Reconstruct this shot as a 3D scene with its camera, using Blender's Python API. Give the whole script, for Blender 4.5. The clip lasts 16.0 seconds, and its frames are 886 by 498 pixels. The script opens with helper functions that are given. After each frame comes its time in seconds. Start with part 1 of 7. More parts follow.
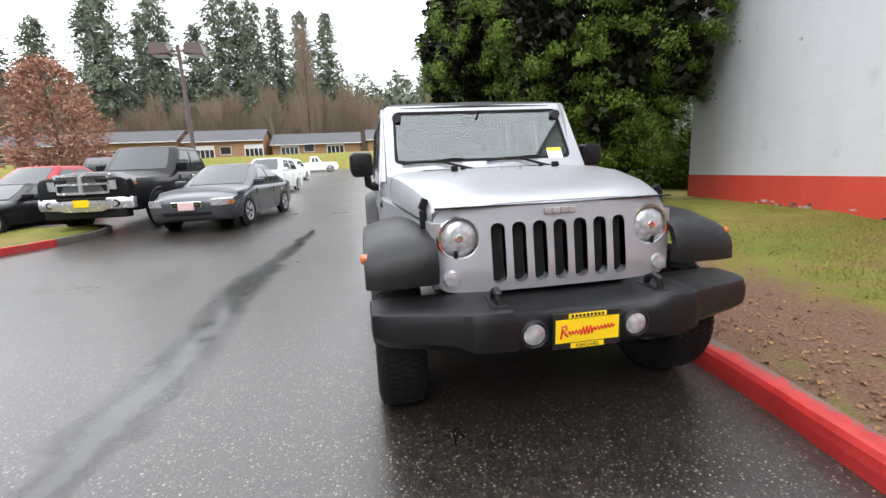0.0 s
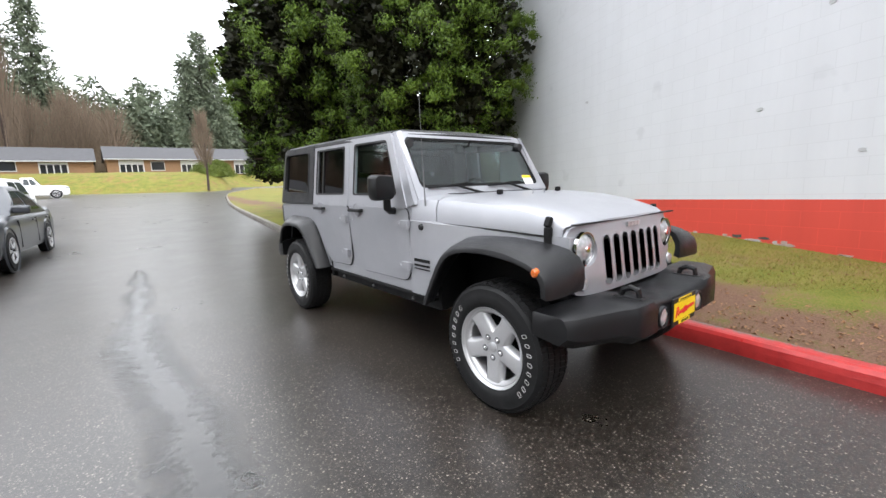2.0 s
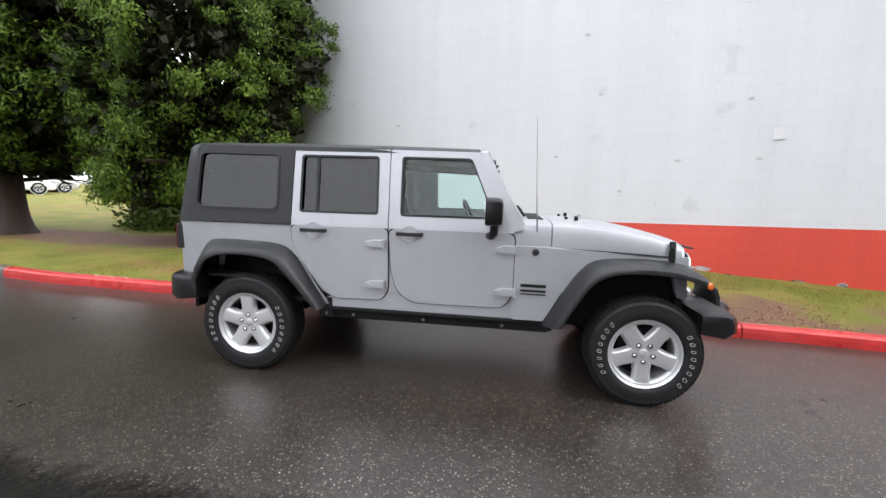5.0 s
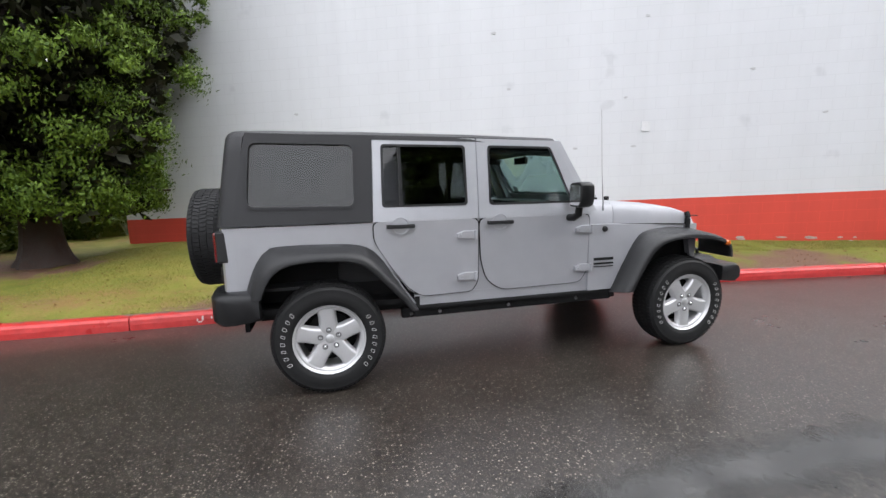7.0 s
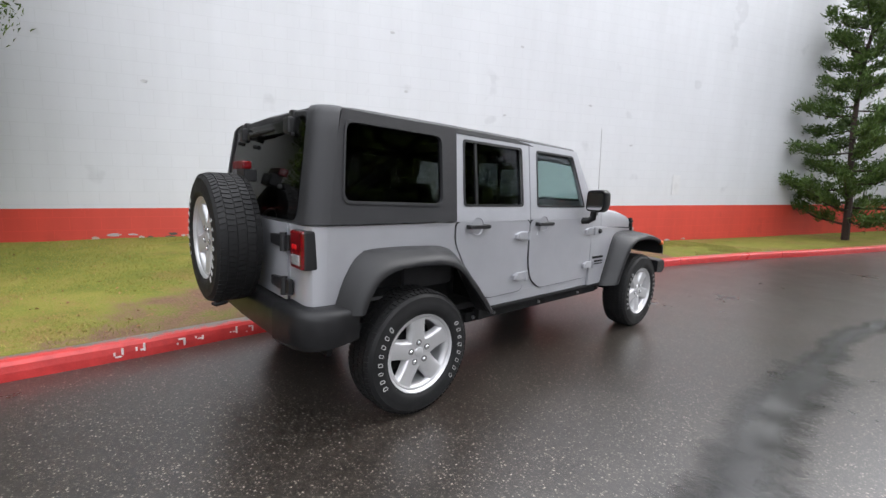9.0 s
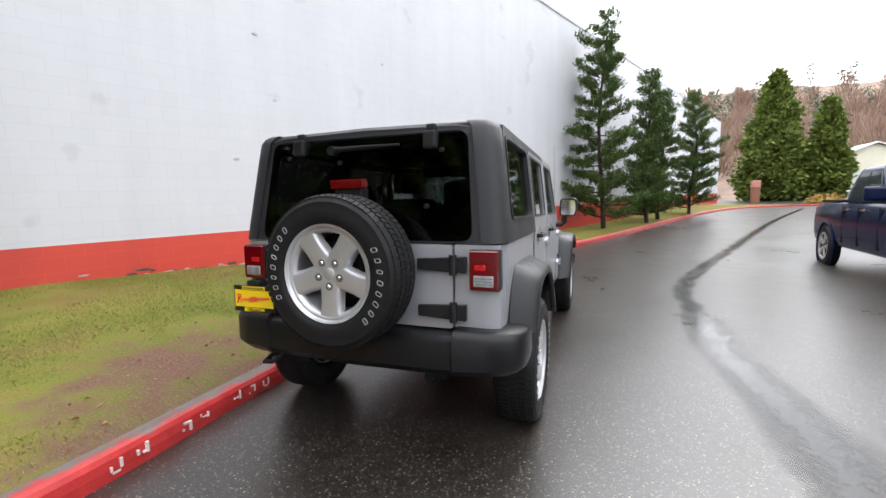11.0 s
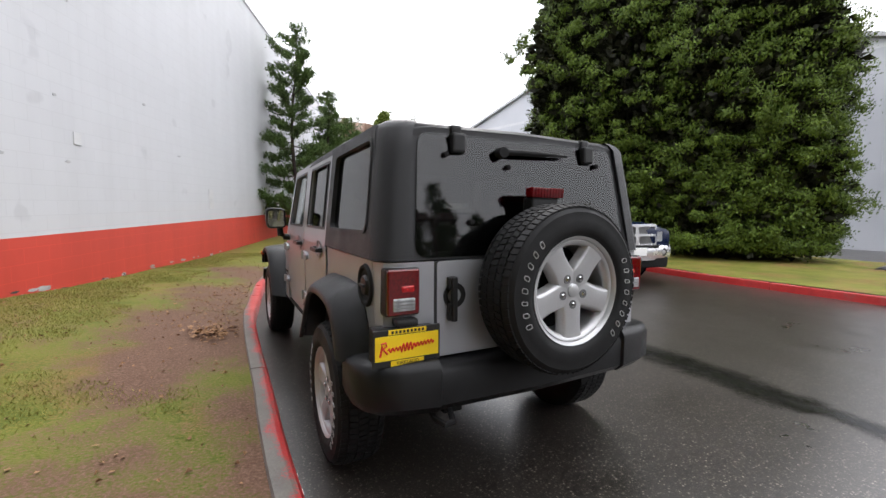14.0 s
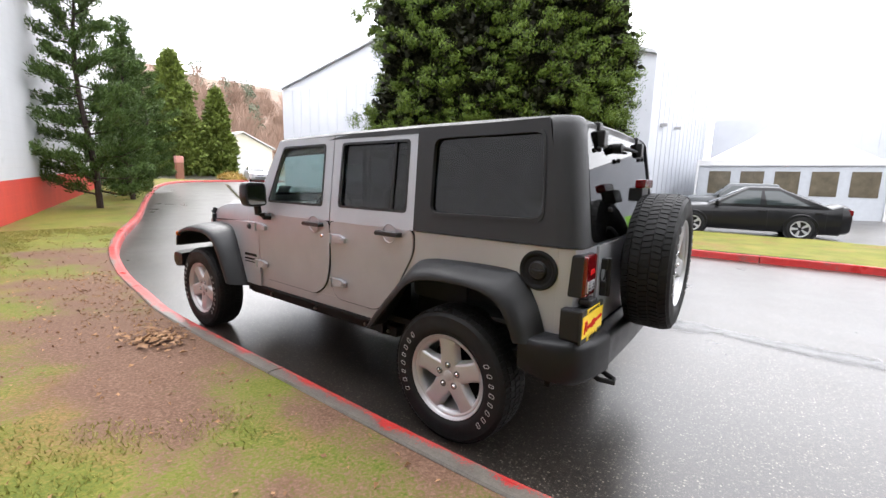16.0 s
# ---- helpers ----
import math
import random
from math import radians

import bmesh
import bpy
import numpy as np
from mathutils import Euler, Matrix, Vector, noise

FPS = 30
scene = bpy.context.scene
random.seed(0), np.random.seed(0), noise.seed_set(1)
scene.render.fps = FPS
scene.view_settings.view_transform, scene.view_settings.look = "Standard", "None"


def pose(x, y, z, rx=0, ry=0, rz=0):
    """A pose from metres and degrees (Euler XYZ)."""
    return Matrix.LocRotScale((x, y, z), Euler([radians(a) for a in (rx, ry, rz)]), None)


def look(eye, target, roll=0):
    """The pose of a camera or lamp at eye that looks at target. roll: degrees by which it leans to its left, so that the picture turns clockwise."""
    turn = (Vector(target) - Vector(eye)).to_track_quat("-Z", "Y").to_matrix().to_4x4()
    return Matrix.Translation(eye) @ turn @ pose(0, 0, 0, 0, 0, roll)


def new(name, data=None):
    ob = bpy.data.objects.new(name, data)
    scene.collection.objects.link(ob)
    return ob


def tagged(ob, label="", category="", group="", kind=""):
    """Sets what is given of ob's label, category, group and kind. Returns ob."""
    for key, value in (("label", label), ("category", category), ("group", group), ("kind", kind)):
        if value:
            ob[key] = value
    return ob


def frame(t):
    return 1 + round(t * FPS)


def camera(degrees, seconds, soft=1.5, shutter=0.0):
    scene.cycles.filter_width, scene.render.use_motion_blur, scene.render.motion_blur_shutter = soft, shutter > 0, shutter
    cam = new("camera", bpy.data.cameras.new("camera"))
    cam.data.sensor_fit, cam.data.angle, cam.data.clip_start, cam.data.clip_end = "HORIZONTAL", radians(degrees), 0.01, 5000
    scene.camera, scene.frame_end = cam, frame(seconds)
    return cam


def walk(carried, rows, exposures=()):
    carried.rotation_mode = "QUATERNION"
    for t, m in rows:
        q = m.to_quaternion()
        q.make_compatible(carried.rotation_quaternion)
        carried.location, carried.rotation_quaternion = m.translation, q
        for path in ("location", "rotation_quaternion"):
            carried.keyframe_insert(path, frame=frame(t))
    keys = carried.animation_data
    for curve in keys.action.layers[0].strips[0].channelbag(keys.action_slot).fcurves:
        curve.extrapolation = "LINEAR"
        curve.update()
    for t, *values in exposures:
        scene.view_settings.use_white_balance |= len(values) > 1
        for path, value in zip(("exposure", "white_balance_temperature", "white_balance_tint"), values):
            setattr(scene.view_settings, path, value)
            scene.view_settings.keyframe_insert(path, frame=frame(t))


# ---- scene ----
cam = camera(92.6, 16.0)
PATH = [
    (0, (-0.893, -3.737, 1.297), (-0.566, -1.803, 0.909), -2.6),
    (0.5, (-1.299, -3.705, 1.302), (-0.704, -1.831, 0.939), -0.7),
    (1, (-1.712, -3.587, 1.325), (-0.86, -1.8, 1.041), -2.1),
    (1.5, (-2.145, -3.382, 1.33), (-1.103, -1.701, 1.035), -2.3),
    (2, (-2.578, -3.119, 1.349), (-1.325, -1.59, 1.04), -1.9),
    (2.5, (-2.916, -2.775, 1.362), (-1.423, -1.481, 1.051), -0.0),
    (3, (-3.217, -2.385, 1.388), (-1.585, -1.286, 1.029), -1.1),
    (3.5, (-3.422, -1.938, 1.404), (-1.689, -0.985, 1.103), -1.1),
    (3.7, (-3.481, -1.758, 1.416), (-1.708, -0.88, 1.122), -0.6),
    (5.8, (-3.941, 0.263, 1.446), (-1.964, 0.255, 1.147), -0.6),
    (6, (-3.917, 0.45, 1.428), (-1.945, 0.387, 1.105), -1.6),
    (6.5, (-3.868, 0.945, 1.433), (-1.91, 0.675, 1.126), -0.8),
    (7, (-3.765, 1.411, 1.417), (-1.851, 0.914, 1.12), -1.1),
    (7.5, (-3.605, 1.846, 1.408), (-1.745, 1.174, 1.11), -0.2),
    (8, (-3.399, 2.291, 1.423), (-1.622, 1.424, 1.116), -0.1),
    (8.5, (-3.14, 2.655, 1.407), (-1.485, 1.572, 1.105), -0.2),
    (8.7, (-3.011, 2.796, 1.393), (-1.423, 1.617, 1.098), 1.1),
    (10.8, (-1.39, 4.066, 1.352), (-0.605, 2.239, 1.136), -1.8),
    (11, (-1.227, 4.124, 1.364), (-0.537, 2.258, 1.159), -0.8),
    (11.5, (-0.781, 4.229, 1.352), (-0.389, 2.277, 1.165), -0.7),
    (12, (-0.334, 4.24, 1.341), (-0.235, 2.247, 1.209), -0.9),
    (12.5, (0.128, 4.195, 1.33), (0.005, 2.201, 1.223), 0.8),
    (13, (0.584, 4.096, 1.323), (0.18, 2.144, 1.165), -0.1),
    (13.5, (0.998, 3.949, 1.336), (0.331, 2.072, 1.157), 0.5),
    (14, (1.381, 3.788, 1.372), (0.453, 2.024, 1.211), 0.5),
    (14.5, (1.743, 3.561, 1.382), (0.622, 1.916, 1.189), -0.7),
    (15, (2.125, 3.315, 1.424), (0.835, 1.808, 1.165), -0.1),
    (15.5, (2.429, 3.056, 1.427), (1.006, 1.68, 1.136), -0.5),
    (16, (2.69, 2.767, 1.464), (1.107, 1.585, 1.149), 1.5),
]
walk(cam, [(t, look(eye, target, roll)) for t, eye, target, roll in PATH], exposures=[(0.0, 0.8, 6500, 10), (3.5, 0.85, 6500, 10), (7.5, 0.8, 6500, 11), (11.0, 0.87, 6500, 11), (12.5, 0.62, 6550, 12), (13.5, 0.52, 6600, 12), (14.5, 0.82, 6600, 12), (16.0, 1.3, 6600, 12)])

# ---- world and sun: bright overcast winter sky ----
world = bpy.data.worlds.new("overcast")
scene.world = world
world.use_nodes = True
wt = world.node_tree
wt.nodes.clear()
w_out = wt.nodes.new("ShaderNodeOutputWorld")
w_bg = wt.nodes.new("ShaderNodeBackground")
w_sky = wt.nodes.new("ShaderNodeTexSky")
w_sky.sky_type, w_sky.sun_disc = "NISHITA", False
w_sky.sun_elevation, w_sky.sun_rotation = radians(42), radians(200)
w_sat = wt.nodes.new("ShaderNodeHueSaturation")
w_sat.inputs["Saturation"].default_value = 0.12
w_mix = wt.nodes.new("ShaderNodeMix")
w_mix.data_type = "RGBA"
w_mix.inputs["Factor"].default_value = 0.8
w_co = wt.nodes.new("ShaderNodeTexCoord")
w_sep = wt.nodes.new("ShaderNodeSeparateXYZ")
w_grad = wt.nodes.new("ShaderNodeValToRGB")          # an overcast sky is about three times brighter overhead than low down
w_grad.color_ramp.elements[0].position, w_grad.color_ramp.elements[0].color = 0.0, (0.56, 0.565, 0.575, 1)
w_grad.color_ramp.elements[1].position, w_grad.color_ramp.elements[1].color = 1.0, (0.93, 0.94, 0.955, 1)
w_gain = wt.nodes.new("ShaderNodeMix")
w_gain.data_type, w_gain.blend_type = "RGBA", "MULTIPLY"
w_gain.inputs["Factor"].default_value = 1.0
w_gain.inputs["B"].default_value = (19.0, 19.4, 20.2, 1)
wt.links.new(w_co.outputs["Generated"], w_sep.inputs["Vector"])
wt.links.new(w_sep.outputs["Z"], w_grad.inputs["Fac"])
wt.links.new(w_grad.outputs["Color"], w_gain.inputs["A"])
wt.links.new(w_gain.outputs["Result"], w_mix.inputs["B"])
wt.links.new(w_sky.outputs["Color"], w_sat.inputs["Color"])
wt.links.new(w_sat.outputs["Color"], w_mix.inputs["A"])
wt.links.new(w_mix.outputs["Result"], w_bg.inputs["Color"])
w_bg.inputs["Strength"].default_value = 0.15
wt.links.new(w_bg.outputs["Background"], w_out.inputs["Surface"])

sun_data = bpy.data.lights.new("sun", "SUN")
sun_data.energy, sun_data.angle, sun_data.color = 0.7, radians(35), (1.0, 0.97, 0.93)
sun = new("sun", sun_data)
sun.matrix_world = look((-20, -40, 50), (0, 0, 0))


# ---- materials ----
def nodes_of(name):
    m = bpy.data.materials.new(name)
    m.use_nodes = True
    nt = m.node_tree
    return m, nt, nt.nodes["Principled BSDF"]


def noise_node(nt, scale, detail=4.0, rough=0.6, coord="Object", stretch=None):
    tc = nt.nodes.new("ShaderNodeTexCoord")
    n = nt.nodes.new("ShaderNodeTexNoise")
    n.inputs["Scale"].default_value, n.inputs["Detail"].default_value, n.inputs["Roughness"].default_value = scale, detail, rough
    if stretch:
        mp = nt.nodes.new("ShaderNodeMapping")
        mp.inputs["Scale"].default_value = stretch
        nt.links.new(tc.outputs[coord], mp.inputs["Vector"])
        nt.links.new(mp.outputs["Vector"], n.inputs["Vector"])
    else:
        nt.links.new(tc.outputs[coord], n.inputs["Vector"])
    return n


def ramp(nt, src, stops):
    r = nt.nodes.new("ShaderNodeValToRGB")
    e = r.color_ramp.elements
    while len(e) < len(stops):
        e.new(0.5)
    for el, (p, c) in zip(e, stops):
        el.position, el.color = p, (*c, 1) if len(c) == 3 else c
    nt.links.new(src, r.inputs["Fac"])
    return r.outputs["Color"]


def mix(nt, fac, a, b, blend="MIX"):
    m = nt.nodes.new("ShaderNodeMix")
    m.data_type, m.blend_type = "RGBA", blend
    for key, v in (("Factor", fac), ("A", a), ("B", b)):
        if isinstance(v, (int, float)):
            m.inputs[key].default_value = v
        elif isinstance(v, tuple):
            m.inputs[key].default_value = (*v, 1)
        else:
            nt.links.new(v, m.inputs[key])
    return m.outputs["Result"]


def bump(nt, b, height, strength, distance=0.01):
    n = nt.nodes.new("ShaderNodeBump")
    n.inputs["Strength"].default_value, n.inputs["Distance"].default_value = strength, distance
    nt.links.new(height, n.inputs["Height"])
    nt.links.new(n.outputs["Normal"], b.inputs["Normal"])


def val(nt, src, lo, hi):
    m = nt.nodes.new("ShaderNodeMapRange")
    m.inputs["To Min"].default_value, m.inputs["To Max"].default_value = lo, hi
    m.inputs["From Min"].default_value, m.inputs["From Max"].default_value = 0.3, 0.7
    nt.links.new(src, m.inputs["Value"])
    return m.outputs["Result"]


def plain(name, color, rough=0.5, metal=0.0, vary=0.12, scale=6.0, fine=120.0, relief=0.0, coat=0.0, spec=0.5, random_tint=0.0):
    """A surface with slow and fine variation of tone and gloss."""
    m, nt, b = nodes_of(name)
    slow, quick = noise_node(nt, scale), noise_node(nt, fine, 3)
    tone = mix(nt, 0.45, slow.outputs["Fac"], quick.outputs["Fac"])
    lo = tuple(max(0, c * (1 - vary)) for c in color)
    hi = tuple(min(1, c * (1 + vary)) for c in color)
    col = ramp(nt, tone, [(0.3, lo), (0.7, hi)])
    if random_tint:
        info = nt.nodes.new("ShaderNodeObjectInfo")
        col = mix(nt, random_tint, col, ramp(nt, info.outputs["Random"], [(0.0, tuple(c * 0.6 for c in color)), (1.0, tuple(min(1, c * 1.4) for c in color))]))
    nt.links.new(col, b.inputs["Base Color"])
    nt.links.new(val(nt, slow.outputs["Fac"], max(0.02, rough * 0.82), min(1, rough * 1.18)), b.inputs["Roughness"])
    b.inputs["Metallic"].default_value = metal
    b.inputs["Specular IOR Level"].default_value = spec
    b.inputs["Coat Weight"].default_value = coat
    b.inputs["Coat Roughness"].default_value = 0.04
    if relief:
        bump(nt, b, quick.outputs["Fac"], relief, 0.004)
    return m


def car_paint(name, color, metal=0.0, rough=0.35):
    """Wet lacquered paint with fine flake and droplets of rain."""
    m, nt, b = nodes_of(name)
    flake, dirt, drops = noise_node(nt, 900, 2), noise_node(nt, 3.5), noise_node(nt, 85, 2, 0.4)
    col = ramp(nt, mix(nt, 0.5, flake.outputs["Fac"], dirt.outputs["Fac"]), [(0.3, tuple(c * 0.88 for c in color)), (0.7, tuple(min(1, c * 1.1) for c in color))])
    nt.links.new(col, b.inputs["Base Color"])
    b.inputs["Metallic"].default_value, b.inputs["Roughness"].default_value = metal, rough
    b.inputs["Specular IOR Level"].default_value = 0.5 if metal else 0.1
    b.inputs["Coat Weight"].default_value = 0.3
    nt.links.new(val(nt, drops.outputs["Fac"], 0.05, 0.16), b.inputs["Coat Roughness"])
    h = ramp(nt, drops.outputs["Fac"], [(0.6, (0, 0, 0)), (0.72, (1, 1, 1))])
    bump(nt, b, h, 0.06, 0.002)
    return m


def glass(name, tint, face_on=0.056):
    """Glass: clear sharp reflections over a tinted see-through body."""
    m, nt, b = nodes_of(name)
    clear, gloss, edge, both = (nt.nodes.new("ShaderNode" + k) for k in ("BsdfTransparent", "BsdfGlossy", "LayerWeight", "MixShader"))
    steep, share = nt.nodes.new("ShaderNodeMath"), nt.nodes.new("ShaderNodeMath")
    edge.inputs["Blend"].default_value = 0.5
    steep.operation, steep.inputs[1].default_value = "POWER", 4.6
    share.operation, share.inputs[1].default_value, share.inputs[2].default_value = "MULTIPLY_ADD", 0.92, face_on
    nt.links.new(edge.outputs["Facing"], steep.inputs[0])
    nt.links.new(steep.outputs["Value"], share.inputs[0])
    clear.inputs["Color"].default_value = (*tint, 1)
    gloss.inputs["Roughness"].default_value = 0.02
    nt.links.new(share.outputs["Value"], both.inputs["Fac"])
    nt.links.new(clear.outputs["BSDF"], both.inputs[1])
    nt.links.new(gloss.outputs["BSDF"], both.inputs[2])
    nt.links.new(both.outputs["Shader"], nt.nodes["Material Output"].inputs["Surface"])
    nt.nodes.remove(b)
    return m


def lit_glass(name, color, rough=0.1, metal=0.0, coat=0.4, scale=90):
    m, nt, b = nodes_of(name)
    cells = nt.nodes.new("ShaderNodeTexVoronoi")
    cells.inputs["Scale"].default_value = scale
    tc = nt.nodes.new("ShaderNodeTexCoord")
    nt.links.new(tc.outputs["Object"], cells.inputs["Vector"])
    nt.links.new(ramp(nt, cells.outputs["Distance"], [(0.0, color), (1.0, tuple(c * 0.45 for c in color))]), b.inputs["Base Color"])
    b.inputs["Roughness"].default_value = rough
    b.inputs["Metallic"].default_value = metal
    b.inputs["Coat Weight"].default_value = coat
    b.inputs["Coat Roughness"].default_value = 0.03
    return m


def asphalt_material():
    m, nt, b = nodes_of("wet_asphalt")
    slow, mid, wet = noise_node(nt, 0.28, 5), noise_node(nt, 2.2, 5), noise_node(nt, 0.55, 5, 0.62)
    tc, warp = nt.nodes.new("ShaderNodeTexCoord"), nt.nodes.new("ShaderNodeVectorMath")
    warp.operation = "MULTIPLY_ADD"
    warp.inputs[1].default_value = (0.022, 0.022, 0.022)
    nt.links.new(noise_node(nt, 55, 3, 0.7).outputs["Color"], warp.inputs[0])
    nt.links.new(tc.outputs["Object"], warp.inputs[2])
    grain = noise_node(nt, 34, 5, 0.7)
    base = ramp(nt, mix(nt, 0.5, slow.outputs["Fac"], mid.outputs["Fac"]), [(0.3, (0.0115, 0.0097, 0.0082)), (0.7, (0.024, 0.02, 0.017))])
    base = mix(nt, 1.0, base, ramp(nt, grain.outputs["Fac"], [(0.32, (0.45, 0.45, 0.45)), (0.68, (1.6, 1.55, 1.5))]), "MULTIPLY")
    chips, near = None, None
    for scale, first, tint in ((62, 0.5, (0.34, 0.3, 0.25)), (120, 0.4, (0.18, 0.157, 0.133))):
        cells = nt.nodes.new("ShaderNodeTexVoronoi")
        cells.inputs["Scale"].default_value = scale
        nt.links.new(warp.outputs["Vector"], cells.inputs["Vector"])
        close = ramp(nt, cells.outputs["Distance"], [(0.14, (1, 1, 1)), (0.42, (0, 0, 0))])
        chip = mix(nt, 1.0, ramp(nt, cells.outputs["Color"], [(first, (0.0, 0.0, 0.0)), (0.99, tint)]), close, "MULTIPLY")
        chips = chip if chips is None else mix(nt, 1.0, chips, chip, "ADD")
        near = close if near is None else near
    nt.links.new(mix(nt, 1.0, base, chips, "ADD"), b.inputs["Base Color"])
    soak = ramp(nt, mix(nt, 0.35, wet.outputs["Fac"], mid.outputs["Fac"]), [(0.25, (0.25, 0.25, 0.25)), (0.75, (0.36, 0.36, 0.36))])
    nt.links.new(soak, b.inputs["Roughness"])
    b.inputs["Specular IOR Level"].default_value = 0.85
    rise = mix(nt, 0.45, near, mix(nt, 0.5, noise_node(nt, 300, 2).outputs["Fac"], grain.outputs["Fac"]))
    bump(nt, b, rise, 0.15, 0.005)
    return m


def lawn_material():
    """Winter grass over wet soil: green and worn brown patches."""
    m, nt, b = nodes_of("lawn")
    slow, mid, fine = noise_node(nt, 0.42, 4), noise_node(nt, 1.7, 5), noise_node(nt, 60, 4)
    grass = ramp(nt, mix(nt, 0.5, mid.outputs["Fac"], fine.outputs["Fac"]), [(0.32, (0.052, 0.076, 0.011)), (0.5, (0.138, 0.144, 0.026)), (0.68, (0.24, 0.185, 0.055))])
    needles = noise_node(nt, 0.75, 5, 0.7)
    straw = ramp(nt, fine.outputs["Fac"], [(0.3, (0.1, 0.045, 0.02)), (0.7, (0.27, 0.155, 0.07))])
    litter = ramp(nt, mix(nt, 0.3, needles.outputs["Fac"], fine.outputs["Fac"]), [(0.5, (0, 0, 0)), (0.62, (0.85, 0.85, 0.85))])
    grass = mix(nt, litter, grass, straw)
    soil = ramp(nt, fine.outputs["Fac"], [(0.3, (0.076, 0.04, 0.026)), (0.5, (0.13, 0.074, 0.05)), (0.7, (0.19, 0.118, 0.082))])
    tc = nt.nodes.new("ShaderNodeTexCoord")
    sep = nt.nodes.new("ShaderNodeSeparateXYZ")
    nt.links.new(tc.outputs["UV"], sep.inputs["Vector"])
    worn = nt.nodes.new("ShaderNodeMath")
    worn.operation = "ADD"
    nt.links.new(mix(nt, 0.25, mix(nt, 0.42, slow.outputs["Fac"], mid.outputs["Fac"]), fine.outputs["Fac"]), worn.inputs[0])
    nt.links.new(sep.outputs["X"], worn.inputs[1])
    bare = ramp(nt, worn.outputs["Value"], [(0.53, (0, 0, 0)), (0.6, (1, 1, 1))])
    nt.links.new(mix(nt, bare, grass, soil), b.inputs["Base Color"])
    b.inputs["Roughness"].default_value = 0.8
    b.inputs["Specular IOR Level"].default_value = 0.12
    bump(nt, b, mix(nt, 0.5, fine.outputs["Fac"], mid.outputs["Fac"]), 0.5, 0.03)
    return m


def wall_paint(name, color, course, stain):
    """Painted concrete blocks: courses just showing through the paint, stains and patches."""
    m, nt, b = nodes_of(name)
    tc = nt.nodes.new("ShaderNodeTexCoord")
    brick = nt.nodes.new("ShaderNodeTexBrick")
    brick.inputs["Scale"].default_value = 1.0
    brick.inputs["Brick Width"].default_value, brick.inputs["Row Height"].default_value = 0.405, 0.2025
    brick.inputs["Mortar Size"].default_value, brick.inputs["Mortar Smooth"].default_value = 0.006, 0.6
    for key, c in (("Color1", 1.0), ("Color2", 0.965), ("Mortar", course)):
        brick.inputs[key].default_value = (c, c, c, 1)
    nt.links.new(tc.outputs["UV"], brick.inputs["Vector"])
    slow, streak, fine = noise_node(nt, 0.35, 5), noise_node(nt, 1.0, 5, 0.6, "Object", (2.2, 2.2, 0.16)), noise_node(nt, 45, 4)
    patch = noise_node(nt, 1.3, 3, 0.5)
    tone = mix(nt, 0.5, slow.outputs["Fac"], streak.outputs["Fac"])
    col = ramp(nt, tone, [(0.3, tuple(c * (1 - stain) for c in color)), (0.6, color)])
    col = mix(nt, 0.5, col, brick.outputs["Color"], "MULTIPLY")
    marks = ramp(nt, patch.outputs["Fac"], [(0.66, (1, 1, 1)), (0.7, (0.9, 0.9, 0.905))])
    nt.links.new(mix(nt, 1.0, col, marks, "MULTIPLY"), b.inputs["Base Color"])
    b.inputs["Roughness"].default_value = 0.55
    bump(nt, b, mix(nt, 0.3, brick.outputs["Color"], fine.outputs["Fac"]), 0.25, 0.006)
    return m


def kerb_material(name, painted):
    """Concrete kerb; red paint worn through on its top."""
    m, nt, b = nodes_of(name)
    fine, mid, slow = noise_node(nt, 90, 4), noise_node(nt, 9, 5, 0.7), noise_node(nt, 1.6, 4)
    concrete = ramp(nt, mix(nt, 0.5, fine.outputs["Fac"], mid.outputs["Fac"]), [(0.3, (0.06, 0.053, 0.045)), (0.7, (0.15, 0.133, 0.114))])
    col = concrete
    if painted:
        red = ramp(nt, mid.outputs["Fac"], [(0.3, (0.34, 0.02, 0.02)), (0.7, (0.5, 0.036, 0.033))])
        tc = nt.nodes.new("ShaderNodeTexCoord")
        sep = nt.nodes.new("ShaderNodeSeparateXYZ")
        nt.links.new(tc.outputs["UV"], sep.inputs["Vector"])
        wear = nt.nodes.new("ShaderNodeMath")
        wear.operation = "ADD"
        nt.links.new(mix(nt, 0.35, mix(nt, 0.55, mid.outputs["Fac"], slow.outputs["Fac"]), fine.outputs["Fac"]), wear.inputs[0])
        nt.links.new(sep.outputs["X"], wear.inputs[1])
        gone = ramp(nt, wear.outputs["Value"], [(0.6, (0, 0, 0)), (0.67, (1, 1, 1))])
        col = mix(nt, gone, red, concrete)
    nt.links.new(col, b.inputs["Base Color"])
    nt.links.new(val(nt, slow.outputs["Fac"], 0.25, 0.5), b.inputs["Roughness"])
    bump(nt, b, mix(nt, 0.5, fine.outputs["Fac"], mid.outputs["Fac"]), 0.35, 0.008)
    return m


def leaf_material(name, dark, light, rough=0.55):
    m, nt, b = nodes_of(name)
    geo = nt.nodes.new("ShaderNodeNewGeometry")
    slow = noise_node(nt, 1.6, 4)
    tone = mix(nt, 0.62, geo.outputs["Random Per Island"], slow.outputs["Fac"])
    nt.links.new(ramp(nt, tone, [(0.2, dark), (0.8, light)]), b.inputs["Base Color"])
    b.inputs["Roughness"].default_value = rough
    b.inputs["Specular IOR Level"].default_value = 0.2
    return m


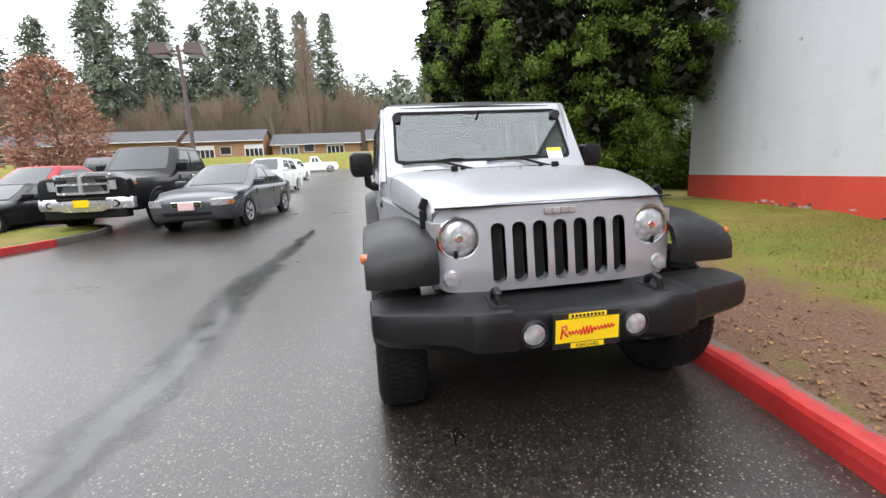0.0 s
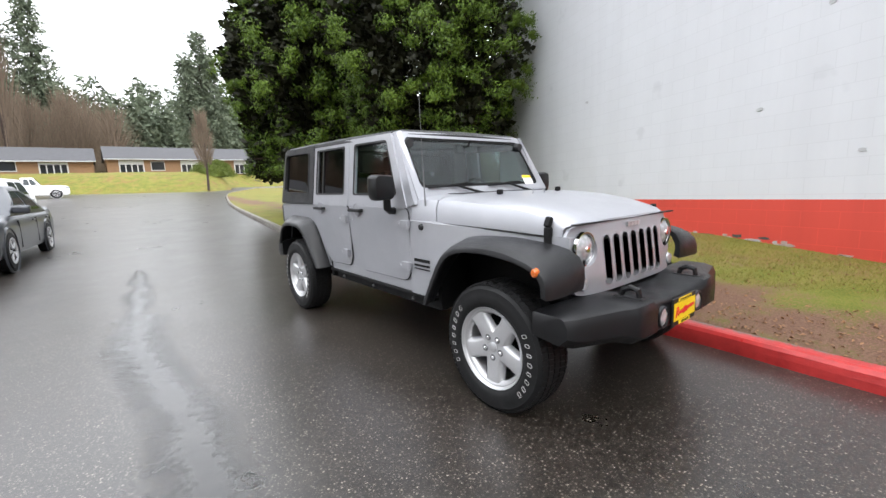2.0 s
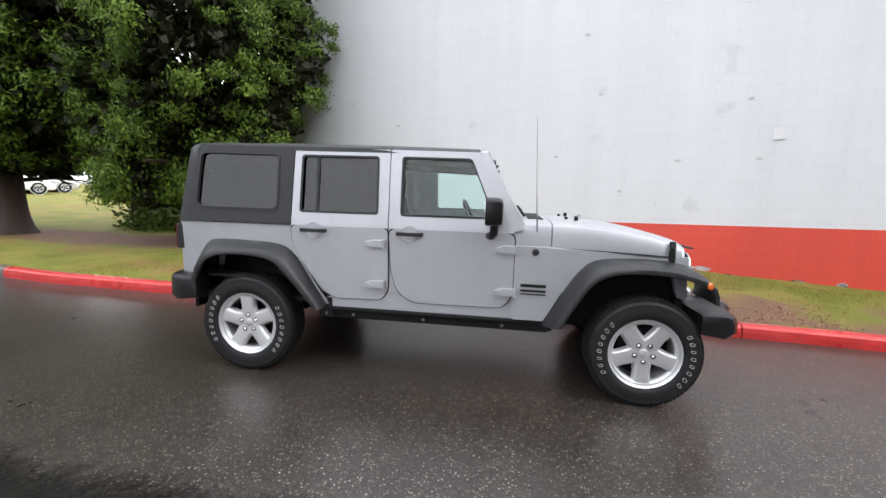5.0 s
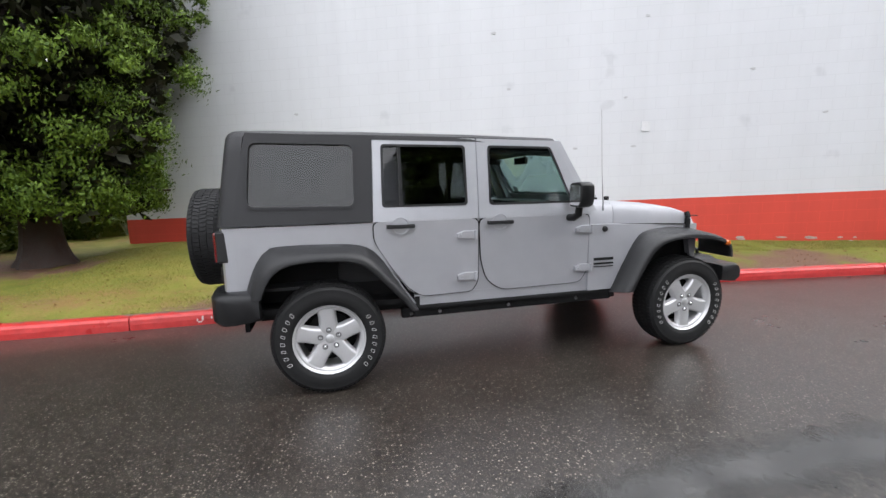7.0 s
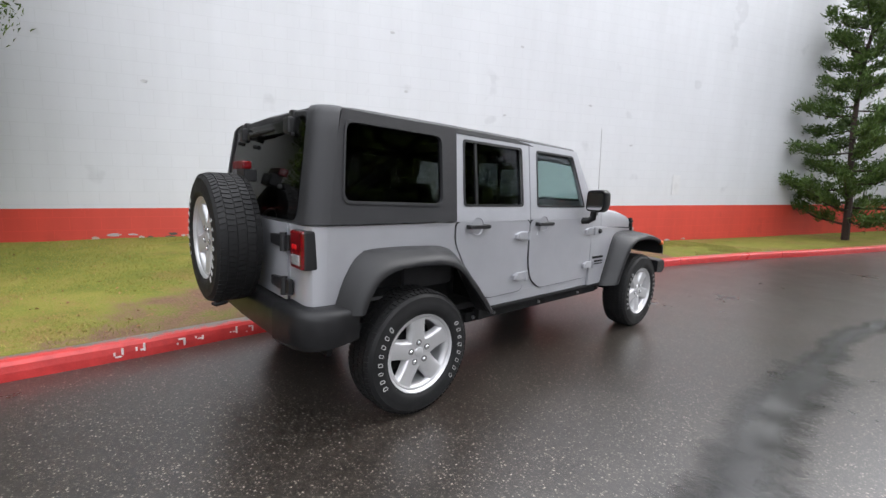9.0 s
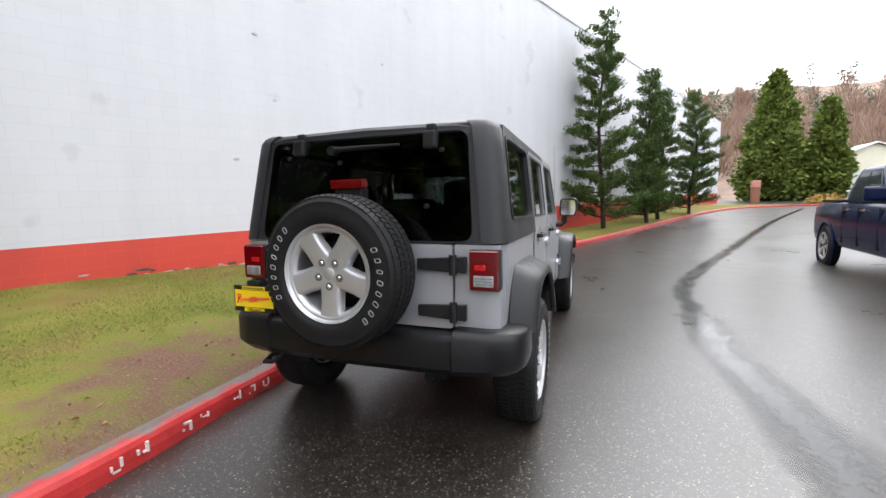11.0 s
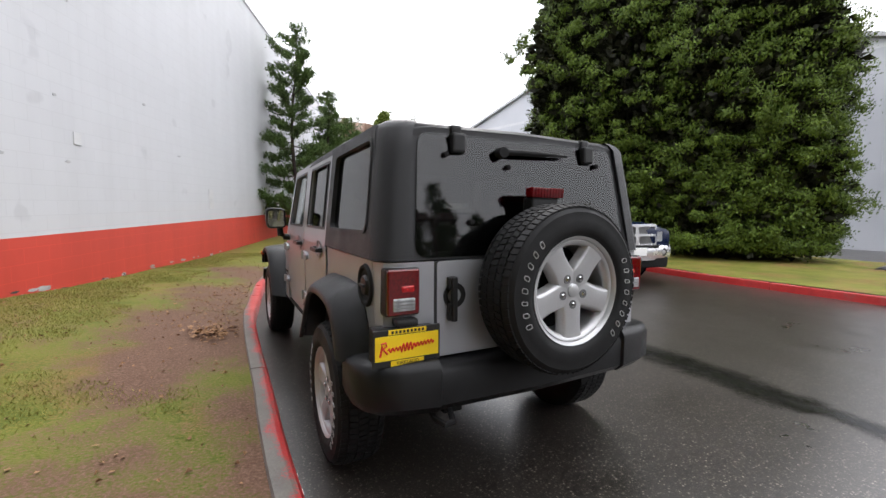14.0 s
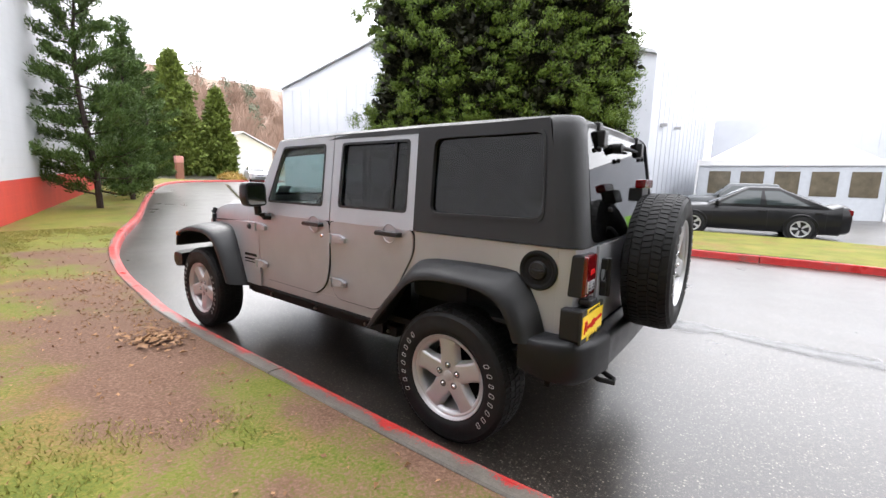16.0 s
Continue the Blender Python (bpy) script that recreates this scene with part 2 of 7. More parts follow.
ASPHALT, LAWN = asphalt_material(), lawn_material()
WALL_WHITE = wall_paint("white_block_paint", (0.6, 0.607, 0.63), 0.84, 0.09)
WALL_RED = wall_paint("red_block_paint", (0.6, 0.062, 0.04), 1.25, 0.22)
KERB_RED, KERB_GREY = kerb_material("red_kerb_paint", True), kerb_material("kerb_concrete", False)
CONIFER = leaf_material("conifer_leaf", (0.018, 0.042, 0.005), (0.13, 0.2, 0.022))
HEDGE_LEAF = leaf_material("cypress_leaf", (0.028, 0.054, 0.007), (0.122, 0.176, 0.023))
# darker leaf copy: the shade inside a crown is put into its colour
INNER_LEAF = leaf_material("inner_leaf_painted_shade", (0.008, 0.008, 0.004), (0.02, 0.022, 0.009))
PINE = leaf_material("pine_needle", (0.032, 0.068, 0.014), (0.115, 0.175, 0.045))
TOPIARY = leaf_material("topiary_leaf", (0.07, 0.1, 0.018), (0.16, 0.2, 0.04))
# distant firs: air haze is mixed into this pale grey-green
HAZED_FIR = leaf_material("hazed_fir", (0.085, 0.11, 0.075), (0.19, 0.22, 0.15), 0.8)
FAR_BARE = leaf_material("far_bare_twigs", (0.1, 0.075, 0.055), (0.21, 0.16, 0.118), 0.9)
RUST_LEAF = leaf_material("russet_leaf", (0.2, 0.09, 0.06), (0.38, 0.21, 0.15), 0.8)
BARK = plain("bark", (0.036, 0.022, 0.017), 0.85, vary=0.4, scale=9, fine=60, relief=0.8)
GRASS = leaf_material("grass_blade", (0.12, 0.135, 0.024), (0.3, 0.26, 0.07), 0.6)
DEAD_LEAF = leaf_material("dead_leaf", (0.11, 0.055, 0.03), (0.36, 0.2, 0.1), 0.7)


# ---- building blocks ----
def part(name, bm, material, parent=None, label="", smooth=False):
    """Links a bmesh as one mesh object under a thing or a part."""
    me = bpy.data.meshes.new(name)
    bm.to_mesh(me)
    bm.free()
    me.materials.append(material)
    if smooth:
        me.polygons.foreach_set("use_smooth", [True] * len(me.polygons))
        me.update()
        me.set_sharp_from_angle(angle=radians(38))
    ob = new(name, me)
    ob.parent = parent
    if label:
        tagged(ob, label)
    return ob


def data_part(name, verts, faces, material, parent=None, smooth=False):
    me = bpy.data.meshes.new(name)
    if isinstance(verts, np.ndarray):
        k = faces.shape[1]
        me.vertices.add(len(verts))
        me.vertices.foreach_set("co", verts.astype(np.float32).ravel())
        me.loops.add(faces.size)
        me.loops.foreach_set("vertex_index", faces.astype(np.int32).ravel())
        me.polygons.add(len(faces))
        me.polygons.foreach_set("loop_start", np.arange(0, faces.size, k, dtype=np.int32))
        me.update(calc_edges=True)
    else:
        me.from_pydata([tuple(v) for v in verts], [], [tuple(f) for f in faces])
    me.materials.append(material)
    if smooth:
        me.polygons.foreach_set("use_smooth", [True] * len(me.polygons))
    me.update()
    ob = new(name, me)
    ob.parent = parent
    return ob


def thing(name, m, label, category, group="", kind=""):
    ob = new(name)
    ob.empty_display_size = 0.1
    ob.matrix_basis = m
    return tagged(ob, label, category, group, kind)


def soften(bm, width, segments=2):
    if width > 0:
        edges = [e for e in bm.edges if len(e.link_faces) == 2 and e.calc_face_angle(0) > 0.5]
        bmesh.ops.bevel(bm, geom=edges, offset=width, segments=segments, affect="EDGES", profile=0.6, clamp_overlap=True)
    return bm


def box(x0, x1, y0, y1, z0, z1, r=0.0, segments=2):
    bm = bmesh.new()
    bmesh.ops.create_cube(bm, size=1.0)
    for v in bm.verts:
        v.co = Vector((x0 + (v.co.x + 0.5) * (x1 - x0), y0 + (v.co.y + 0.5) * (y1 - y0), z0 + (v.co.z + 0.5) * (z1 - z0)))
    return soften(bm, r, segments)


def prism(points, a0, a1, axis="x", r=0.0, segments=2, shift=None):
    """A polygon given in the two other axes, drawn out along the axis from a0 to a1. shift(u, v, a) may lean it."""
    bm = bmesh.new()
    rings = []
    for a in (a0, a1):
        ring = []
        for u, v in points:
            s = shift(u, v, a) if shift else a
            ring.append(bm.verts.new({"x": (s, u, v), "y": (u, s, v), "z": (u, v, s)}[axis]))
        rings.append(ring)
    n = len(points)
    bm.faces.new(rings[0])
    bm.faces.new(list(reversed(rings[1])))
    for i in range(n):
        j = (i + 1) % n
        bm.faces.new((rings[0][j], rings[0][i], rings[1][i], rings[1][j]))
    bmesh.ops.recalc_face_normals(bm, faces=bm.faces)
    return soften(bm, r, segments)


def loft(rings, closed=True, caps=True, wrap=False):
    bm = bmesh.new()
    vs = [[bm.verts.new(p) for p in ring] for ring in rings]
    n = len(rings[0])
    for a, b in list(zip(vs, vs[1:])) + ([(vs[-1], vs[0])] if wrap else []):
        for i in range(n if closed else n - 1):
            j = (i + 1) % n
            bm.faces.new((a[i], a[j], b[j], b[i]))
    if caps and closed and not wrap:
        bm.faces.new(list(reversed(vs[0])))
        bm.faces.new(vs[-1])
    bmesh.ops.recalc_face_normals(bm, faces=bm.faces)
    return bm


def lathe(profile, seg=32, axis="x", at=(0, 0, 0), wrap=False):
    """profile: (radius, place along the axis)."""
    rings = []
    for i in range(seg):
        a = 2 * math.pi * i / seg
        c, s = math.cos(a), math.sin(a)
        rings.append([{"x": (h, r * c, r * s), "y": (r * c, h, r * s), "z": (r * c, r * s, h)}[axis] for r, h in profile])
    bm = loft(rings, closed=wrap, caps=False, wrap=True)
    bmesh.ops.remove_doubles(bm, verts=bm.verts, dist=1e-5)
    bmesh.ops.recalc_face_normals(bm, faces=bm.faces)
    bmesh.ops.translate(bm, verts=bm.verts, vec=at)
    return bm


def tube(points, r, seg=8):
    """A round bar along points; r is one radius or one for each point."""
    pts = [Vector(p) for p in points]
    rs = r if isinstance(r, (list, tuple)) else [r] * len(pts)
    rings = []
    for i, p in enumerate(pts):
        d = (pts[min(i + 1, len(pts) - 1)] - pts[max(i - 1, 0)]).normalized()
        side = d.cross(Vector((0, 0, 1)) if abs(d.z) < 0.9 else Vector((1, 0, 0))).normalized()
        up = side.cross(d)
        rings.append([p + (side * math.cos(a) + up * math.sin(a)) * rs[i] for a in (2 * math.pi * k / seg for k in range(seg))])
    return loft(rings)


def moved(bm, m):
    bmesh.ops.transform(bm, matrix=m, verts=bm.verts)
    return bm


def mirrored(bm):
    bmesh.ops.scale(bm, vec=(-1, 1, 1), verts=bm.verts)
    bmesh.ops.reverse_faces(bm, faces=bm.faces)
    return bm


def joined(*bms):
    out = bmesh.new()
    for bm in bms:
        me = bpy.data.meshes.new("tmp")
        bm.to_mesh(me)
        bm.free()
        out.from_mesh(me)
        bpy.data.meshes.remove(me)
    return out


def rounded(x0, x1, y0, y1, r, n=5):
    """Corner points of a rounded rectangle."""
    out = []
    for cx, cy, a0 in ((x1 - r, y1 - r, 0), (x0 + r, y1 - r, 90), (x0 + r, y0 + r, 180), (x1 - r, y0 + r, 270)):
        for i in range(n + 1):
            a = radians(a0 + 90 * i / n)
            out.append((cx + r * math.cos(a), cy + r * math.sin(a)))
    return out


def smooth_line(points, step):
    """Points along a smooth curve through the given ones."""
    pts = [Vector(p) for p in points]
    out = []
    for i in range(len(pts) - 1):
        p0, p1, p2, p3 = pts[max(i - 1, 0)], pts[i], pts[i + 1], pts[min(i + 2, len(pts) - 1)]
        n = max(1, round((p2 - p1).length / step))
        for k in range(n):
            t = k / n
            out.append(0.5 * (2 * p1 + (p2 - p0) * t + (2 * p0 - 5 * p1 + 4 * p2 - p3) * t * t + (3 * p1 - p0 - 3 * p2 + p3) * t ** 3))
    out.append(pts[-1])
    return out


def ground_z(y):
    """The lot dips a little where the car stands and rises both ways along it."""
    a = min(abs(y), 60.0) - 4.0
    return 0.029 * (math.sqrt(a * a + 4.0) + a) / 2.0 - 0.001


# ---- ground ----
def build_ground():
    ys = sorted({round(v, 2) for v in list(np.arange(-60, 60.1, 1.0)) + [-900, -400, -200, -120, 120, 200, 400, 900]})
    xs = [-900, -400, -150, -60, -30, -15, -8, -4, -2, 0, 2, 4, 8, 15, 30, 60, 150, 400, 900]
    verts = [(x, y, ground_z(y)) for y in ys for x in xs]
    n = len(xs)
    faces = [(j * n + i, j * n + i + 1, (j + 1) * n + i + 1, (j + 1) * n + i) for j in range(len(ys) - 1) for i in range(n - 1)]
    ob = data_part("ground", verts, faces, ASPHALT, None, True)
    tagged(ob, "wet dark asphalt lot and driveway with worn aggregate", "asphalt", kind="structure")


build_ground()

KERB_LINE = [(13.5, 52), (10.7, 46), (6.6, 37), (3.7, 24.8), (2.5, 18), (1.6, 10.9), (1.06, 6.4), (1.02, 4.5), (1.03, 2.8), (1.08, 2.0), (1.08, 1.0), (1.07, 0.2),
             (1.06, -1.0), (1.02, -1.9), (0.93, -2.6), (0.74, -4.0), (0.28, -6.0), (-0.5, -8.2), (-1.75, -11.2), (-4.8, -19.4), (-8.6, -28.5), (-12.2, -33.8), (-17, -36.2), (-26, -38)]
ISLAND_LINE = [(-9.2, -16), (-8.6, -9), (-8.3, -5), (-8.1, -3), (-7.95, -1.5), (-7.92, 2), (-7.85, 4.4), (-7.3, 5.6), (-6.95, 6.5), (-7.2, 7.6), (-8.6, 8.2), (-10, 8.0), (-14, 7.2)]


AGED = lambda y: float(np.interp(y, (-4.0, -1.8, -1.2, 2.5, 4.0), (0.0, 0.03, 0.1, 0.09, 0.0)))   # the paint is most worn beside the parked car


def build_kerb(name, line, length, red_range, side, label, worn=0.0):
    """A kerb in blocks along a line on the asphalt; side +1 has its lawn to the right of the line's run."""
    pts = smooth_line([(*p, 0) for p in line], 0.25)
    top = thing(name, pose(0, 0, 0), label, "kerb", kind="structure")
    prof = [(0.0, -0.02), (0.0, 0.06), (0.007, 0.105), (0.024, 0.13), (0.05, 0.137), (0.085, 0.139), (0.128, 0.14), (0.138, 0.13), (0.138, -0.02)]
    wear = [w + worn for w in (-0.1, -0.08, -0.06, -0.02, 0.03, 0.09, 0.16, 0.2, 0.2)]
    k, run = 0, [pts[0]]
    for p in pts[1:]:
        run.append(p)
        if sum((b - a).length for a, b in zip(run, run[1:])) < length and p is not pts[-1]:
            continue
        verts, faces, uvs = [], [], []
        trimmed = list(run)
        d0, d1 = (run[1] - run[0]).normalized(), (run[-1] - run[-2]).normalized()
        trimmed[0], trimmed[-1] = run[0] + d0 * 0.006, run[-1] - d1 * 0.006
        for i, q in enumerate(trimmed):
            d = (trimmed[min(i + 1, len(run) - 1)] - trimmed[max(i - 1, 0)]).normalized()
            out = Vector((d.y, -d.x, 0)) * side
            for (u, h), w in zip(prof, wear):
                jig = 0.006 * noise.noise((q.x * 4, q.y * 4, h * 9))
                verts.append((q.x + out.x * (u + jig), q.y + out.y * (u + jig), ground_z(q.y) + h + jig * 0.5))
                uvs.append((w + (AGED(q.y) if h > 0.11 and not worn else 0.0), 0))
        n = len(prof)
        for i in range(len(run) - 1):
            for j in range(n - 1):
                f = (i * n + j, i * n + j + 1, (i + 1) * n + j + 1, (i + 1) * n + j)
                faces.append(f if side < 0 else tuple(reversed(f)))
        faces.append(tuple(range(n)) if side > 0 else tuple(reversed(range(n))))
        last = [(len(run) - 1) * n + j for j in range(n)]
        faces.append(tuple(reversed(last)) if side > 0 else tuple(last))
        mid = run[len(run) // 2]
        painted = red_range[0] < mid.y < red_range[1]
        ob = data_part("kerb_block", verts, faces, KERB_RED if painted else KERB_GREY, top)
        layer = ob.data.uv_layers.new(name="wear")
        for loop in ob.data.loops:
            layer.data[loop.index].uv = uvs[loop.vertex_index]
        run = [p]
        k += 1
    return pts, top


KERB_PTS, kerb_ob = build_kerb("kerb", KERB_LINE, 3.0, (-40, 5.2), -1, "concrete kerb painted red, worn to grey on top")
ISLAND_PTS, island_kerb_ob = build_kerb("island_kerb", ISLAND_LINE, 3.0, (-20, 7.4), 1, "concrete island kerb painted red", -0.14)

WORN_WHITE = plain("worn_white_paint", (0.6, 0.52, 0.5), 0.6, vary=0.3, fine=60)
r = random.Random(12)
for k in range(9):
    y = 1.7 + 0.135 * k
    if k in (3, 6):
        continue
    x = min(KERB_PTS, key=lambda p: abs(p.y - y)).x
    bits = [box(x - 0.004, x + 0.01, y + dy, y + dy + w, ground_z(y) + 0.03 + dz, ground_z(y) + 0.03 + dz + h) for dy, w, dz, h in ((0, 0.014, r.uniform(0, 0.02), r.uniform(0.03, 0.06)), (0.014, r.uniform(0.015, 0.04), r.choice((0.0, 0.025, 0.05)), 0.011), (0.05, 0.012, r.uniform(0, 0.03), r.uniform(0.01, 0.04)))]
    part("worn_lettering", joined(*bits), WORN_WHITE, kerb_ob)

WALL_K, WALL_X, WALL_Y = 0.375, 4.09, -2.1


def wall_x(y):
    return WALL_X + WALL_K * (y - WALL_Y)


def kerb_x(y, pts):
    best = min(pts, key=lambda p: abs(p.y - y))
    return best.x


def base_z(y):
    """Height of the soil at the foot of the white wall."""
    ys = (-60, -30, -13, -8, -4, -1, 1, 5.5, 12, 60)
    zs = (1.75, 1.0, 0.33, 0.25, 0.28, 0.44, 0.46, 0.27, 0.35, 1.75)
    return float(np.interp(y, ys, zs))


def lawn_z(x, y):
    kx = kerb_x(y, KERB_PTS) + 0.16
    far = max(wall_x(y), kx + 1.0)
    t = min(1.0, max(0.0, (x - kx) / (far - kx)))
    low = ground_z(y) + 0.125
    return low + (max(base_z(y), low) - low) * t ** 0.8 + 0.02 * noise.noise((x * 0.9, y * 0.9, 0)) * min(1, t * 6)


TRODDEN = lambda y: float(np.interp(y, (-7.0, -6.0, 2.0, 3.3), (0.4, 1.0, 1.0, 0.3)))   # how bare the strip beside the kerb is


def build_lawn():
    ys = [float(v) for v in np.concatenate([np.arange(-36, -10, 0.8), np.arange(-10, 6, 0.2), np.arange(6, 50, 0.8)])]
    cols = 30
    verts, faces, bare = [], [], []
    for y in ys:
        kx = kerb_x(y, KERB_PTS) + 0.132
        far = wall_x(y) + 0.1 if y < 5.6 else kx + 26
        for i in range(cols):
            t = (i / (cols - 1)) ** (1.0 if y < 5.6 else 2.0)
            x = kx + (far - kx) * t
            verts.append((x, y, lawn_z(x, y)))
            d = x - kx
            worn = min(1.0, max(0.0, (1.7 - d) / 0.9)) * TRODDEN(y) * 0.16 - 0.055
            if y > 5:
                worn = -0.12 + 0.3 * max(0.0, 1 - abs(x - 4.3) / 1.8)
            if y < -7:
                worn = -0.1
            bare.append(worn)
    for j in range(len(ys) - 1):
        for i in range(cols - 1):
            a = j * cols + i
            faces.append((a, a + 1, a + cols + 1, a + cols))
    ob = data_part("lawn", verts, faces, LAWN, None, True)
    layer = ob.data.uv_layers.new(name="worn")
    for loop in ob.data.loops:
        layer.data[loop.index].uv = (bare[loop.vertex_index], 0)
    tagged(ob, "sparse winter lawn with muddy worn patches beside the kerb", "lawn", kind="structure")


build_lawn()


def build_island_lawn():
    ys = [float(v) for v in np.arange(-16, 8.3, 0.4)]
    verts, faces = [], []
    right = [(p.x, p.y) for p in ISLAND_PTS]
    for y in ys:
        near = [p for p in right if abs(p[1] - y) < 0.4]
        kx = max(p[0] for p in near) - 0.16
        for i in range(12):
            x = kx - (7.2 if y < -0.5 else 4.6) * i / 11
            verts.append((x, y, ground_z(y) + 0.125 + 0.02 * noise.noise((x, y, 3))))
    for j in range(len(ys) - 1):
        for i in range(11):
            a = j * 12 + i
            faces.append((a, a + 12, a + 13, a + 1))
    ob = data_part("island_lawn", verts, faces, LAWN, None, True)
    layer = ob.data.uv_layers.new(name="worn")
    for loop in ob.data.loops:
        layer.data[loop.index].uv = (-0.06, 0)
    tagged(ob, "yellow-green grass on the island behind the red kerb", "lawn", kind="structure")


build_island_lawn()


# ---- the long white building with its red plinth ----
def wall_top(y):
    return 8.0 - 0.03 * (y + 9)


def band_top(y):
    return 0.95 - 0.0275 * y


def build_wall():
    y0, y1 = -46.0, 5.8
    ys = [float(v) for v in np.linspace(y0, y1, 60)]
    top = thing("wall_east", pose(0, 0, 0), "tall white painted block wall with a red plinth band", "wall", kind="structure")
    n = Vector((1, -WALL_K, 0)).normalized()
    run = math.sqrt(1 + WALL_K ** 2)

    def slab(name, lo, hi, proud, material):
        verts, faces, uvs = [], [], []
        for y in ys:
            for off in (-proud, 0.3):
                for z in (lo(y), hi(y)):
                    verts.append((wall_x(y) + n.x * off, y + n.y * off, z))
                    uvs.append((y * run, z + 0.0275 * y))
        for i in range(len(ys) - 1):
            a, b = i * 4, i * 4 + 4
            faces += [(a, b, b + 1, a + 1), (a + 2, a + 3, b + 3, b + 2), (a + 1, b + 1, b + 3, a + 3), (a, a + 2, b + 2, b)]
        faces += [(0, 1, 3, 2), tuple(len(verts) - 4 + k for k in (0, 2, 3, 1))]
        ob = data_part(name, verts, faces, material, top)
        layer = ob.data.uv_layers.new(name="courses")
        for loop in ob.data.loops:
            layer.data[loop.index].uv = uvs[loop.vertex_index]

    slab("white_wall", band_top, wall_top, 0.0, WALL_WHITE)
    slab("red_plinth", lambda y: base_z(y) - 0.35, band_top, 0.004, WALL_RED)
    slab("coping", wall_top, lambda y: wall_top(y) + 0.09, 0.03, plain("coping_metal", (0.5, 0.5, 0.52), 0.5))
    # the end wall at the corner and the far return
    for name, ya, length in (("end_wall", y1, 40.0), ("far_end_wall", y0, 30.0)):
        a = Vector((wall_x(ya) + n.x * 0.3, ya + n.y * 0.3, 0))
        b = a + n * length
        h = wall_top(ya)
        inner = Vector((-n.y, n.x, 0)) * (-0.3 if ya > 0 else 0.3)
        ring = [a, b, b + inner, a + inner]
        zl = band_top(ya)
        for nm, z0, z1, mt in ((name, zl, h, WALL_WHITE), (name + "_plinth", base_z(ya) - 0.5, zl, WALL_RED)):
            bm = prism([(p.x, p.y) for p in ring], z0, z1, "z")
            part(nm, bm, mt, top)
    roof = [(wall_x(y0) + 0.3, y0), (wall_x(y1) + 0.3, y1), (wall_x(y1) + 36, y1 - 14), (wall_x(y0) + 28, y0 - 10)]
    part("roof_deck", prism(roof, 7.4, 7.5, "z"), plain("roof_felt", (0.2, 0.2, 0.2), 0.9), top)
    # conduit and patched panel on the plaster
    grey = plain("patch_paint", (0.6, 0.6, 0.61), 0.6)
    for y, z, w, h in ((-8.8, 1.72, 0.26, 0.5), (-4.4, 2.45, 0.15, 0.18)):
        c = Vector((wall_x(y) - n.x * 0.006, y - n.y * 0.006, z))
        bm = box(-0.008, 0.008, -w / 2, w / 2, -h / 2, h / 2, 0.004)
        moved(bm, Matrix.Translation(c) @ Matrix.Rotation(-math.atan(WALL_K), 4, "Z"))
        part("patch", bm, grey, top)

    # flaked paint on the blocks and broken edges along the foot of the plinth
    r = random.Random(31)
    dark, pale = plain("flake_shade", (0.42, 0.42, 0.43), 0.8), plain("bare_render", (0.4, 0.33, 0.3), 0.8, vary=0.4, fine=40)
    spots = [(y, z, 0.06, 0.03, dark) for y, z in FLAKES]
    for _ in range(60):
        y = r.choice((r.uniform(-9.5, -3), r.uniform(-3, 3)))
        spots.append((y, base_z(y) + r.uniform(-0.02, 0.07), r.uniform(0.04, 0.16), r.uniform(0.015, 0.04), r.choice((pale, dark, VOID_STONE))))
    for y, z, w, h, mt in spots:
        n_pts = r.randint(6, 9)
        ring = [(w * r.uniform(0.5, 1.0) * math.cos(6.283 * k / n_pts), h * r.uniform(0.5, 1.0) * math.sin(6.283 * k / n_pts)) for k in range(n_pts)]
        bm = prism(ring, -0.004, 0.004, "x")
        moved(bm, Matrix.Translation((wall_x(y) - n.x * 0.005, y - n.y * 0.005, z)) @ Matrix.Rotation(-math.atan(WALL_K), 4, "Z"))
        part("paint_flake", bm, mt, top)


FLAKES = ((-1.73, 4.25), (-2.0, 3.22), (-4.03, 2.98), (-4.4, 2.46), (-3.2, 2.07), (-4.2, 2.09), (2.0, 2.9), (-4.35, 4.4), (-1.33, 2.17), (-2.4, 1.56), (-6.1, 3.4), (-7.3, 2.6))
VOID_STONE = plain("damp_stone", (0.07, 0.06, 0.055), 0.8, vary=0.3)
build_wall()


# ---- water lying in the joint of the asphalt, paler along one stretch ----
PALE_Y, PALE_SHARE = (-6.0, -4.8, 0.2, 0.9), (0.0, 1.0, 1.0, 0.0)


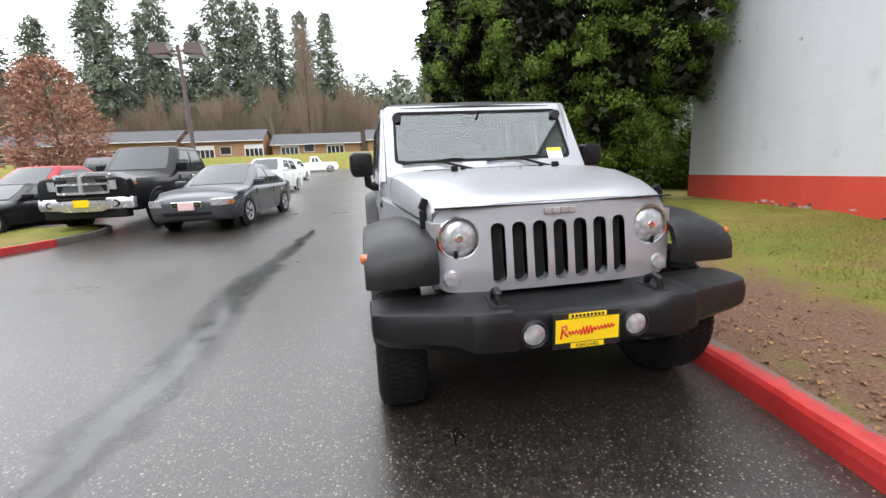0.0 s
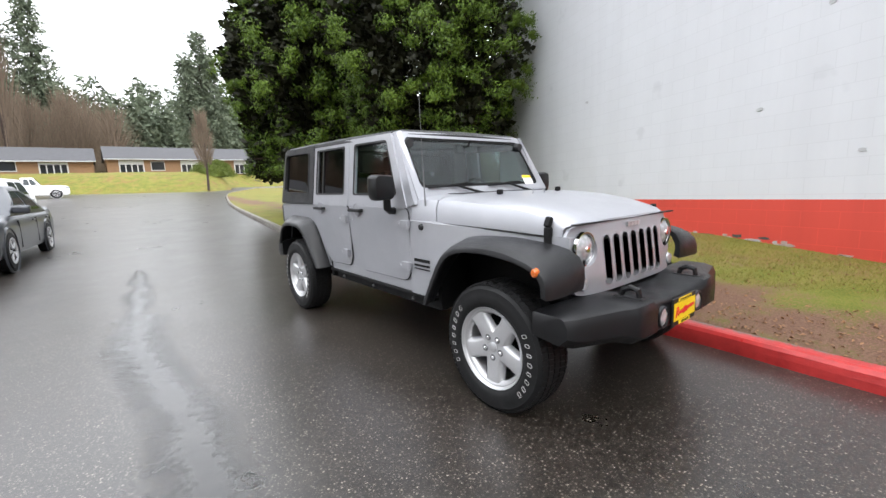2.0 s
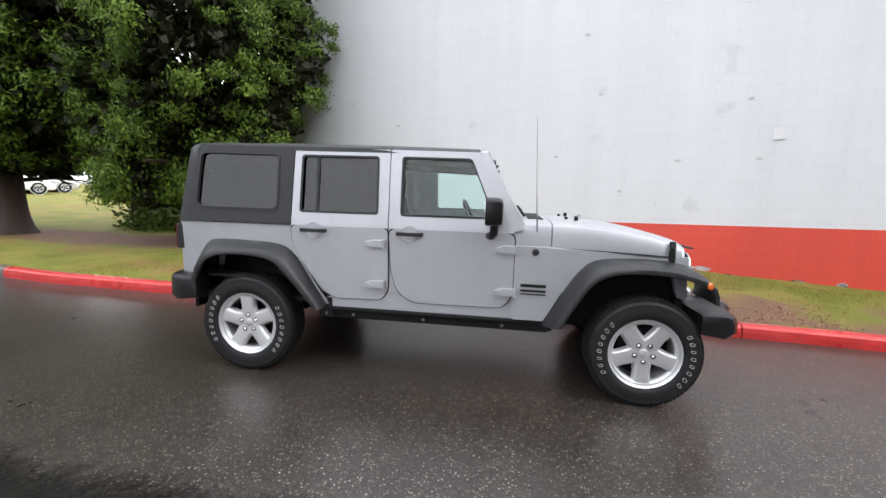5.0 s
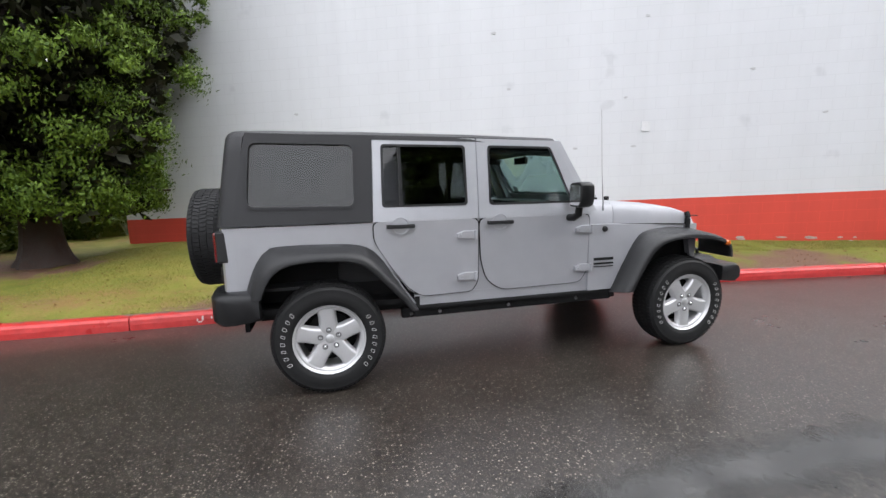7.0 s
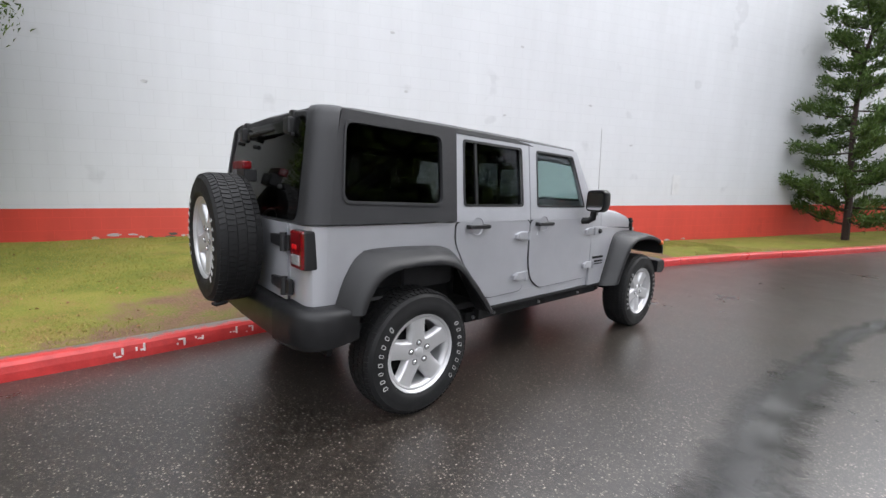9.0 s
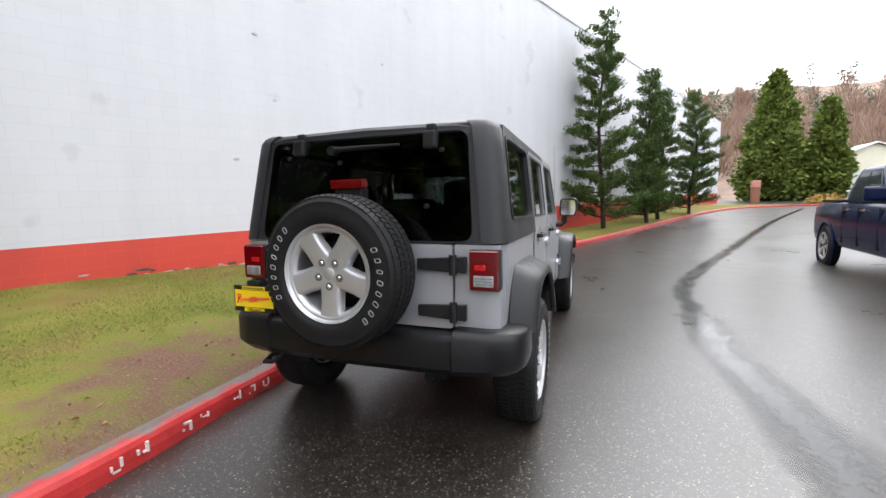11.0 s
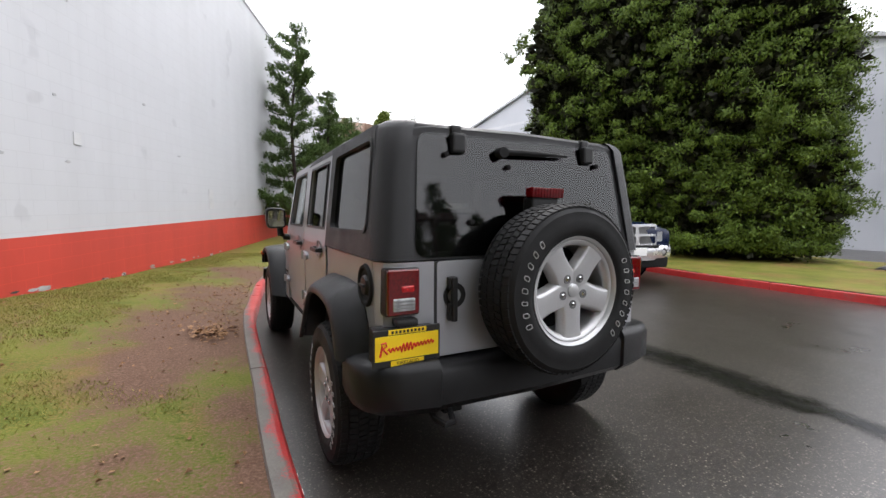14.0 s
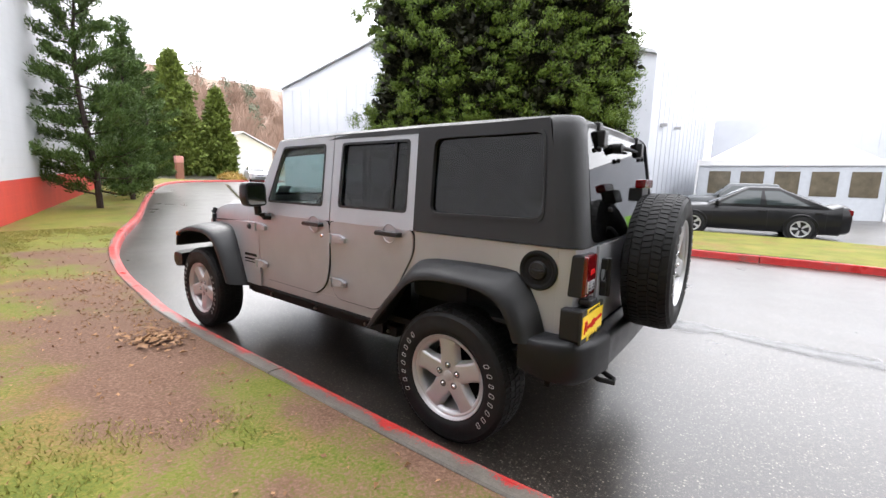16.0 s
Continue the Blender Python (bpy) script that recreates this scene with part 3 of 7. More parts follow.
def build_water():
    m, nt, b = nodes_of("standing_water")
    soft = noise_node(nt, 5, 4)
    tc, sep = nt.nodes.new("ShaderNodeTexCoord"), nt.nodes.new("ShaderNodeSeparateXYZ")
    nt.links.new(tc.outputs["UV"], sep.inputs["Vector"])
    depth = nt.nodes.new("ShaderNodeMath")
    depth.operation = "ADD"
    nt.links.new(sep.outputs["X"], depth.inputs[0])
    nt.links.new(mix(nt, 0.4, noise_node(nt, 3.2, 5, 0.7).outputs["Fac"], noise_node(nt, 26, 4, 0.7).outputs["Fac"]), depth.inputs[1])
    dry, both = nt.nodes.new("ShaderNodeBsdfTransparent"), nt.nodes.new("ShaderNodeMixShader")
    nt.links.new(ramp(nt, depth.outputs["Value"], [(0.62, (0, 0, 0)), (1.0, (0.9, 0.9, 0.9))]), both.inputs["Fac"])
    nt.links.new(dry.outputs["BSDF"], both.inputs[1])
    nt.links.new(b.outputs["BSDF"], both.inputs[2])
    nt.links.new(both.outputs["Shader"], nt.nodes["Material Output"].inputs["Surface"])
    # base colour runs from near black to grey by the UV's second value
    pale_tone = ramp(nt, sep.outputs["Y"], [(0.0, (0.012, 0.0115, 0.011)), (1.0, (0.06, 0.0592, 0.0578))])
    nt.links.new(mix(nt, 1.0, pale_tone, ramp(nt, soft.outputs["Fac"], [(0.3, (0.6, 0.6, 0.6)), (0.7, (1.2, 1.2, 1.2))]), "MULTIPLY"), b.inputs["Base Color"])
    nt.links.new(val(nt, soft.outputs["Fac"], 0.08, 0.26), b.inputs["Roughness"])
    bump(nt, b, noise_node(nt, 30, 3).outputs["Fac"], 0.08, 0.003)
    line = smooth_line([(p[0], p[1], 0) for p in ((-2.1, 5.6), (-2.25, 3.5), (-2.4, 1.2), (-2.3, -0.4), (-2.35, -1.3), (-2.6, -3.8), (-4.5, -8.8), (-8.6, -19.0), (-14.1, -31.3))], 0.12)
    verts, faces, paleness = [], [], []
    for i, p in enumerate(line):
        paleness.append(float(np.interp(p.y + 0.3 * noise.noise((p.y * 1.7, 3, 1)), PALE_Y, PALE_SHARE)))
        d = (line[min(i + 1, len(line) - 1)] - line[max(i - 1, 0)]).normalized()
        out = Vector((-d.y, d.x, 0))
        wide = 0.2 + 0.05 * noise.noise((p.x * 2, p.y * 1.3, 0))
        if -1.6 < p.y < 2.4:
            wide += 0.12
        wide = max(0.03, wide) * min(1, (i + 1) / 8)
        slip = 0.06 * noise.noise((p.y * 2.1, 7, 0))
        for s in (-1, 0, 1):
            verts.append((p.x + out.x * (s * wide + slip), p.y + out.y * (s * wide + slip), ground_z(p.y) + 0.004))
    for i in range(len(line) - 1):
        for a in (3 * i, 3 * i + 1):
            faces.append((a, a + 3, a + 4, a + 1))
    ob = data_part("water", verts, faces, m)
    layer = ob.data.uv_layers.new(name="depth")
    for loop in ob.data.loops:
        layer.data[loop.index].uv = (0.6 if loop.vertex_index % 3 == 1 else 0.0, paleness[loop.vertex_index // 3])
    tagged(ob, "rainwater lying along the worn joint of the asphalt", "puddle", kind="structure")


build_water()


# ---- the silver off-road car ----
SILVER = car_paint("silver_paint", (0.385, 0.39, 0.415), 0.5, 0.42)
TRIM = plain("black_textured_plastic", (0.012, 0.012, 0.013), 0.38, spec=0.32, vary=0.2, fine=700, relief=0.25)
BUMPER = plain("black_bumper_plastic", (0.008, 0.008, 0.0088), 0.36, spec=0.28, vary=0.2, fine=600, relief=0.18)
HARDTOP = plain("charcoal_hardtop", (0.021, 0.021, 0.023), 0.46, spec=0.3, vary=0.12, fine=800, relief=0.25)
RUBBER = plain("tyre_rubber", (0.007, 0.007, 0.0075), 0.65, spec=0.3, vary=0.25, scale=9, fine=180, relief=0.12)
ALLOY = plain("machined_alloy", (0.5, 0.5, 0.51), 0.4, 0.6, vary=0.06, scale=14)
CHROME = plain("chrome", (0.75, 0.75, 0.76), 0.08, 1.0, vary=0.04)
UNDER = plain("underbody_black", (0.008, 0.008, 0.0085), 0.7, vary=0.3, spec=0.2)
PIT = plain("nut_pocket", (0.16, 0.16, 0.165), 0.4, 0.5, vary=0.1)
VOID = plain("dark_opening", (0.004, 0.004, 0.004), 0.8, vary=0.2)
LETTER = plain("raised_white_lettering", (0.33, 0.33, 0.325), 0.6, vary=0.15)
YELLOW = plain("yellow_plate", (0.86, 0.6, 0.012), 0.4, vary=0.06)
INK_RED = plain("red_ink", (0.62, 0.02, 0.02), 0.5)
INK_BLACK = plain("black_ink", (0.012, 0.012, 0.012), 0.5)
WHITE = plain("white_card", (0.8, 0.8, 0.78), 0.5, vary=0.04)
MIRROR_SHELL = plain("mirror_shell", (0.006, 0.006, 0.0065), 0.34, spec=0.3, vary=0.15)
SEAT = plain("seat_cloth", (0.03, 0.03, 0.032), 0.85, vary=0.2, fine=300, relief=0.3)
AMBER = lit_glass("amber_lens", (0.75, 0.16, 0.02))
RED_LENS = lit_glass("red_lens", (0.16, 0.0015, 0.004))
RED_BRIGHT = lit_glass("bright_red_lens", (0.7, 0.012, 0.016))
CLEAR_LENS = lit_glass("clear_lens", (0.62, 0.63, 0.65), 0.14, 0.35, 1.0, 34)
GLASS_CLEAR = glass("clear_glass", (0.9, 0.97, 0.955), 0.03)
GLASS_SHIELD = glass("windscreen_glass", (0.6, 0.69, 0.68), 0.1)
GLASS_DARK = glass("privacy_glass", (0.25, 0.255, 0.26), 0.05)


def panel(outer, holes, depth, put, fine=0):
    """A plate with openings. Its outline is in (u, v); put(u, v, w) lays it in the world, w running from 0 to depth."""
    bm = bmesh.new()
    for loop in [outer, *holes]:
        vs = [bm.verts.new((u, v, 0)) for u, v in loop]
        for a, b in zip(vs, vs[1:] + vs[:1]):
            bm.edges.new((a, b))
    bmesh.ops.triangle_fill(bm, use_beauty=True, use_dissolve=False, edges=bm.edges[:])
    for _ in range(fine):
        bmesh.ops.subdivide_edges(bm, edges=[e for e in bm.edges if e.calc_length() > 0.03], cuts=1)
        bmesh.ops.triangulate(bm, faces=bm.faces[:])
    grown = bmesh.ops.extrude_face_region(bm, geom=bm.faces[:])
    for v in grown["geom"]:
        if isinstance(v, bmesh.types.BMVert):
            v.co.z = depth
    for v in bm.verts:
        v.co = Vector(put(*v.co))
    bmesh.ops.recalc_face_normals(bm, faces=bm.faces)
    return bm


def rim_of(outer, inset):
    """The same outline drawn in by inset, towards its middle."""
    cu, cv = sum(p[0] for p in outer) / len(outer), sum(p[1] for p in outer) / len(outer)
    hu, hv = max(abs(p[0] - cu) for p in outer), max(abs(p[1] - cv) for p in outer)
    return [(cu + (u - cu) * (1 - inset / hu), cv + (v - cv) * (1 - inset / hv)) for u, v in outer]


def bent(points, r, n=4):
    """A polygon with its corners rounded."""
    out, m = [], len(points)
    for i in range(m):
        a, b, c = Vector(points[i - 1]), Vector(points[i]), Vector(points[(i + 1) % m])
        p, q = (a - b), (c - b)
        d = min(r, p.length * 0.45, q.length * 0.45)
        s, e = b + p.normalized() * d, b + q.normalized() * d
        for k in range(n + 1):
            t = k / n
            out.append(tuple((1 - t) ** 2 * s + 2 * t * (1 - t) * b + t * t * e))
    return out


def side_x(z):
    return 0.782 + 0.02 * (z - 0.55) / 0.62 if z <= 1.17 else 0.802 - 0.11 * (z - 1.17)


def on_side(sx, out=0.0):
    return lambda u, v, w: (sx * (side_x(v) + out - w), u, v)


def add_glass(name, outline, sx, inset, parent, material):
    ob = part(name, panel(outline, [], 0.005, on_side(sx, -inset)), material, parent)
    ob.visible_shadow = False
    return ob


def letter_shape(wide):
    """One raised shape on a sidewall: a slanted hollow lozenge about 34 mm tall."""
    w, h = 0.0105 * wide, 0.0155
    ring = bent([(-w - 0.003, -h), (w - 0.003, -h), (w + 0.003, h), (-w + 0.003, h)], 0.009, 3)
    return panel(ring, [rim_of(ring, 0.0032)], 0.0035, lambda u, v, d: (0.1255 + d, u, v))


def build_wheel_parts(top, centre, out_axis, letters=0.0):
    """Tyre, rim, nuts and lettering of one wheel; out_axis: the matrix that turns +x to the wheel's outer side."""
    at = Matrix.Translation(centre) @ out_axis
    tyre_prof = [(0.226, -0.095), (0.245, -0.112), (0.28, -0.124), (0.315, -0.1265), (0.345, -0.12), (0.364, -0.108), (0.374, -0.094), (0.379, -0.06), (0.38, 0.0), (0.379, 0.06),
                 (0.374, 0.094), (0.364, 0.108), (0.348, 0.1195), (0.344, 0.1185), (0.315, 0.1265), (0.28, 0.1255), (0.262, 0.122), (0.258, 0.118), (0.245, 0.112), (0.226, 0.095), (0.215, 0.0)]
    tyre = part("tyre", moved(lathe(tyre_prof, 64, "x", wrap=True), at), RUBBER, top, smooth=True)
    verts, faces = [], []
    for row, (x0, x1, off) in enumerate(((-0.108, -0.078, 0.0), (-0.07, -0.028, 0.5), (-0.021, 0.021, 0.2), (0.028, 0.07, 0.7), (0.078, 0.108, 0.3))):
        for k in range(74):
            a0 = 2 * math.pi * (k + off) / 74
            a1 = a0 + 2 * math.pi * 0.76 / 74
            edge = row in (0, 4)
            skew = 0.018 if row % 2 else -0.018
            base = len(verts)
            for lift in (-0.006, 0.0):
                for x, a in ((x0, a0), (x1, a0 + skew), (x1, a1 + skew), (x0, a1)):
                    r = (0.374 if edge and abs(x) > 0.1 else 0.384 if edge else 0.386) + lift
                    verts.append(at @ Vector((x, r * math.cos(a), r * math.sin(a))))
            faces += [tuple(base + i for i in f) for f in ((4, 5, 6, 7), (0, 1, 5, 4), (1, 2, 6, 5), (2, 3, 7, 6), (3, 0, 4, 7))]
    ob = data_part("tread", verts, faces, RUBBER, tyre)
    tagged(ob, kind="stuff")
    # two arcs of raised letters, drawn as plain outlined shapes
    bars = []
    for start in (letters - 40, letters + 140):
        for k, wide in enumerate((1.0, 1.0, 1.05, 0.95, 1.1, 0.85, 1.0, 1.05)):
            bars.append(moved(letter_shape(wide), Matrix.Rotation(radians(start + k * 9.8), 4, "X") @ Matrix.Translation((0, 0, 0.302))))
    tagged(part("sidewall_lettering", moved(joined(*bars), at), LETTER, tyre, "white outlined raised shapes"), kind="stuff")
    # rim with five broad spokes
    rim = [(0.226, 0.094), (0.232, 0.108), (0.243, 0.1145), (0.243, 0.104), (0.228, 0.088), (0.208, 0.03), (0.2, -0.09), (0.21, -0.09), (0.216, 0.03)]
    rim_ob = part("rim", moved(lathe(rim, 56, "x", wrap=True), at), ALLOY, top, "bright five-spoke alloy rim", smooth=True)
    part("rim_lip", moved(lathe([(0.205, 0.086), (0.214, 0.097), (0.224, 0.1), (0.2285, 0.096), (0.2285, 0.085), (0.2, 0.07)], 56, "x", wrap=True), at), ALLOY, rim_ob, smooth=True)
    part("brake_disc", moved(lathe([(0.0, 0.0), (0.12, 0.0), (0.155, -0.01), (0.155, -0.03), (0.0, -0.03)], 32, "x"), at), UNDER, rim_ob)
    part("wheel_back", moved(lathe([(0.0, -0.06), (0.2, -0.06), (0.2, -0.07), (0.0, -0.07)], 32, "x"), at), UNDER, rim_ob)
    for k in range(5):
        a = radians(90 + 72 * k)
        n = Matrix.Rotation(a - math.pi / 2, 4, "X")
        spoke = []
        for r, w, x, th in ((0.0, 0.058, 0.083, 0.03), (0.06, 0.057, 0.087, 0.04), (0.1, 0.0525, 0.09, 0.045), (0.15, 0.05, 0.0925, 0.045), (0.19, 0.0535, 0.0945, 0.04), (0.212, 0.062, 0.0955, 0.03)):
            spoke.append([(x - th, -w - 0.011, r), (x - 0.012, -w - 0.002, r), (x - 0.002, -w + 0.006, r), (x, -w * 0.72, r), (x, w * 0.72, r), (x - 0.002, w - 0.006, r), (x - 0.012, w + 0.002, r), (x - th, w + 0.011, r)])
        part("spoke", moved(moved(loft(spoke), n), at), ALLOY, rim_ob, smooth=True)
        nut = lathe([(0.0, 0.097), (0.007, 0.097), (0.0105, 0.093), (0.0105, 0.06)], 8, "x", (0, 0, 0.0635))
        part("wheel_nut", moved(moved(nut, n), at), CHROME, rim_ob)
        pit = lathe([(0.0, 0.0885), (0.0155, 0.0895), (0.0195, 0.0905), (0.021, 0.08)], 16, "x", (0, 0, 0.0635))
        part("nut_recess", moved(moved(pit, n), at), PIT, rim_ob, smooth=True)
    part("hub_cap", moved(lathe([(0.0, 0.0945), (0.022, 0.0945), (0.03, 0.09), (0.033, 0.06)], 24, "x"), at), ALLOY, rim_ob, smooth=True)


def sweep_flare(line, lip, sx, reach, body_of):
    """A fender flare: line is where it meets the body, lip its lower outer edge, both in (y, z); a rolled shoulder joins them."""
    rings = []
    for (yo, zo), (yi, zi) in zip(line, lip):
        bx = body_of(yo)
        d = Vector((yo - yi, zo - zi))
        d = d.normalized() if d.length > 1e-4 else Vector((0, 1))
        cy, cz = yi + d.x * 0.034, zi + d.y * 0.034
        at = lambda f, rise: (sx * (bx + (reach - bx) * f), yo + (cy - yo) * f + d.x * rise, zo + (cz - zo) * f + d.y * rise)
        rings.append([(sx * (bx - 0.01), yo, zo), at(0.03, 0.007), at(0.35, 0.012), at(0.7, 0.014), at(0.9, 0.009), (sx * (reach - 0.004), cy, cz), (sx * reach, yi + d.x * 0.02, zi + d.y * 0.02), (sx * reach, yi + d.x * 0.004, zi + d.y * 0.004),
                      (sx * (reach - 0.008), yi, zi), (sx * (reach - 0.024), yi, zi), (sx * (reach - 0.034), cy, cz), at(0.4, -0.03), (sx * (bx - 0.01), yo - d.x * 0.035, zo - d.y * 0.035)])
    return loft(rings)


def resample(points, n):
    pts = [Vector(p).to_3d() for p in points]
    line = smooth_line(pts, 0.02)
    cum = [0.0]
    for a, b in zip(line, line[1:]):
        cum.append(cum[-1] + (b - a).length)
    out = []
    for k in range(n):
        s = cum[-1] * k / (n - 1)
        j = min(range(len(cum)), key=lambda i: abs(cum[i] - s))
        out.append((line[j].x, line[j].y))
    return out


def build_plate(top, centre, face):
    """Dealer's plate: yellow card in a black frame; its script and small writing are plain bars."""
    at = Matrix.Translation(centre) @ face
    frame_bm = box(-0.153, 0.153, -0.006, 0.006, -0.079, 0.079, 0.004)
    plate = part("licence_plate", moved(frame_bm, at), INK_BLACK, top, "yellow dealer plate in a black frame")
    part("card", moved(box(-0.143, 0.143, -0.009, -0.004, -0.05, 0.052), at), YELLOW, plate)
    for z0, z1, w in ((0.056, 0.076, 0.085), (-0.077, -0.055, 0.075)):
        part("frame_band", moved(box(-w, w, -0.009, -0.005, z0, z1), at), YELLOW, plate)
    bits, strokes = [], []
    for k in range(9):
        x = -0.068 + 0.017 * k
        bits.append(box(x - 0.005, x + 0.005, -0.0105, -0.008, 0.06, 0.072))
    part("small_writing", moved(joined(*bits), at), INK_BLACK, plate)
    word = bpy.data.curves.new("town_name", "FONT")
    word.body, word.size, word.align_x, word.align_y, word.extrude = "KIRKLAND", 0.021, "CENTER", "CENTER", 0.0008
    deps = new("town_name_source", word)
    me = bpy.data.meshes.new_from_object(deps)
    bpy.data.objects.remove(deps)
    me.transform(at @ Matrix.Translation((0, -0.0102, -0.066)) @ Matrix.Rotation(radians(90), 4, "X"))
    me.materials.append(INK_BLACK)
    ob = new("town_name", me)
    ob.parent = plate
    strokes.append(tube([(-0.122, -0.0105, -0.03), (-0.113, -0.0105, 0.012), (-0.118, -0.0105, 0.024), (-0.098, -0.0105, 0.027), (-0.094, -0.0105, 0.012), (-0.11, -0.0105, 0.002), (-0.09, -0.0105, -0.022)], 0.0042, 5))
    wave = [(-0.088 + 0.0014 * k, -0.0105, -0.008 + 0.00012 * k + (0.0085 + 0.009 * (k // 20 in (2, 3))) * math.sin(k * 0.55)) for k in range(150)]
    strokes.append(tube(wave, 0.0031, 4))
    part("script_stroke", moved(joined(*strokes), at), INK_RED, plate)
    return plate


def side_of_quarter(y):
    return 0.795


def build_car():
    car = thing("off_road_car", pose(0, 0, 0), "wet silver off-road car with charcoal hardtop parked at red kerb", "car")

    # bonnet, grille and front wings
    rings = []
    for y, w, ze, zt in ((-0.83, 0.745, 1.075, 1.262), (-1.0, 0.732, 1.072, 1.258), (-1.3, 0.70, 1.06, 1.232), (-1.55, 0.662, 1.045, 1.195), (-1.7, 0.632, 1.035, 1.158), (-1.79, 0.618, 1.03, 1.13), (-1.838, 0.608, 1.035, 1.10)):
        ring = []
        back = max(0.0, (-y - 1.3) / 0.545)
        for f, h in ((1.0, 0.0), (0.997, 0.55), (0.97, 0.82), (0.9, 0.93), (0.72, 0.965), (0.66, 0.99), (0.4, 1.0), (0.0, 1.01)):
            ring.append((w * f, y + 0.085 * back * f ** 4, ze + (zt - ze) * h))
        rings.append(ring + [(-x, yy, z) for x, yy, z in reversed(ring[:-1])])
    part("bonnet", loft(rings), SILVER, car, smooth=True)
    for sx in (-1, 1):
        wing = [[(sx * x, y, z) for x, y, z in ring] for ring in (
            [(0.80, -0.57, 0.545), (0.802, -0.57, 1.085), (0.72, -0.57, 1.09), (0.72, -0.57, 0.545)],
            [(0.798, -0.79, 0.545), (0.798, -0.79, 1.079), (0.72, -0.79, 1.085), (0.72, -0.79, 0.545)],
            [(0.785, -0.9, 0.74), (0.783, -0.9, 1.072), (0.735, -0.9, 1.075), (0.735, -0.9, 0.74)],
            [(0.755, -1.05, 0.92), (0.748, -1.05, 1.066), (0.70, -1.05, 1.068), (0.70, -1.05, 0.92)],
            [(0.632, -1.7, 0.9), (0.63, -1.7, 1.034), (0.58, -1.7, 1.034), (0.58, -1.7, 0.9)],
            [(0.624, -1.745, 0.74), (0.622, -1.745, 1.032), (0.57, -1.745, 1.032), (0.57, -1.745, 0.74)],
            [(0.617, -1.805, 0.715), (0.618, -1.805, 1.03), (0.56, -1.805, 1.03), (0.56, -1.805, 0.715)])]
        part("front_wing", loft(wing), SILVER, car, smooth=True)
    for sx in (-1, 1):
        part("bonnet_seam", tube([(sx * 0.748, -0.84, 1.071), (sx * 0.734, -1.0, 1.067), (sx * 0.702, -1.3, 1.056), (sx * 0.664, -1.55, 1.041), (sx * 0.634, -1.7, 1.031)], 0.006, 6), VOID, car)
    outline = bent([(-0.60, 0.70), (0.60, 0.70), (0.625, 0.98), (0.585, 1.085), (0.3, 1.112), (-0.3, 1.112), (-0.585, 1.085), (-0.625, 0.98)], 0.07)
    slots = [rounded(x - 0.034, x + 0.034, 0.735, 1.02, 0.03) for x in (-0.309 + 0.103 * k for k in range(7))]
    lamps = [[(cx + 0.097 * math.cos(a), 0.957 + 0.097 * math.sin(a)) for a in (2 * math.pi * k / 28 for k in range(28))] for cx in (-0.494, 0.494)]
    signals = [[(cx + 0.044 * math.cos(a), 0.768 + 0.044 * math.sin(a)) for a in (2 * math.pi * k / 18 for k in range(18))] for cx in (-0.535, 0.535)]

    def face_y(x, z):
        return -1.875 + 0.045 * max(0.0, z - 0.8) / 0.3 + 0.07 * (abs(x) / 0.62) ** 4
    grille = part("grille", panel(outline, slots + lamps, 0.05, lambda u, v, w: (u, face_y(u, v) + w, v), 4), SILVER, car, "seven-slot silver grille panel", True)
    part("radiator", box(-0.45, 0.45, -1.80, -1.77, 0.7, 1.06), VOID, grille)
    for s in slots:
        lip = panel(rim_of(s, -0.006), [s], 0.05, lambda u, v, w: (u, face_y(u, v) - 0.004 + w, v))
        part("slot_bezel", lip, SILVER, grille)
    part("seam", box(-0.6, 0.6, -1.835, -1.80, 1.096, 1.103), VOID, car)
    badge = joined(*[box(x - 0.018, x + 0.018, -1.852, -1.842, 1.05, 1.078, 0.003) for x in (-0.06, -0.02, 0.02, 0.06)])
    part("badge", badge, ALLOY, grille, "small raised silver badge blocks")
    for cx in (-0.494, 0.494):
        y0 = face_y(cx, 0.957)
        lamp = part("headlamp", lathe([(0.0, y0 - 0.018), (0.05, y0 - 0.012), (0.082, y0 + 0.004), (0.09, y0 + 0.02), (0.097, y0 + 0.03)], 32, "y", (cx, 0, 0.957)), CLEAR_LENS, car, "round clear headlamp", smooth=True)
        part("bezel", lathe([(0.09, y0 + 0.02), (0.09, y0 - 0.004), (0.099, y0 - 0.006), (0.104, y0 + 0.01)], 32, "y", (cx, 0, 0.957)), CHROME, lamp, smooth=True)
        part("bulb_shield", lathe([(0.0, y0 - 0.0215), (0.016, y0 - 0.021), (0.02, y0 - 0.014)], 16, "y", (cx, 0, 0.957)), CHROME, lamp)
    for cx in (-0.535, 0.535):
        y0 = face_y(cx, 0.768)
        part("turn_signal", lathe([(0.0, y0 - 0.012), (0.035, y0 - 0.006), (0.044, y0 + 0.02)], 20, "y", (cx, -0.012, 0.768)), CLEAR_LENS, car, smooth=True)

    # bumpers
    ends = []
    for x, yb, yf, z0, z1 in ((-0.925, -1.80, -1.94, 0.56, 0.68), (-0.918, -1.8, -2.0, 0.545, 0.69), (-0.86, -1.8, -2.045, 0.53, 0.695), (-0.58, -1.8, -2.105, 0.505, 0.69), (-0.52, -1.8, -2.15, 0.49, 0.697), (-0.5, -1.8, -2.16, 0.485, 0.7),
                              (-0.34, -1.8, -2.165, 0.48, 0.7), (-0.31, -1.8, -2.155, 0.485, 0.678), (0, -1.8, -2.155, 0.475, 0.672)):
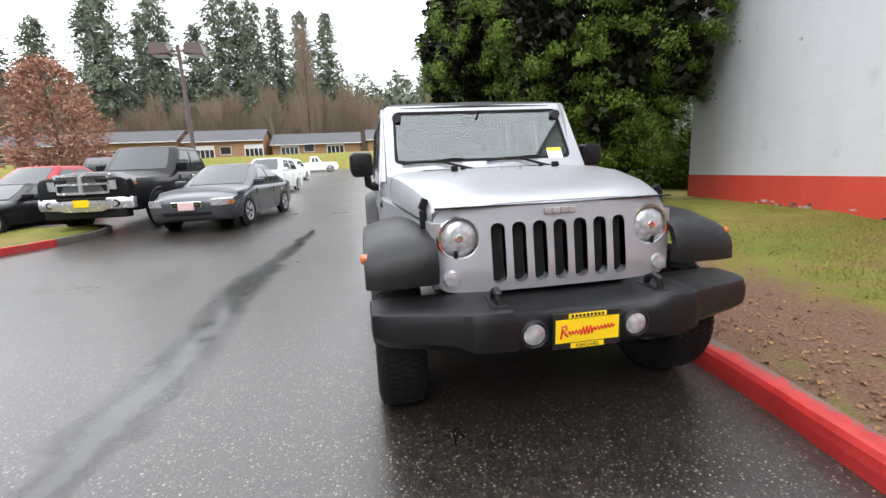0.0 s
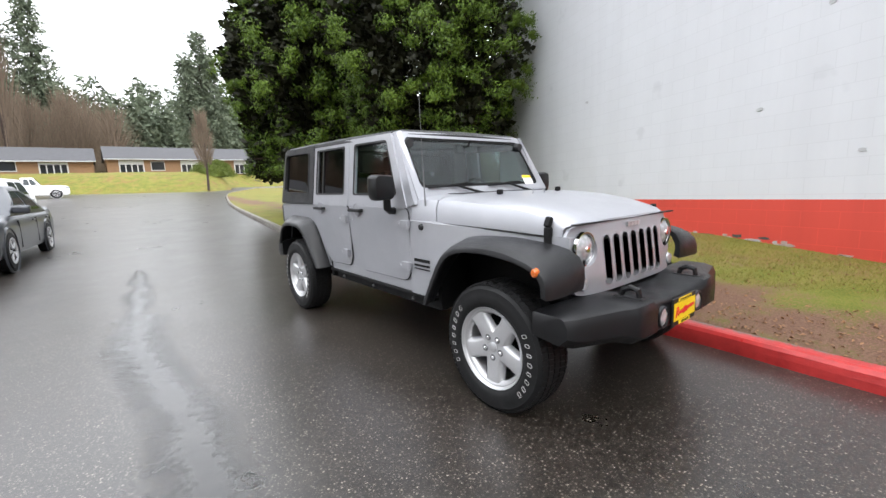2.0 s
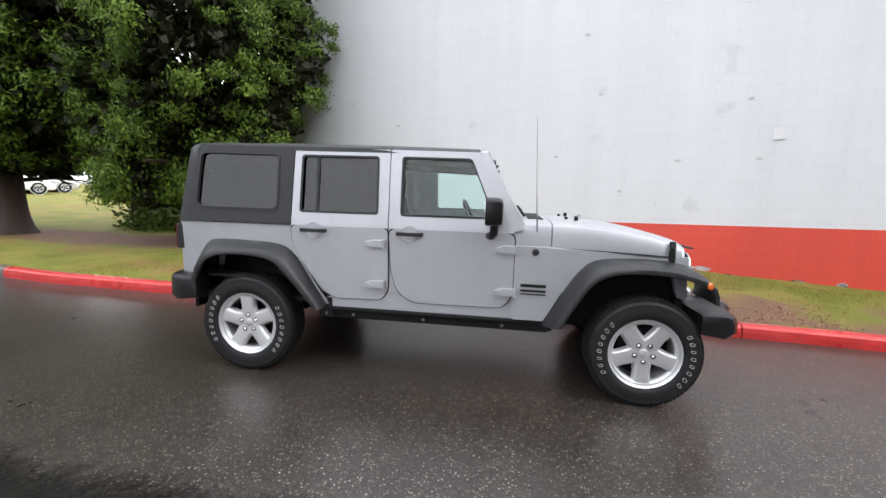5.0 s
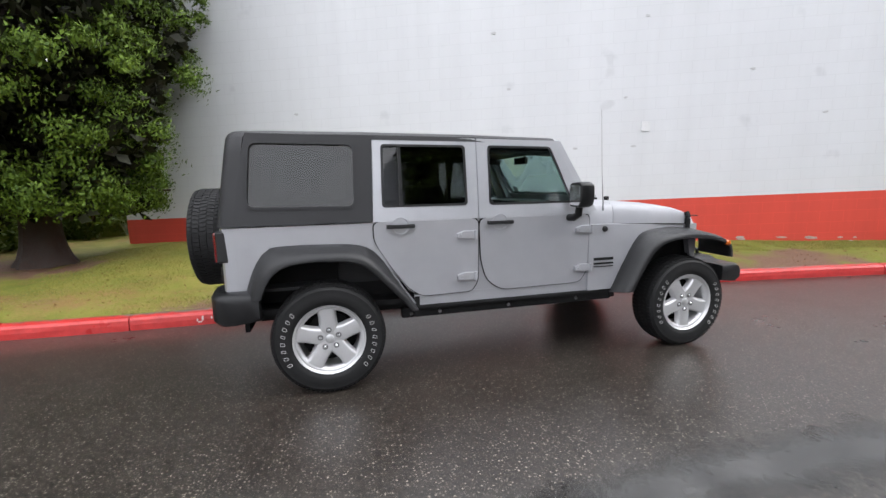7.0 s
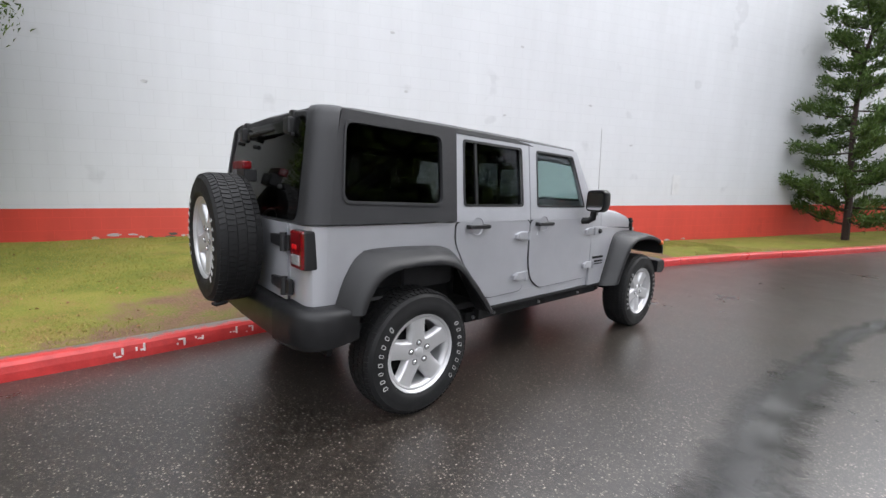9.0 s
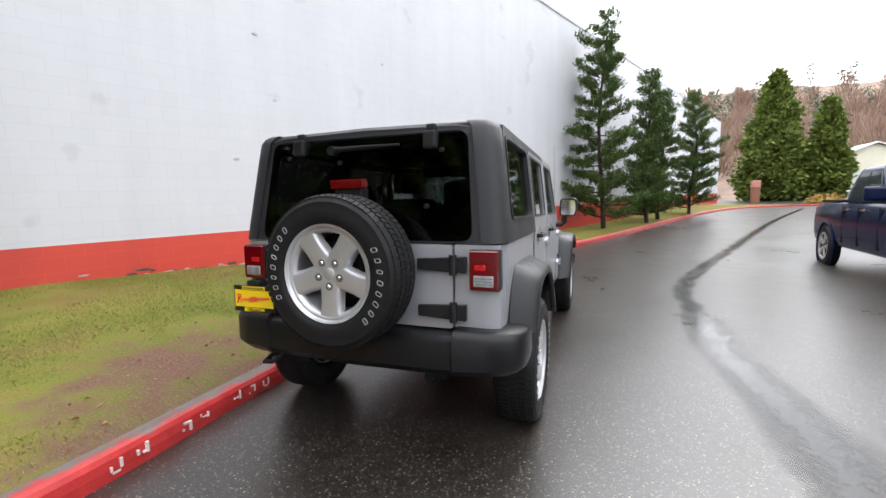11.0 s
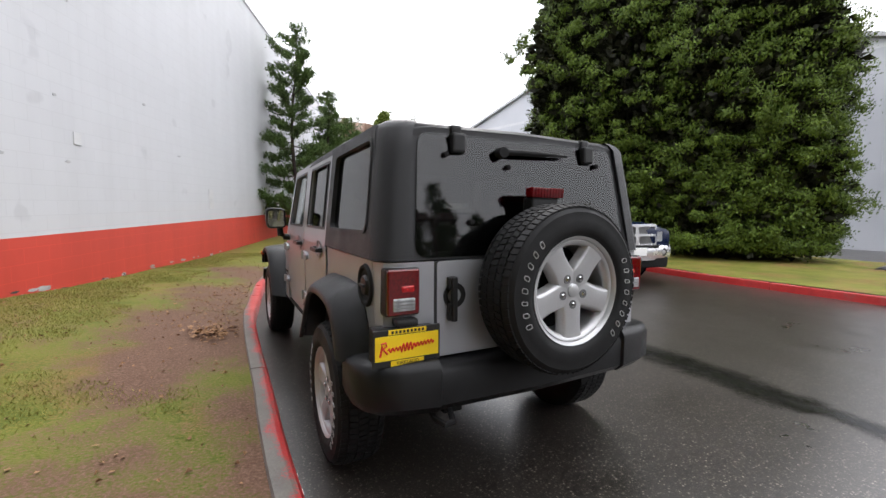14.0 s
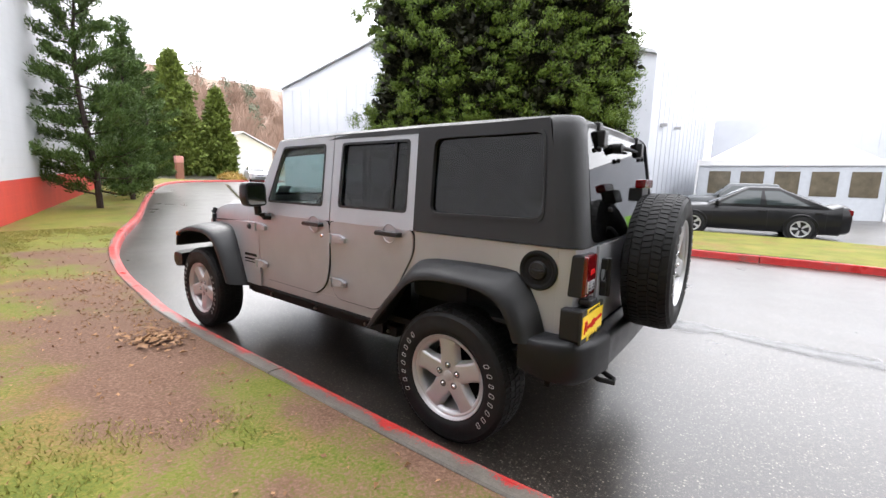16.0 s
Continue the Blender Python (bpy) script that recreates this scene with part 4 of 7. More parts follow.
        ends.append([(x, yb, z0 + 0.02), (x, yf + 0.05, z0), (x, yf, z0 + 0.045), (x, yf, z1 - 0.05), (x, yf + 0.02, z1 - 0.012), (x, yf + 0.05, z1), (x, yb, z1)])
    ends += [[(-x, y, z) for x, y, z in ring] for ring in reversed(ends[:-1])]
    bumper = part("front_bumper", loft(ends), BUMPER, car, "black textured plastic front bumper", smooth=True)
    for sx in (-1, 1):
        hook = tube([(sx * 0.38, -1.98, 0.68), (sx * 0.38, -1.99, 0.735), (sx * 0.38, -2.03, 0.755), (sx * 0.38, -2.075, 0.745), (sx * 0.38, -2.085, 0.69)], 0.017, 8)
        part("tow_hook", hook, TRIM, bumper, smooth=True)
        part("hook_base", box(sx * 0.38 - 0.032, sx * 0.38 + 0.032, -2.11, -1.95, 0.69, 0.706, 0.006), TRIM, bumper)
        fog = part("fog_lamp", lathe([(0.0, -2.17), (0.03, -2.168), (0.047, -2.16), (0.05, -2.12)], 24, "y", (sx * 0.233 - 0.022, 0, 0.585)), CLEAR_LENS, bumper, smooth=True)
        part("fog_ring", lathe([(0.048, -2.15), (0.05, -2.165), (0.055, -2.168), (0.062, -2.163), (0.064, -2.12)], 24, "y", (sx * 0.233 - 0.022, 0, 0.585)), TRIM, fog)
    part("skid_beam", box(-0.55, 0.55, -1.95, -1.75, 0.44, 0.54, 0.02), UNDER, car)
    build_plate(car, (-0.028, -2.172, 0.592), Matrix.Identity(4))

    rear = []
    for x, yf, yb, z0, z1 in ((-0.905, 1.9, 2.0, 0.57, 0.71), (-0.895, 1.9, 2.08, 0.55, 0.73), (-0.865, 1.9, 2.15, 0.54, 0.742), (-0.81, 1.9, 2.195, 0.53, 0.75), (-0.72, 1.92, 2.22, 0.52, 0.752), (-0.565, 1.95, 2.238, 0.512, 0.754), (-0.555, 1.95, 2.225, 0.512, 0.728), (0, 1.95, 2.225, 0.5, 0.725)):
        rear.append([(x, yf, z0 + 0.02), (x, yb - 0.04, z0), (x, yb, z0 + 0.04), (x, yb, z1 - 0.04), (x, yb - 0.02, z1 - 0.01), (x, yb - 0.05, z1), (x, yf, z1)])
    rear += [[(-x, y, z) for x, y, z in ring] for ring in reversed(rear[:-1])]
    back = part("rear_bumper", loft(rear), BUMPER, car, "black textured plastic rear bumper", smooth=True)
    part("rear_tow_hook", tube([(0.5, 2.14, 0.53), (0.5, 2.2, 0.5), (0.52, 2.26, 0.485), (0.56, 2.27, 0.485), (0.58, 2.2, 0.49), (0.58, 2.14, 0.52)], 0.014), UNDER, back)
    part("exhaust_pipe", tube([(-0.35, 1.5, 0.45), (-0.38, 1.9, 0.47), (-0.4, 2.12, 0.46)], 0.03, 10), UNDER, car)

    # sides
    for sx in (-1, 1):
        # rear quarter with its wheel arch
        arch = [(0.872, 0.56), (0.99, 0.722), (1.125, 0.925), (1.236, 0.995), (1.43, 1.012), (1.73, 1.018), (1.838, 0.998), (1.917, 0.88), (1.98, 0.705)]
        quarter = [(1.147, 1.168), (1.147, 1.06), (1.035, 0.85), (0.93, 0.68), (0.845, 0.56)] + arch + [(2.03, 0.70), (2.03, 1.168)]
        part("rear_quarter", panel(quarter, [], 0.03, on_side(sx)), SILVER, car)
        part("sill", panel([(-0.79, 0.545), (-0.79, 0.6), (-0.6, 0.625), (0.86, 0.625), (0.86, 0.545)], [], 0.05, on_side(sx, -0.004)), SILVER, car)
        part("rock_rail", joined(box(*sorted((sx * 0.70, sx * 0.79)), -0.8, 0.87, 0.515, 0.543, 0.01), box(*sorted((sx * 0.66, sx * 0.74)), -0.84, 0.95, 0.44, 0.515, 0.015)), UNDER, car, "black rail under the sill")
        for ry in (0.88, 0.66, 0.1, -0.5):
            part("rail_bolt", moved(lathe([(0.0, 0.014), (0.011, 0.012), (0.014, 0.0)], 10, "x"), Matrix.Translation((sx * 0.742, ry, 0.475)) @ Matrix.Diagonal((sx, 1, 1, 1))), PIT, car)
        # rear door
        low = bent([(1.14, 1.172), (0.370, 1.172), (0.370, 0.70), (0.42, 0.622), (0.80, 0.615), (0.9, 0.68), (1.02, 0.84), (1.135, 1.03)], 0.05)
        door = part("rear_door", panel(low, [], 0.04, on_side(sx, 0.008)), SILVER, car)
        part("door_gap", panel(rim_of(low, -0.008), [rim_of(low, 0.006)], 0.004, on_side(sx, 0.002)), VOID, door)
        up_out = bent([(1.139, 1.1725), (1.118, 1.755), (0.370, 1.752), (0.370, 1.1725)], 0.008)
        win = bent([(1.07, 1.275), (1.06, 1.705), (0.455, 1.70), (0.45, 1.275)], 0.03)
        part("window_frame", panel(up_out, [win], 0.035, on_side(sx, 0.008)), SILVER, door)
        part("seal", panel(rim_of(win, -0.004), [rim_of(win, 0.012)], 0.006, on_side(sx, 0.0105)), TRIM, door)
        add_glass("window_glass", win, sx, 0.012, door, GLASS_DARK)
        part("division_bar", panel([(0.945, 1.27), (0.945, 1.705), (0.925, 1.705), (0.925, 1.27)], [], 0.012, on_side(sx, -0.002)), TRIM, door)
        # front door
        low = bent([(0.362, 1.172), (-0.565, 1.172), (-0.565, 0.72), (-0.5, 0.622), (0.18, 0.615), (0.30, 0.70), (0.345, 0.85)], 0.06)
        fdoor = part("front_door", panel(low, [], 0.04, on_side(sx, 0.008)), SILVER, car)
        part("door_gap", panel(rim_of(low, -0.008), [rim_of(low, 0.006)], 0.004, on_side(sx, 0.002)), VOID, fdoor)
        up_out = bent([(0.362, 1.1725), (0.362, 1.752), (-0.29, 1.74), (-0.40, 1.5), (-0.555, 1.1725)], 0.008)
        win = bent([(0.275, 1.27), (0.275, 1.70), (-0.235, 1.692), (-0.31, 1.52), (-0.415, 1.27)], 0.03)
        part("window_frame", panel(up_out, [win], 0.035, on_side(sx, 0.008)), SILVER, fdoor)
        part("seal", panel(rim_of(win, -0.004), [rim_of(win, 0.012)], 0.006, on_side(sx, 0.0105)), TRIM, fdoor)
        add_glass("window_glass", win, sx, 0.012, fdoor, GLASS_CLEAR)
        # dark gaps behind the door seams
        part("door_jamb", joined(panel([(0.8, 0.6), (0.9, 0.665), (1.03, 0.835), (1.15, 1.045), (1.15, 1.172), (-0.575, 1.172), (-0.575, 0.6)], [], 0.01, on_side(sx, -0.006)),
                                panel([(1.145, 1.174), (1.12, 1.75), (-0.28, 1.735), (-0.4, 1.48), (-0.55, 1.174)],
                                      [bent([(1.085, 1.26), (1.075, 1.715), (0.44, 1.71), (0.435, 1.26)], 0.02), bent([(0.29, 1.255), (0.29, 1.71), (-0.24, 1.70), (-0.32, 1.52), (-0.43, 1.255)], 0.02)], 0.01, on_side(sx, -0.006))), SILVER, car)
        for owner, hy in ((door, 0.95), (fdoor, 0.2)):
            dish = lathe([(0.0, 0.0), (0.055, 0.0), (0.058, 0.004)], 20, "x")
            part("handle_dish", moved(dish, Matrix.Translation((sx * 0.8125, hy, 1.14)) @ Matrix.Diagonal((sx, 1, 1, 1))), SILVER, owner)
            bar = prism(rounded(hy - 0.1, hy + 0.1, 1.125, 1.152, 0.013, 3), *sorted((sx * 0.835, sx * 0.852)), "x", 0.003, 1)
            stub = [box(*sorted((sx * 0.805, sx * 0.838)), hy + e - 0.018, hy + e + 0.018, 1.124, 1.153, 0.006) for e in (-0.082, 0.082)]
            part("door_handle", joined(bar, *stub), TRIM, owner, "black door handle")
        part("keyhole", lathe([(0.0, 0.006), (0.012, 0.005), (0.014, 0.0)], 12, "x", (sx * 0.81, 0.28, 1.06)), CHROME, fdoor)
        for owner, hy in ((door, 0.475), (fdoor, -0.5)):
            for hz in (1.055, 0.745):
                leaf = prism([(hy - 0.085, hz - 0.026), (hy + 0.01, hz - 0.03), (hy + 0.062, hz - 0.02), (hy + 0.062, hz + 0.012), (hy + 0.01, hz + 0.03), (hy - 0.085, hz + 0.028)], *sorted((sx * 0.803, sx * 0.826)), "x", 0.004, 2)
                pin = lathe([(0.0, -0.033), (0.012, -0.033), (0.012, 0.033), (0.0, 0.033)], 10, "z", (sx * 0.828, hy - 0.078, hz))
                bolt = lathe([(0.0, 0.832), (0.009, 0.831), (0.01, 0.82)], 8, "x", (0, hy + 0.03, hz)) if sx > 0 else lathe([(0.0, -0.832), (0.009, -0.831), (0.01, -0.82)], 8, "x", (0, hy + 0.03, hz))
                part("door_hinge", joined(leaf, pin, bolt), SILVER, owner)
        # hardtop side with its long window
        hard = bent([(1.142, 1.176), (1.122, 1.762), (1.925, 1.775), (1.955, 1.65), (2.027, 1.176)], 0.006)
        win = bent([(1.262, 1.29), (1.255, 1.7), (1.905, 1.71), (1.925, 1.5), (1.94, 1.30)], 0.05)
        side = part("hardtop_side", panel(hard, [win], 0.035, on_side(sx, 0.014)), HARDTOP, car, "charcoal textured hardtop side")
        part("window_lip", panel(rim_of(win, -0.016), [rim_of(win, -0.001)], 0.012, on_side(sx, 0.021)), HARDTOP, side)
        add_glass("side_glass", rim_of(win, -0.012), sx, 0.004, side, GLASS_DARK)
        # flares
        n = 26
        f_line = resample([(-0.78, 0.515), (-0.91, 0.74), (-1.04, 0.925), (-1.16, 1.0), (-1.42, 1.015), (-1.65, 0.998), (-1.8, 0.968), (-1.872, 0.92), (-1.895, 0.84), (-1.885, 0.765)], n)
        f_lip = resample([(-0.91, 0.542), (-0.973, 0.66), (-1.1, 0.853), (-1.235, 0.927), (-1.426, 0.945), (-1.62, 0.933), (-1.74, 0.91), (-1.82, 0.875), (-1.852, 0.83), (-1.856, 0.775)], n)
        part("front_flare", sweep_flare(f_line, f_lip, sx, 0.937, lambda y: float(np.interp(-y, (0.78, 1.05, 1.75, 1.9), (0.797, 0.755, 0.625, 0.61)))), TRIM, car, "black plastic front fender flare", smooth=True)
        r_line = resample([(0.863, 0.551), (0.98, 0.73), (1.115, 0.936), (1.232, 1.01), (1.427, 1.03), (1.733, 1.035), (1.847, 1.01), (1.932, 0.886), (1.996, 0.707)], n)
        r_lip = resample([(0.905, 0.551), (1.0, 0.66), (1.085, 0.757), (1.21, 0.881), (1.338, 0.926), (1.561, 0.937), (1.728, 0.912), (1.824, 0.837), (1.881, 0.712)], n)
        part("rear_flare", sweep_flare(r_line, r_lip, sx, 0.937, side_of_quarter), TRIM, car, "black plastic rear fender flare", smooth=True)
        part("side_marker", moved(lathe([(0.0, 0.012), (0.014, 0.01), (0.02, 0.003), (0.021, -0.02)], 14, "x"), Matrix.Translation((sx * 0.94, -1.822, 0.893)) @ Matrix.Diagonal((sx, 0.95, 1.15, 1))), AMBER, car, "orange side marker lamp", smooth=True)
        # wheel wells and inner arches
        well = [(-1.0, 0.5), (-1.0, 1.0), (-1.83, 0.98), (-1.83, 0.5)]
        part("front_wheel_well", panel(well, [], 0.02, lambda u, v, w, sx=sx: (sx * (0.50 + w), u, v)), UNDER, car)
        part("rear_wheel_well", panel([(0.95, 0.5), (1.05, 0.95), (1.85, 0.98), (1.95, 0.5)], [], 0.02, lambda u, v, w, sx=sx: (sx * (0.55 + w), u, v)), UNDER, car)
        part("arch_roof", box(*sorted((sx * 0.5, sx * 0.77)), 1.02, 1.9, 0.965, 0.985), UNDER, car)
        for y0, y1, x1 in ((0.82, 0.86, 0.78), (1.99, 2.02, 0.77)):
            part("rear_liner", box(*sorted((sx * 0.5, sx * x1)), y0, y1, 0.46, 1.0), UNDER, car)
        for x0, x1, y0, y1, z0, z1 in ((0.5, 0.75, -0.86, -0.82, 0.46, 1.04), (0.45, 0.7, -1.7, -0.9, 0.975, 0.99), (0.45, 0.6, -1.79, -1.74, 0.6, 1.0)):
            part("front_liner", box(*sorted((sx * x0, sx * x1)), y0, y1, z0, z1), UNDER, car)
        # mirror
        head = []
        for y, g in ((-0.475, 0.7), (-0.468, 0.88), (-0.445, 0.98), (-0.4, 1.0), (-0.365, 0.99), (-0.357, 0.95)):
            head.append([(sx * (0.925 + (u - 0.925) * g), y, 1.328 + (v - 1.328) * g) for u, v in bent([(0.838, 1.238), (0.995, 1.232), (1.018, 1.3), (1.012, 1.405), (0.98, 1.425), (0.845, 1.418)], 0.04, 5)])
        mirror = part("door_mirror", loft(head), MIRROR_SHELL, car, "black door mirror", smooth=True)
        part("mirror_glass", prism(bent([(sx * 0.855, 1.254), (sx * 0.985, 1.25), (sx * 1.0, 1.3), (sx * 0.995, 1.395), (sx * 0.86, 1.402)], 0.02), -0.3565, -0.354, "y"), CHROME, mirror)
        part("mirror_arm", tube([(sx * 0.79, -0.38, 1.15), (sx * 0.85, -0.4, 1.155), (sx * 0.885, -0.415, 1.175), (sx * 0.89, -0.42, 1.25)], [0.03, 0.03, 0.03, 0.028], 10), MIRROR_SHELL, mirror, smooth=True)
        # bonnet catch, badge bars, knob
        catch = joined(box(*sorted((sx * 0.62, sx * 0.655)), -1.70, -1.66, 0.985, 1.085, 0.008), moved(box(-0.016, 0.016, -0.018, 0.018, -0.012, 0.045, 0.006), Matrix.Translation((sx * 0.642, -1.68, 1.1)) @ Matrix.Rotation(sx * radians(-25), 4, "Y")))
        part("bonnet_catch", catch, UNDER, car, "black rubber bonnet catch")
        part("model_badge", joined(*[box(*sorted((sx * 0.80, sx * 0.806)), -0.80, -0.62, z, z + h) for z, h in ((0.79, 0.022), (0.757, 0.014), (0.735, 0.007))]), UNDER, car, "dark badge bars")
        part("wing_button", moved(lathe([(0.0, 0.018), (0.017, 0.016), (0.024, 0.004), (0.026, 0.0)], 16, "x"), Matrix.Translation((sx * 0.80, -0.715, 1.045)) @ Matrix.Diagonal((sx, 1, 1, 1))), TRIM, car)
        # tail lamp
        lamp = part("tail_lamp", box(*sorted((sx * 0.63, sx * 0.785)), 2.05, 2.15, 0.942, 1.147, 0.012), TRIM, car, "red and clear tail lamp in a black housing")
        part("red_lens", box(*sorted((sx * 0.634, sx * 0.781)), 2.09, 2.163, 0.946, 1.143, 0.014, 3), RED_LENS, lamp)
        part("bright_lens", box(*sorted((sx * 0.66, sx * 0.72)), 2.12, 2.166, 1.045, 1.075, 0.008), RED_BRIGHT, lamp)
        clear = part("clear_lens", box(*sorted((sx * 0.657, sx * 0.758)), 2.10, 2.167, 0.966, 1.022, 0.006), CLEAR_LENS, lamp)
        for z in (0.98, 0.994, 1.008):
            part("lens_rib", box(*sorted((sx * 0.662, sx * 0.753)), 2.15, 2.169, z - 0.002, z + 0.002), PIT, clear)
        # rear corner post
        corner = [[(sx * u, v, z) for u, v in ((0.80 if z > 1 else 0.786, 2.03), (0.797 if z > 1 else 0.783, 2.07), (0.78, 2.105), (0.745, 2.126), (0.70, 2.13), (0.552, 2.13), (0.552, 2.09), (0.74, 2.03))] for z in (0.70, 1.168)]
        part("corner_panel", loft(corner), SILVER, car, smooth=True)
        hc = []
        for z, out, yy in ((1.176, 0.815, 2.1), (1.45, 0.785, 2.06), (1.65, 0.762, 2.03), (1.745, 0.75, 2.015), (1.775, 0.733, 1.998), (1.79, 0.71, 1.98)):
            hc.append([(sx * (out - a), yy + b, z) for a, b in ((0.06, -0.075), (0.0, -0.075), (0.004, -0.035), (0.018, 0.0), (0.042, 0.026), (0.075, 0.041), (0.125, 0.045), (0.125, 0.0))])
        part("hardtop_corner", loft(hc), HARDTOP, car, smooth=True)

    # fuel filler on the driver's side
    fuel = part("fuel_filler", moved(lathe([(0.0, 0.003), (0.07, 0.004), (0.08, 0.013), (0.092, 0.014), (0.1, 0.0)], 28, "x"), Matrix.Translation((0.80, 1.935, 1.05))), UNDER, car, "round black fuel filler")
    part("fuel_cap", moved(lathe([(0.0, 0.016), (0.04, 0.014), (0.05, 0.0)], 20, "x"), Matrix.Translation((0.802, 1.935, 1.05))), TRIM, fuel)
    part("cap_grip", box(0.81, 0.828, 1.9, 1.97, 1.043, 1.057, 0.004), TRIM, fuel)

    # roof
    roof = []
    for y, w, z in ((-0.33, 0.71, 1.735), (-0.28, 0.743, 1.772), (0.4, 0.75, 1.79), (1.2, 0.752, 1.80), (1.85, 0.752, 1.80), (1.93, 0.742, 1.797), (1.985, 0.72, 1.79), (2.022, 0.685, 1.78), (2.045, 0.645, 1.764)):
        roof.append([(-w, y, z - 0.062), (-w + 0.006, y, z - 0.03), (-w + 0.03, y, z - 0.012), (-w + 0.12, y, z + 0.002), (0, y, z + 0.012), (w - 0.12, y, z + 0.002), (w - 0.03, y, z - 0.012), (w - 0.006, y, z - 0.03), (w, y, z - 0.062)])
    part("hardtop_roof", loft(roof), HARDTOP, car, "charcoal hardtop roof", smooth=True)

    # tailgate, rear glass, hinges
    part("tailgate", panel(bent([(-0.543, 0.74), (0.543, 0.74), (0.543, 1.168), (-0.543, 1.168)], 0.02), [], 0.04, lambda u, v, w: (u, 2.142 - w, v)), SILVER, car)
    tilt = lambda z: 2.145 - 0.16 * (z - 1.17)
    back_out = bent([(-0.695, 1.176), (0.695, 1.176), (0.615, 1.775), (-0.615, 1.775)], 0.02)
    back_win = bent([(-0.626, 1.205), (0.626, 1.205), (0.58, 1.722), (-0.58, 1.722)], 0.06)
    surround = part("rear_window_frame", panel(back_out, [back_win], 0.03, lambda u, v, w: (u, tilt(v) - 0.012 - w, v)), HARDTOP, car)
    pane = part("rear_glass", panel(rim_of(back_win, -0.02), [], 0.006, lambda u, v, w: (u, tilt(v) - 0.004 - w, v)), GLASS_DARK, car, "dark rear window glass", smooth=False)
    pane.visible_shadow = False
    for x in (-0.405, 0.405):
        part("glass_hinge", joined(box(x - 0.035, x + 0.035, tilt(1.7) - 0.03, tilt(1.7) + 0.03, 1.655, 1.745, 0.012), box(x - 0.028, x + 0.028, 1.98, 2.06, 1.735, 1.785, 0.012)), TRIM, surround)
    part("rear_wiper", joined(tube([(0.17, tilt(1.69) + 0.03, 1.675), (0.0, tilt(1.69) + 0.035, 1.678), (-0.24, tilt(1.69) + 0.028, 1.682)], [0.016, 0.013, 0.007], 8), lathe([(0.0, 0.0), (0.026, 0.0), (0.026, -0.05)], 16, "y", (0.17, tilt(1.68) + 0.045, 1.672))), UNDER, surround, "black rear wiper")
    for x, z in ((0.47, 1.645), (-0.47, 1.645), (0.13, 1.605), (0.36, 1.34), (-0.4, 1.36)):
        part("glass_bolt", lathe([(0.0, 0.02), (0.012, 0.018), (0.014, 0.0)], 10, "y", (x, tilt(z), z)), UNDER, surround)
    for hz in (1.07, 0.83):
        strap = prism([(-0.62, hz - 0.042), (-0.36, hz - 0.028), (-0.36, hz + 0.028), (-0.62, hz + 0.042)], 2.14, 2.168, "y", 0.006)
        part("gate_hinge", joined(strap, lathe([(0.0, -0.05), (0.02, -0.05), (0.02, 0.05), (0.0, 0.05)], 10, "z", (-0.553, 2.165, hz))), TRIM, car, "black tailgate hinge")
    part("gate_handle", joined(box(0.455, 0.495, 2.14, 2.175, 0.90, 0.98, 0.01), box(0.455, 0.495, 2.14, 2.175, 1.04, 1.10, 0.01), box(0.462, 0.488, 2.165, 2.19, 0.90, 1.10, 0.008)), TRIM, car, "black tailgate handle")
    part("handle_dish", lathe([(0.0, 2.141), (0.05, 2.1425), (0.058, 2.144)], 20, "y", (0.455, 0, 1.01)), VOID, car)
    brk = part("brake_light", box(-0.095, 0.095, 2.175, 2.228, 1.455, 1.505, 0.01), RED_LENS, car, "red high brake light on a stalk")
    part("stalk", box(-0.08, 0.08, 2.14, 2.215, 1.38, 1.458, 0.01), TRIM, brk)
    part("stripe", joined(*[box(x - 0.004, x + 0.004, 2.226, 2.231, 1.459, 1.501) for x in np.linspace(-0.09, 0.09, 11)]), RED_LENS, brk)
    build_plate(car, (0.7, 2.176, 0.822), Matrix.Rotation(math.pi, 4, "Z"))
    part("plate_bracket", box(0.565, 0.835, 2.07, 2.168, 0.745, 0.895, 0.01), TRIM, car)
    part("plate_lamp", box(0.65, 0.75, 2.12, 2.186, 0.902, 0.935, 0.012), TRIM, car)

    # spare wheel
    spare = part("spare_carrier", tube([(0, 2.13, 1.04), (0, 2.26, 1.045)], 0.12, 16), UNDER, car)
    build_wheel_parts(spare, Vector((0.0, 2.322, 1.042)), Matrix.Rotation(radians(90), 4, "Z") @ Matrix.Rotation(radians(36), 4, "X"), 50)

    # wheels and running gear
    for sx in (-1, 1):
        for wy, turn in ((-1.473, 36), (1.473, 4)):
            wheel = part("wheel", tube([(sx * 0.55, wy, 0.39), (sx * 0.78, wy, 0.39)], 0.06, 12), UNDER, car)
            build_wheel_parts(wheel, Vector((sx * 0.79, wy, 0.3925)), (Matrix.Identity(4) if sx > 0 else Matrix.Rotation(math.pi, 4, "Z")) @ Matrix.Rotation(radians(turn), 4, "X"), 90 - turn)
    for wy in (-1.473, 1.473):
        part("axle", joined(tube([(-0.6, wy, 0.39), (0.6, wy, 0.39)], 0.05, 12), tube([(-0.13 + 0.15, wy, 0.39), (0.2, wy, 0.39)], [0.13, 0.13], 14)), UNDER, car)
    for sx in (-1, 1):
        part("frame_rail", box(*sorted((sx * 0.38, sx * 0.48)), -1.85, 2.1, 0.44, 0.56, 0.01), UNDER, car)
    part("floor_pan", box(-0.76, 0.76, -0.75, 2.05, 0.56, 0.60), UNDER, car)
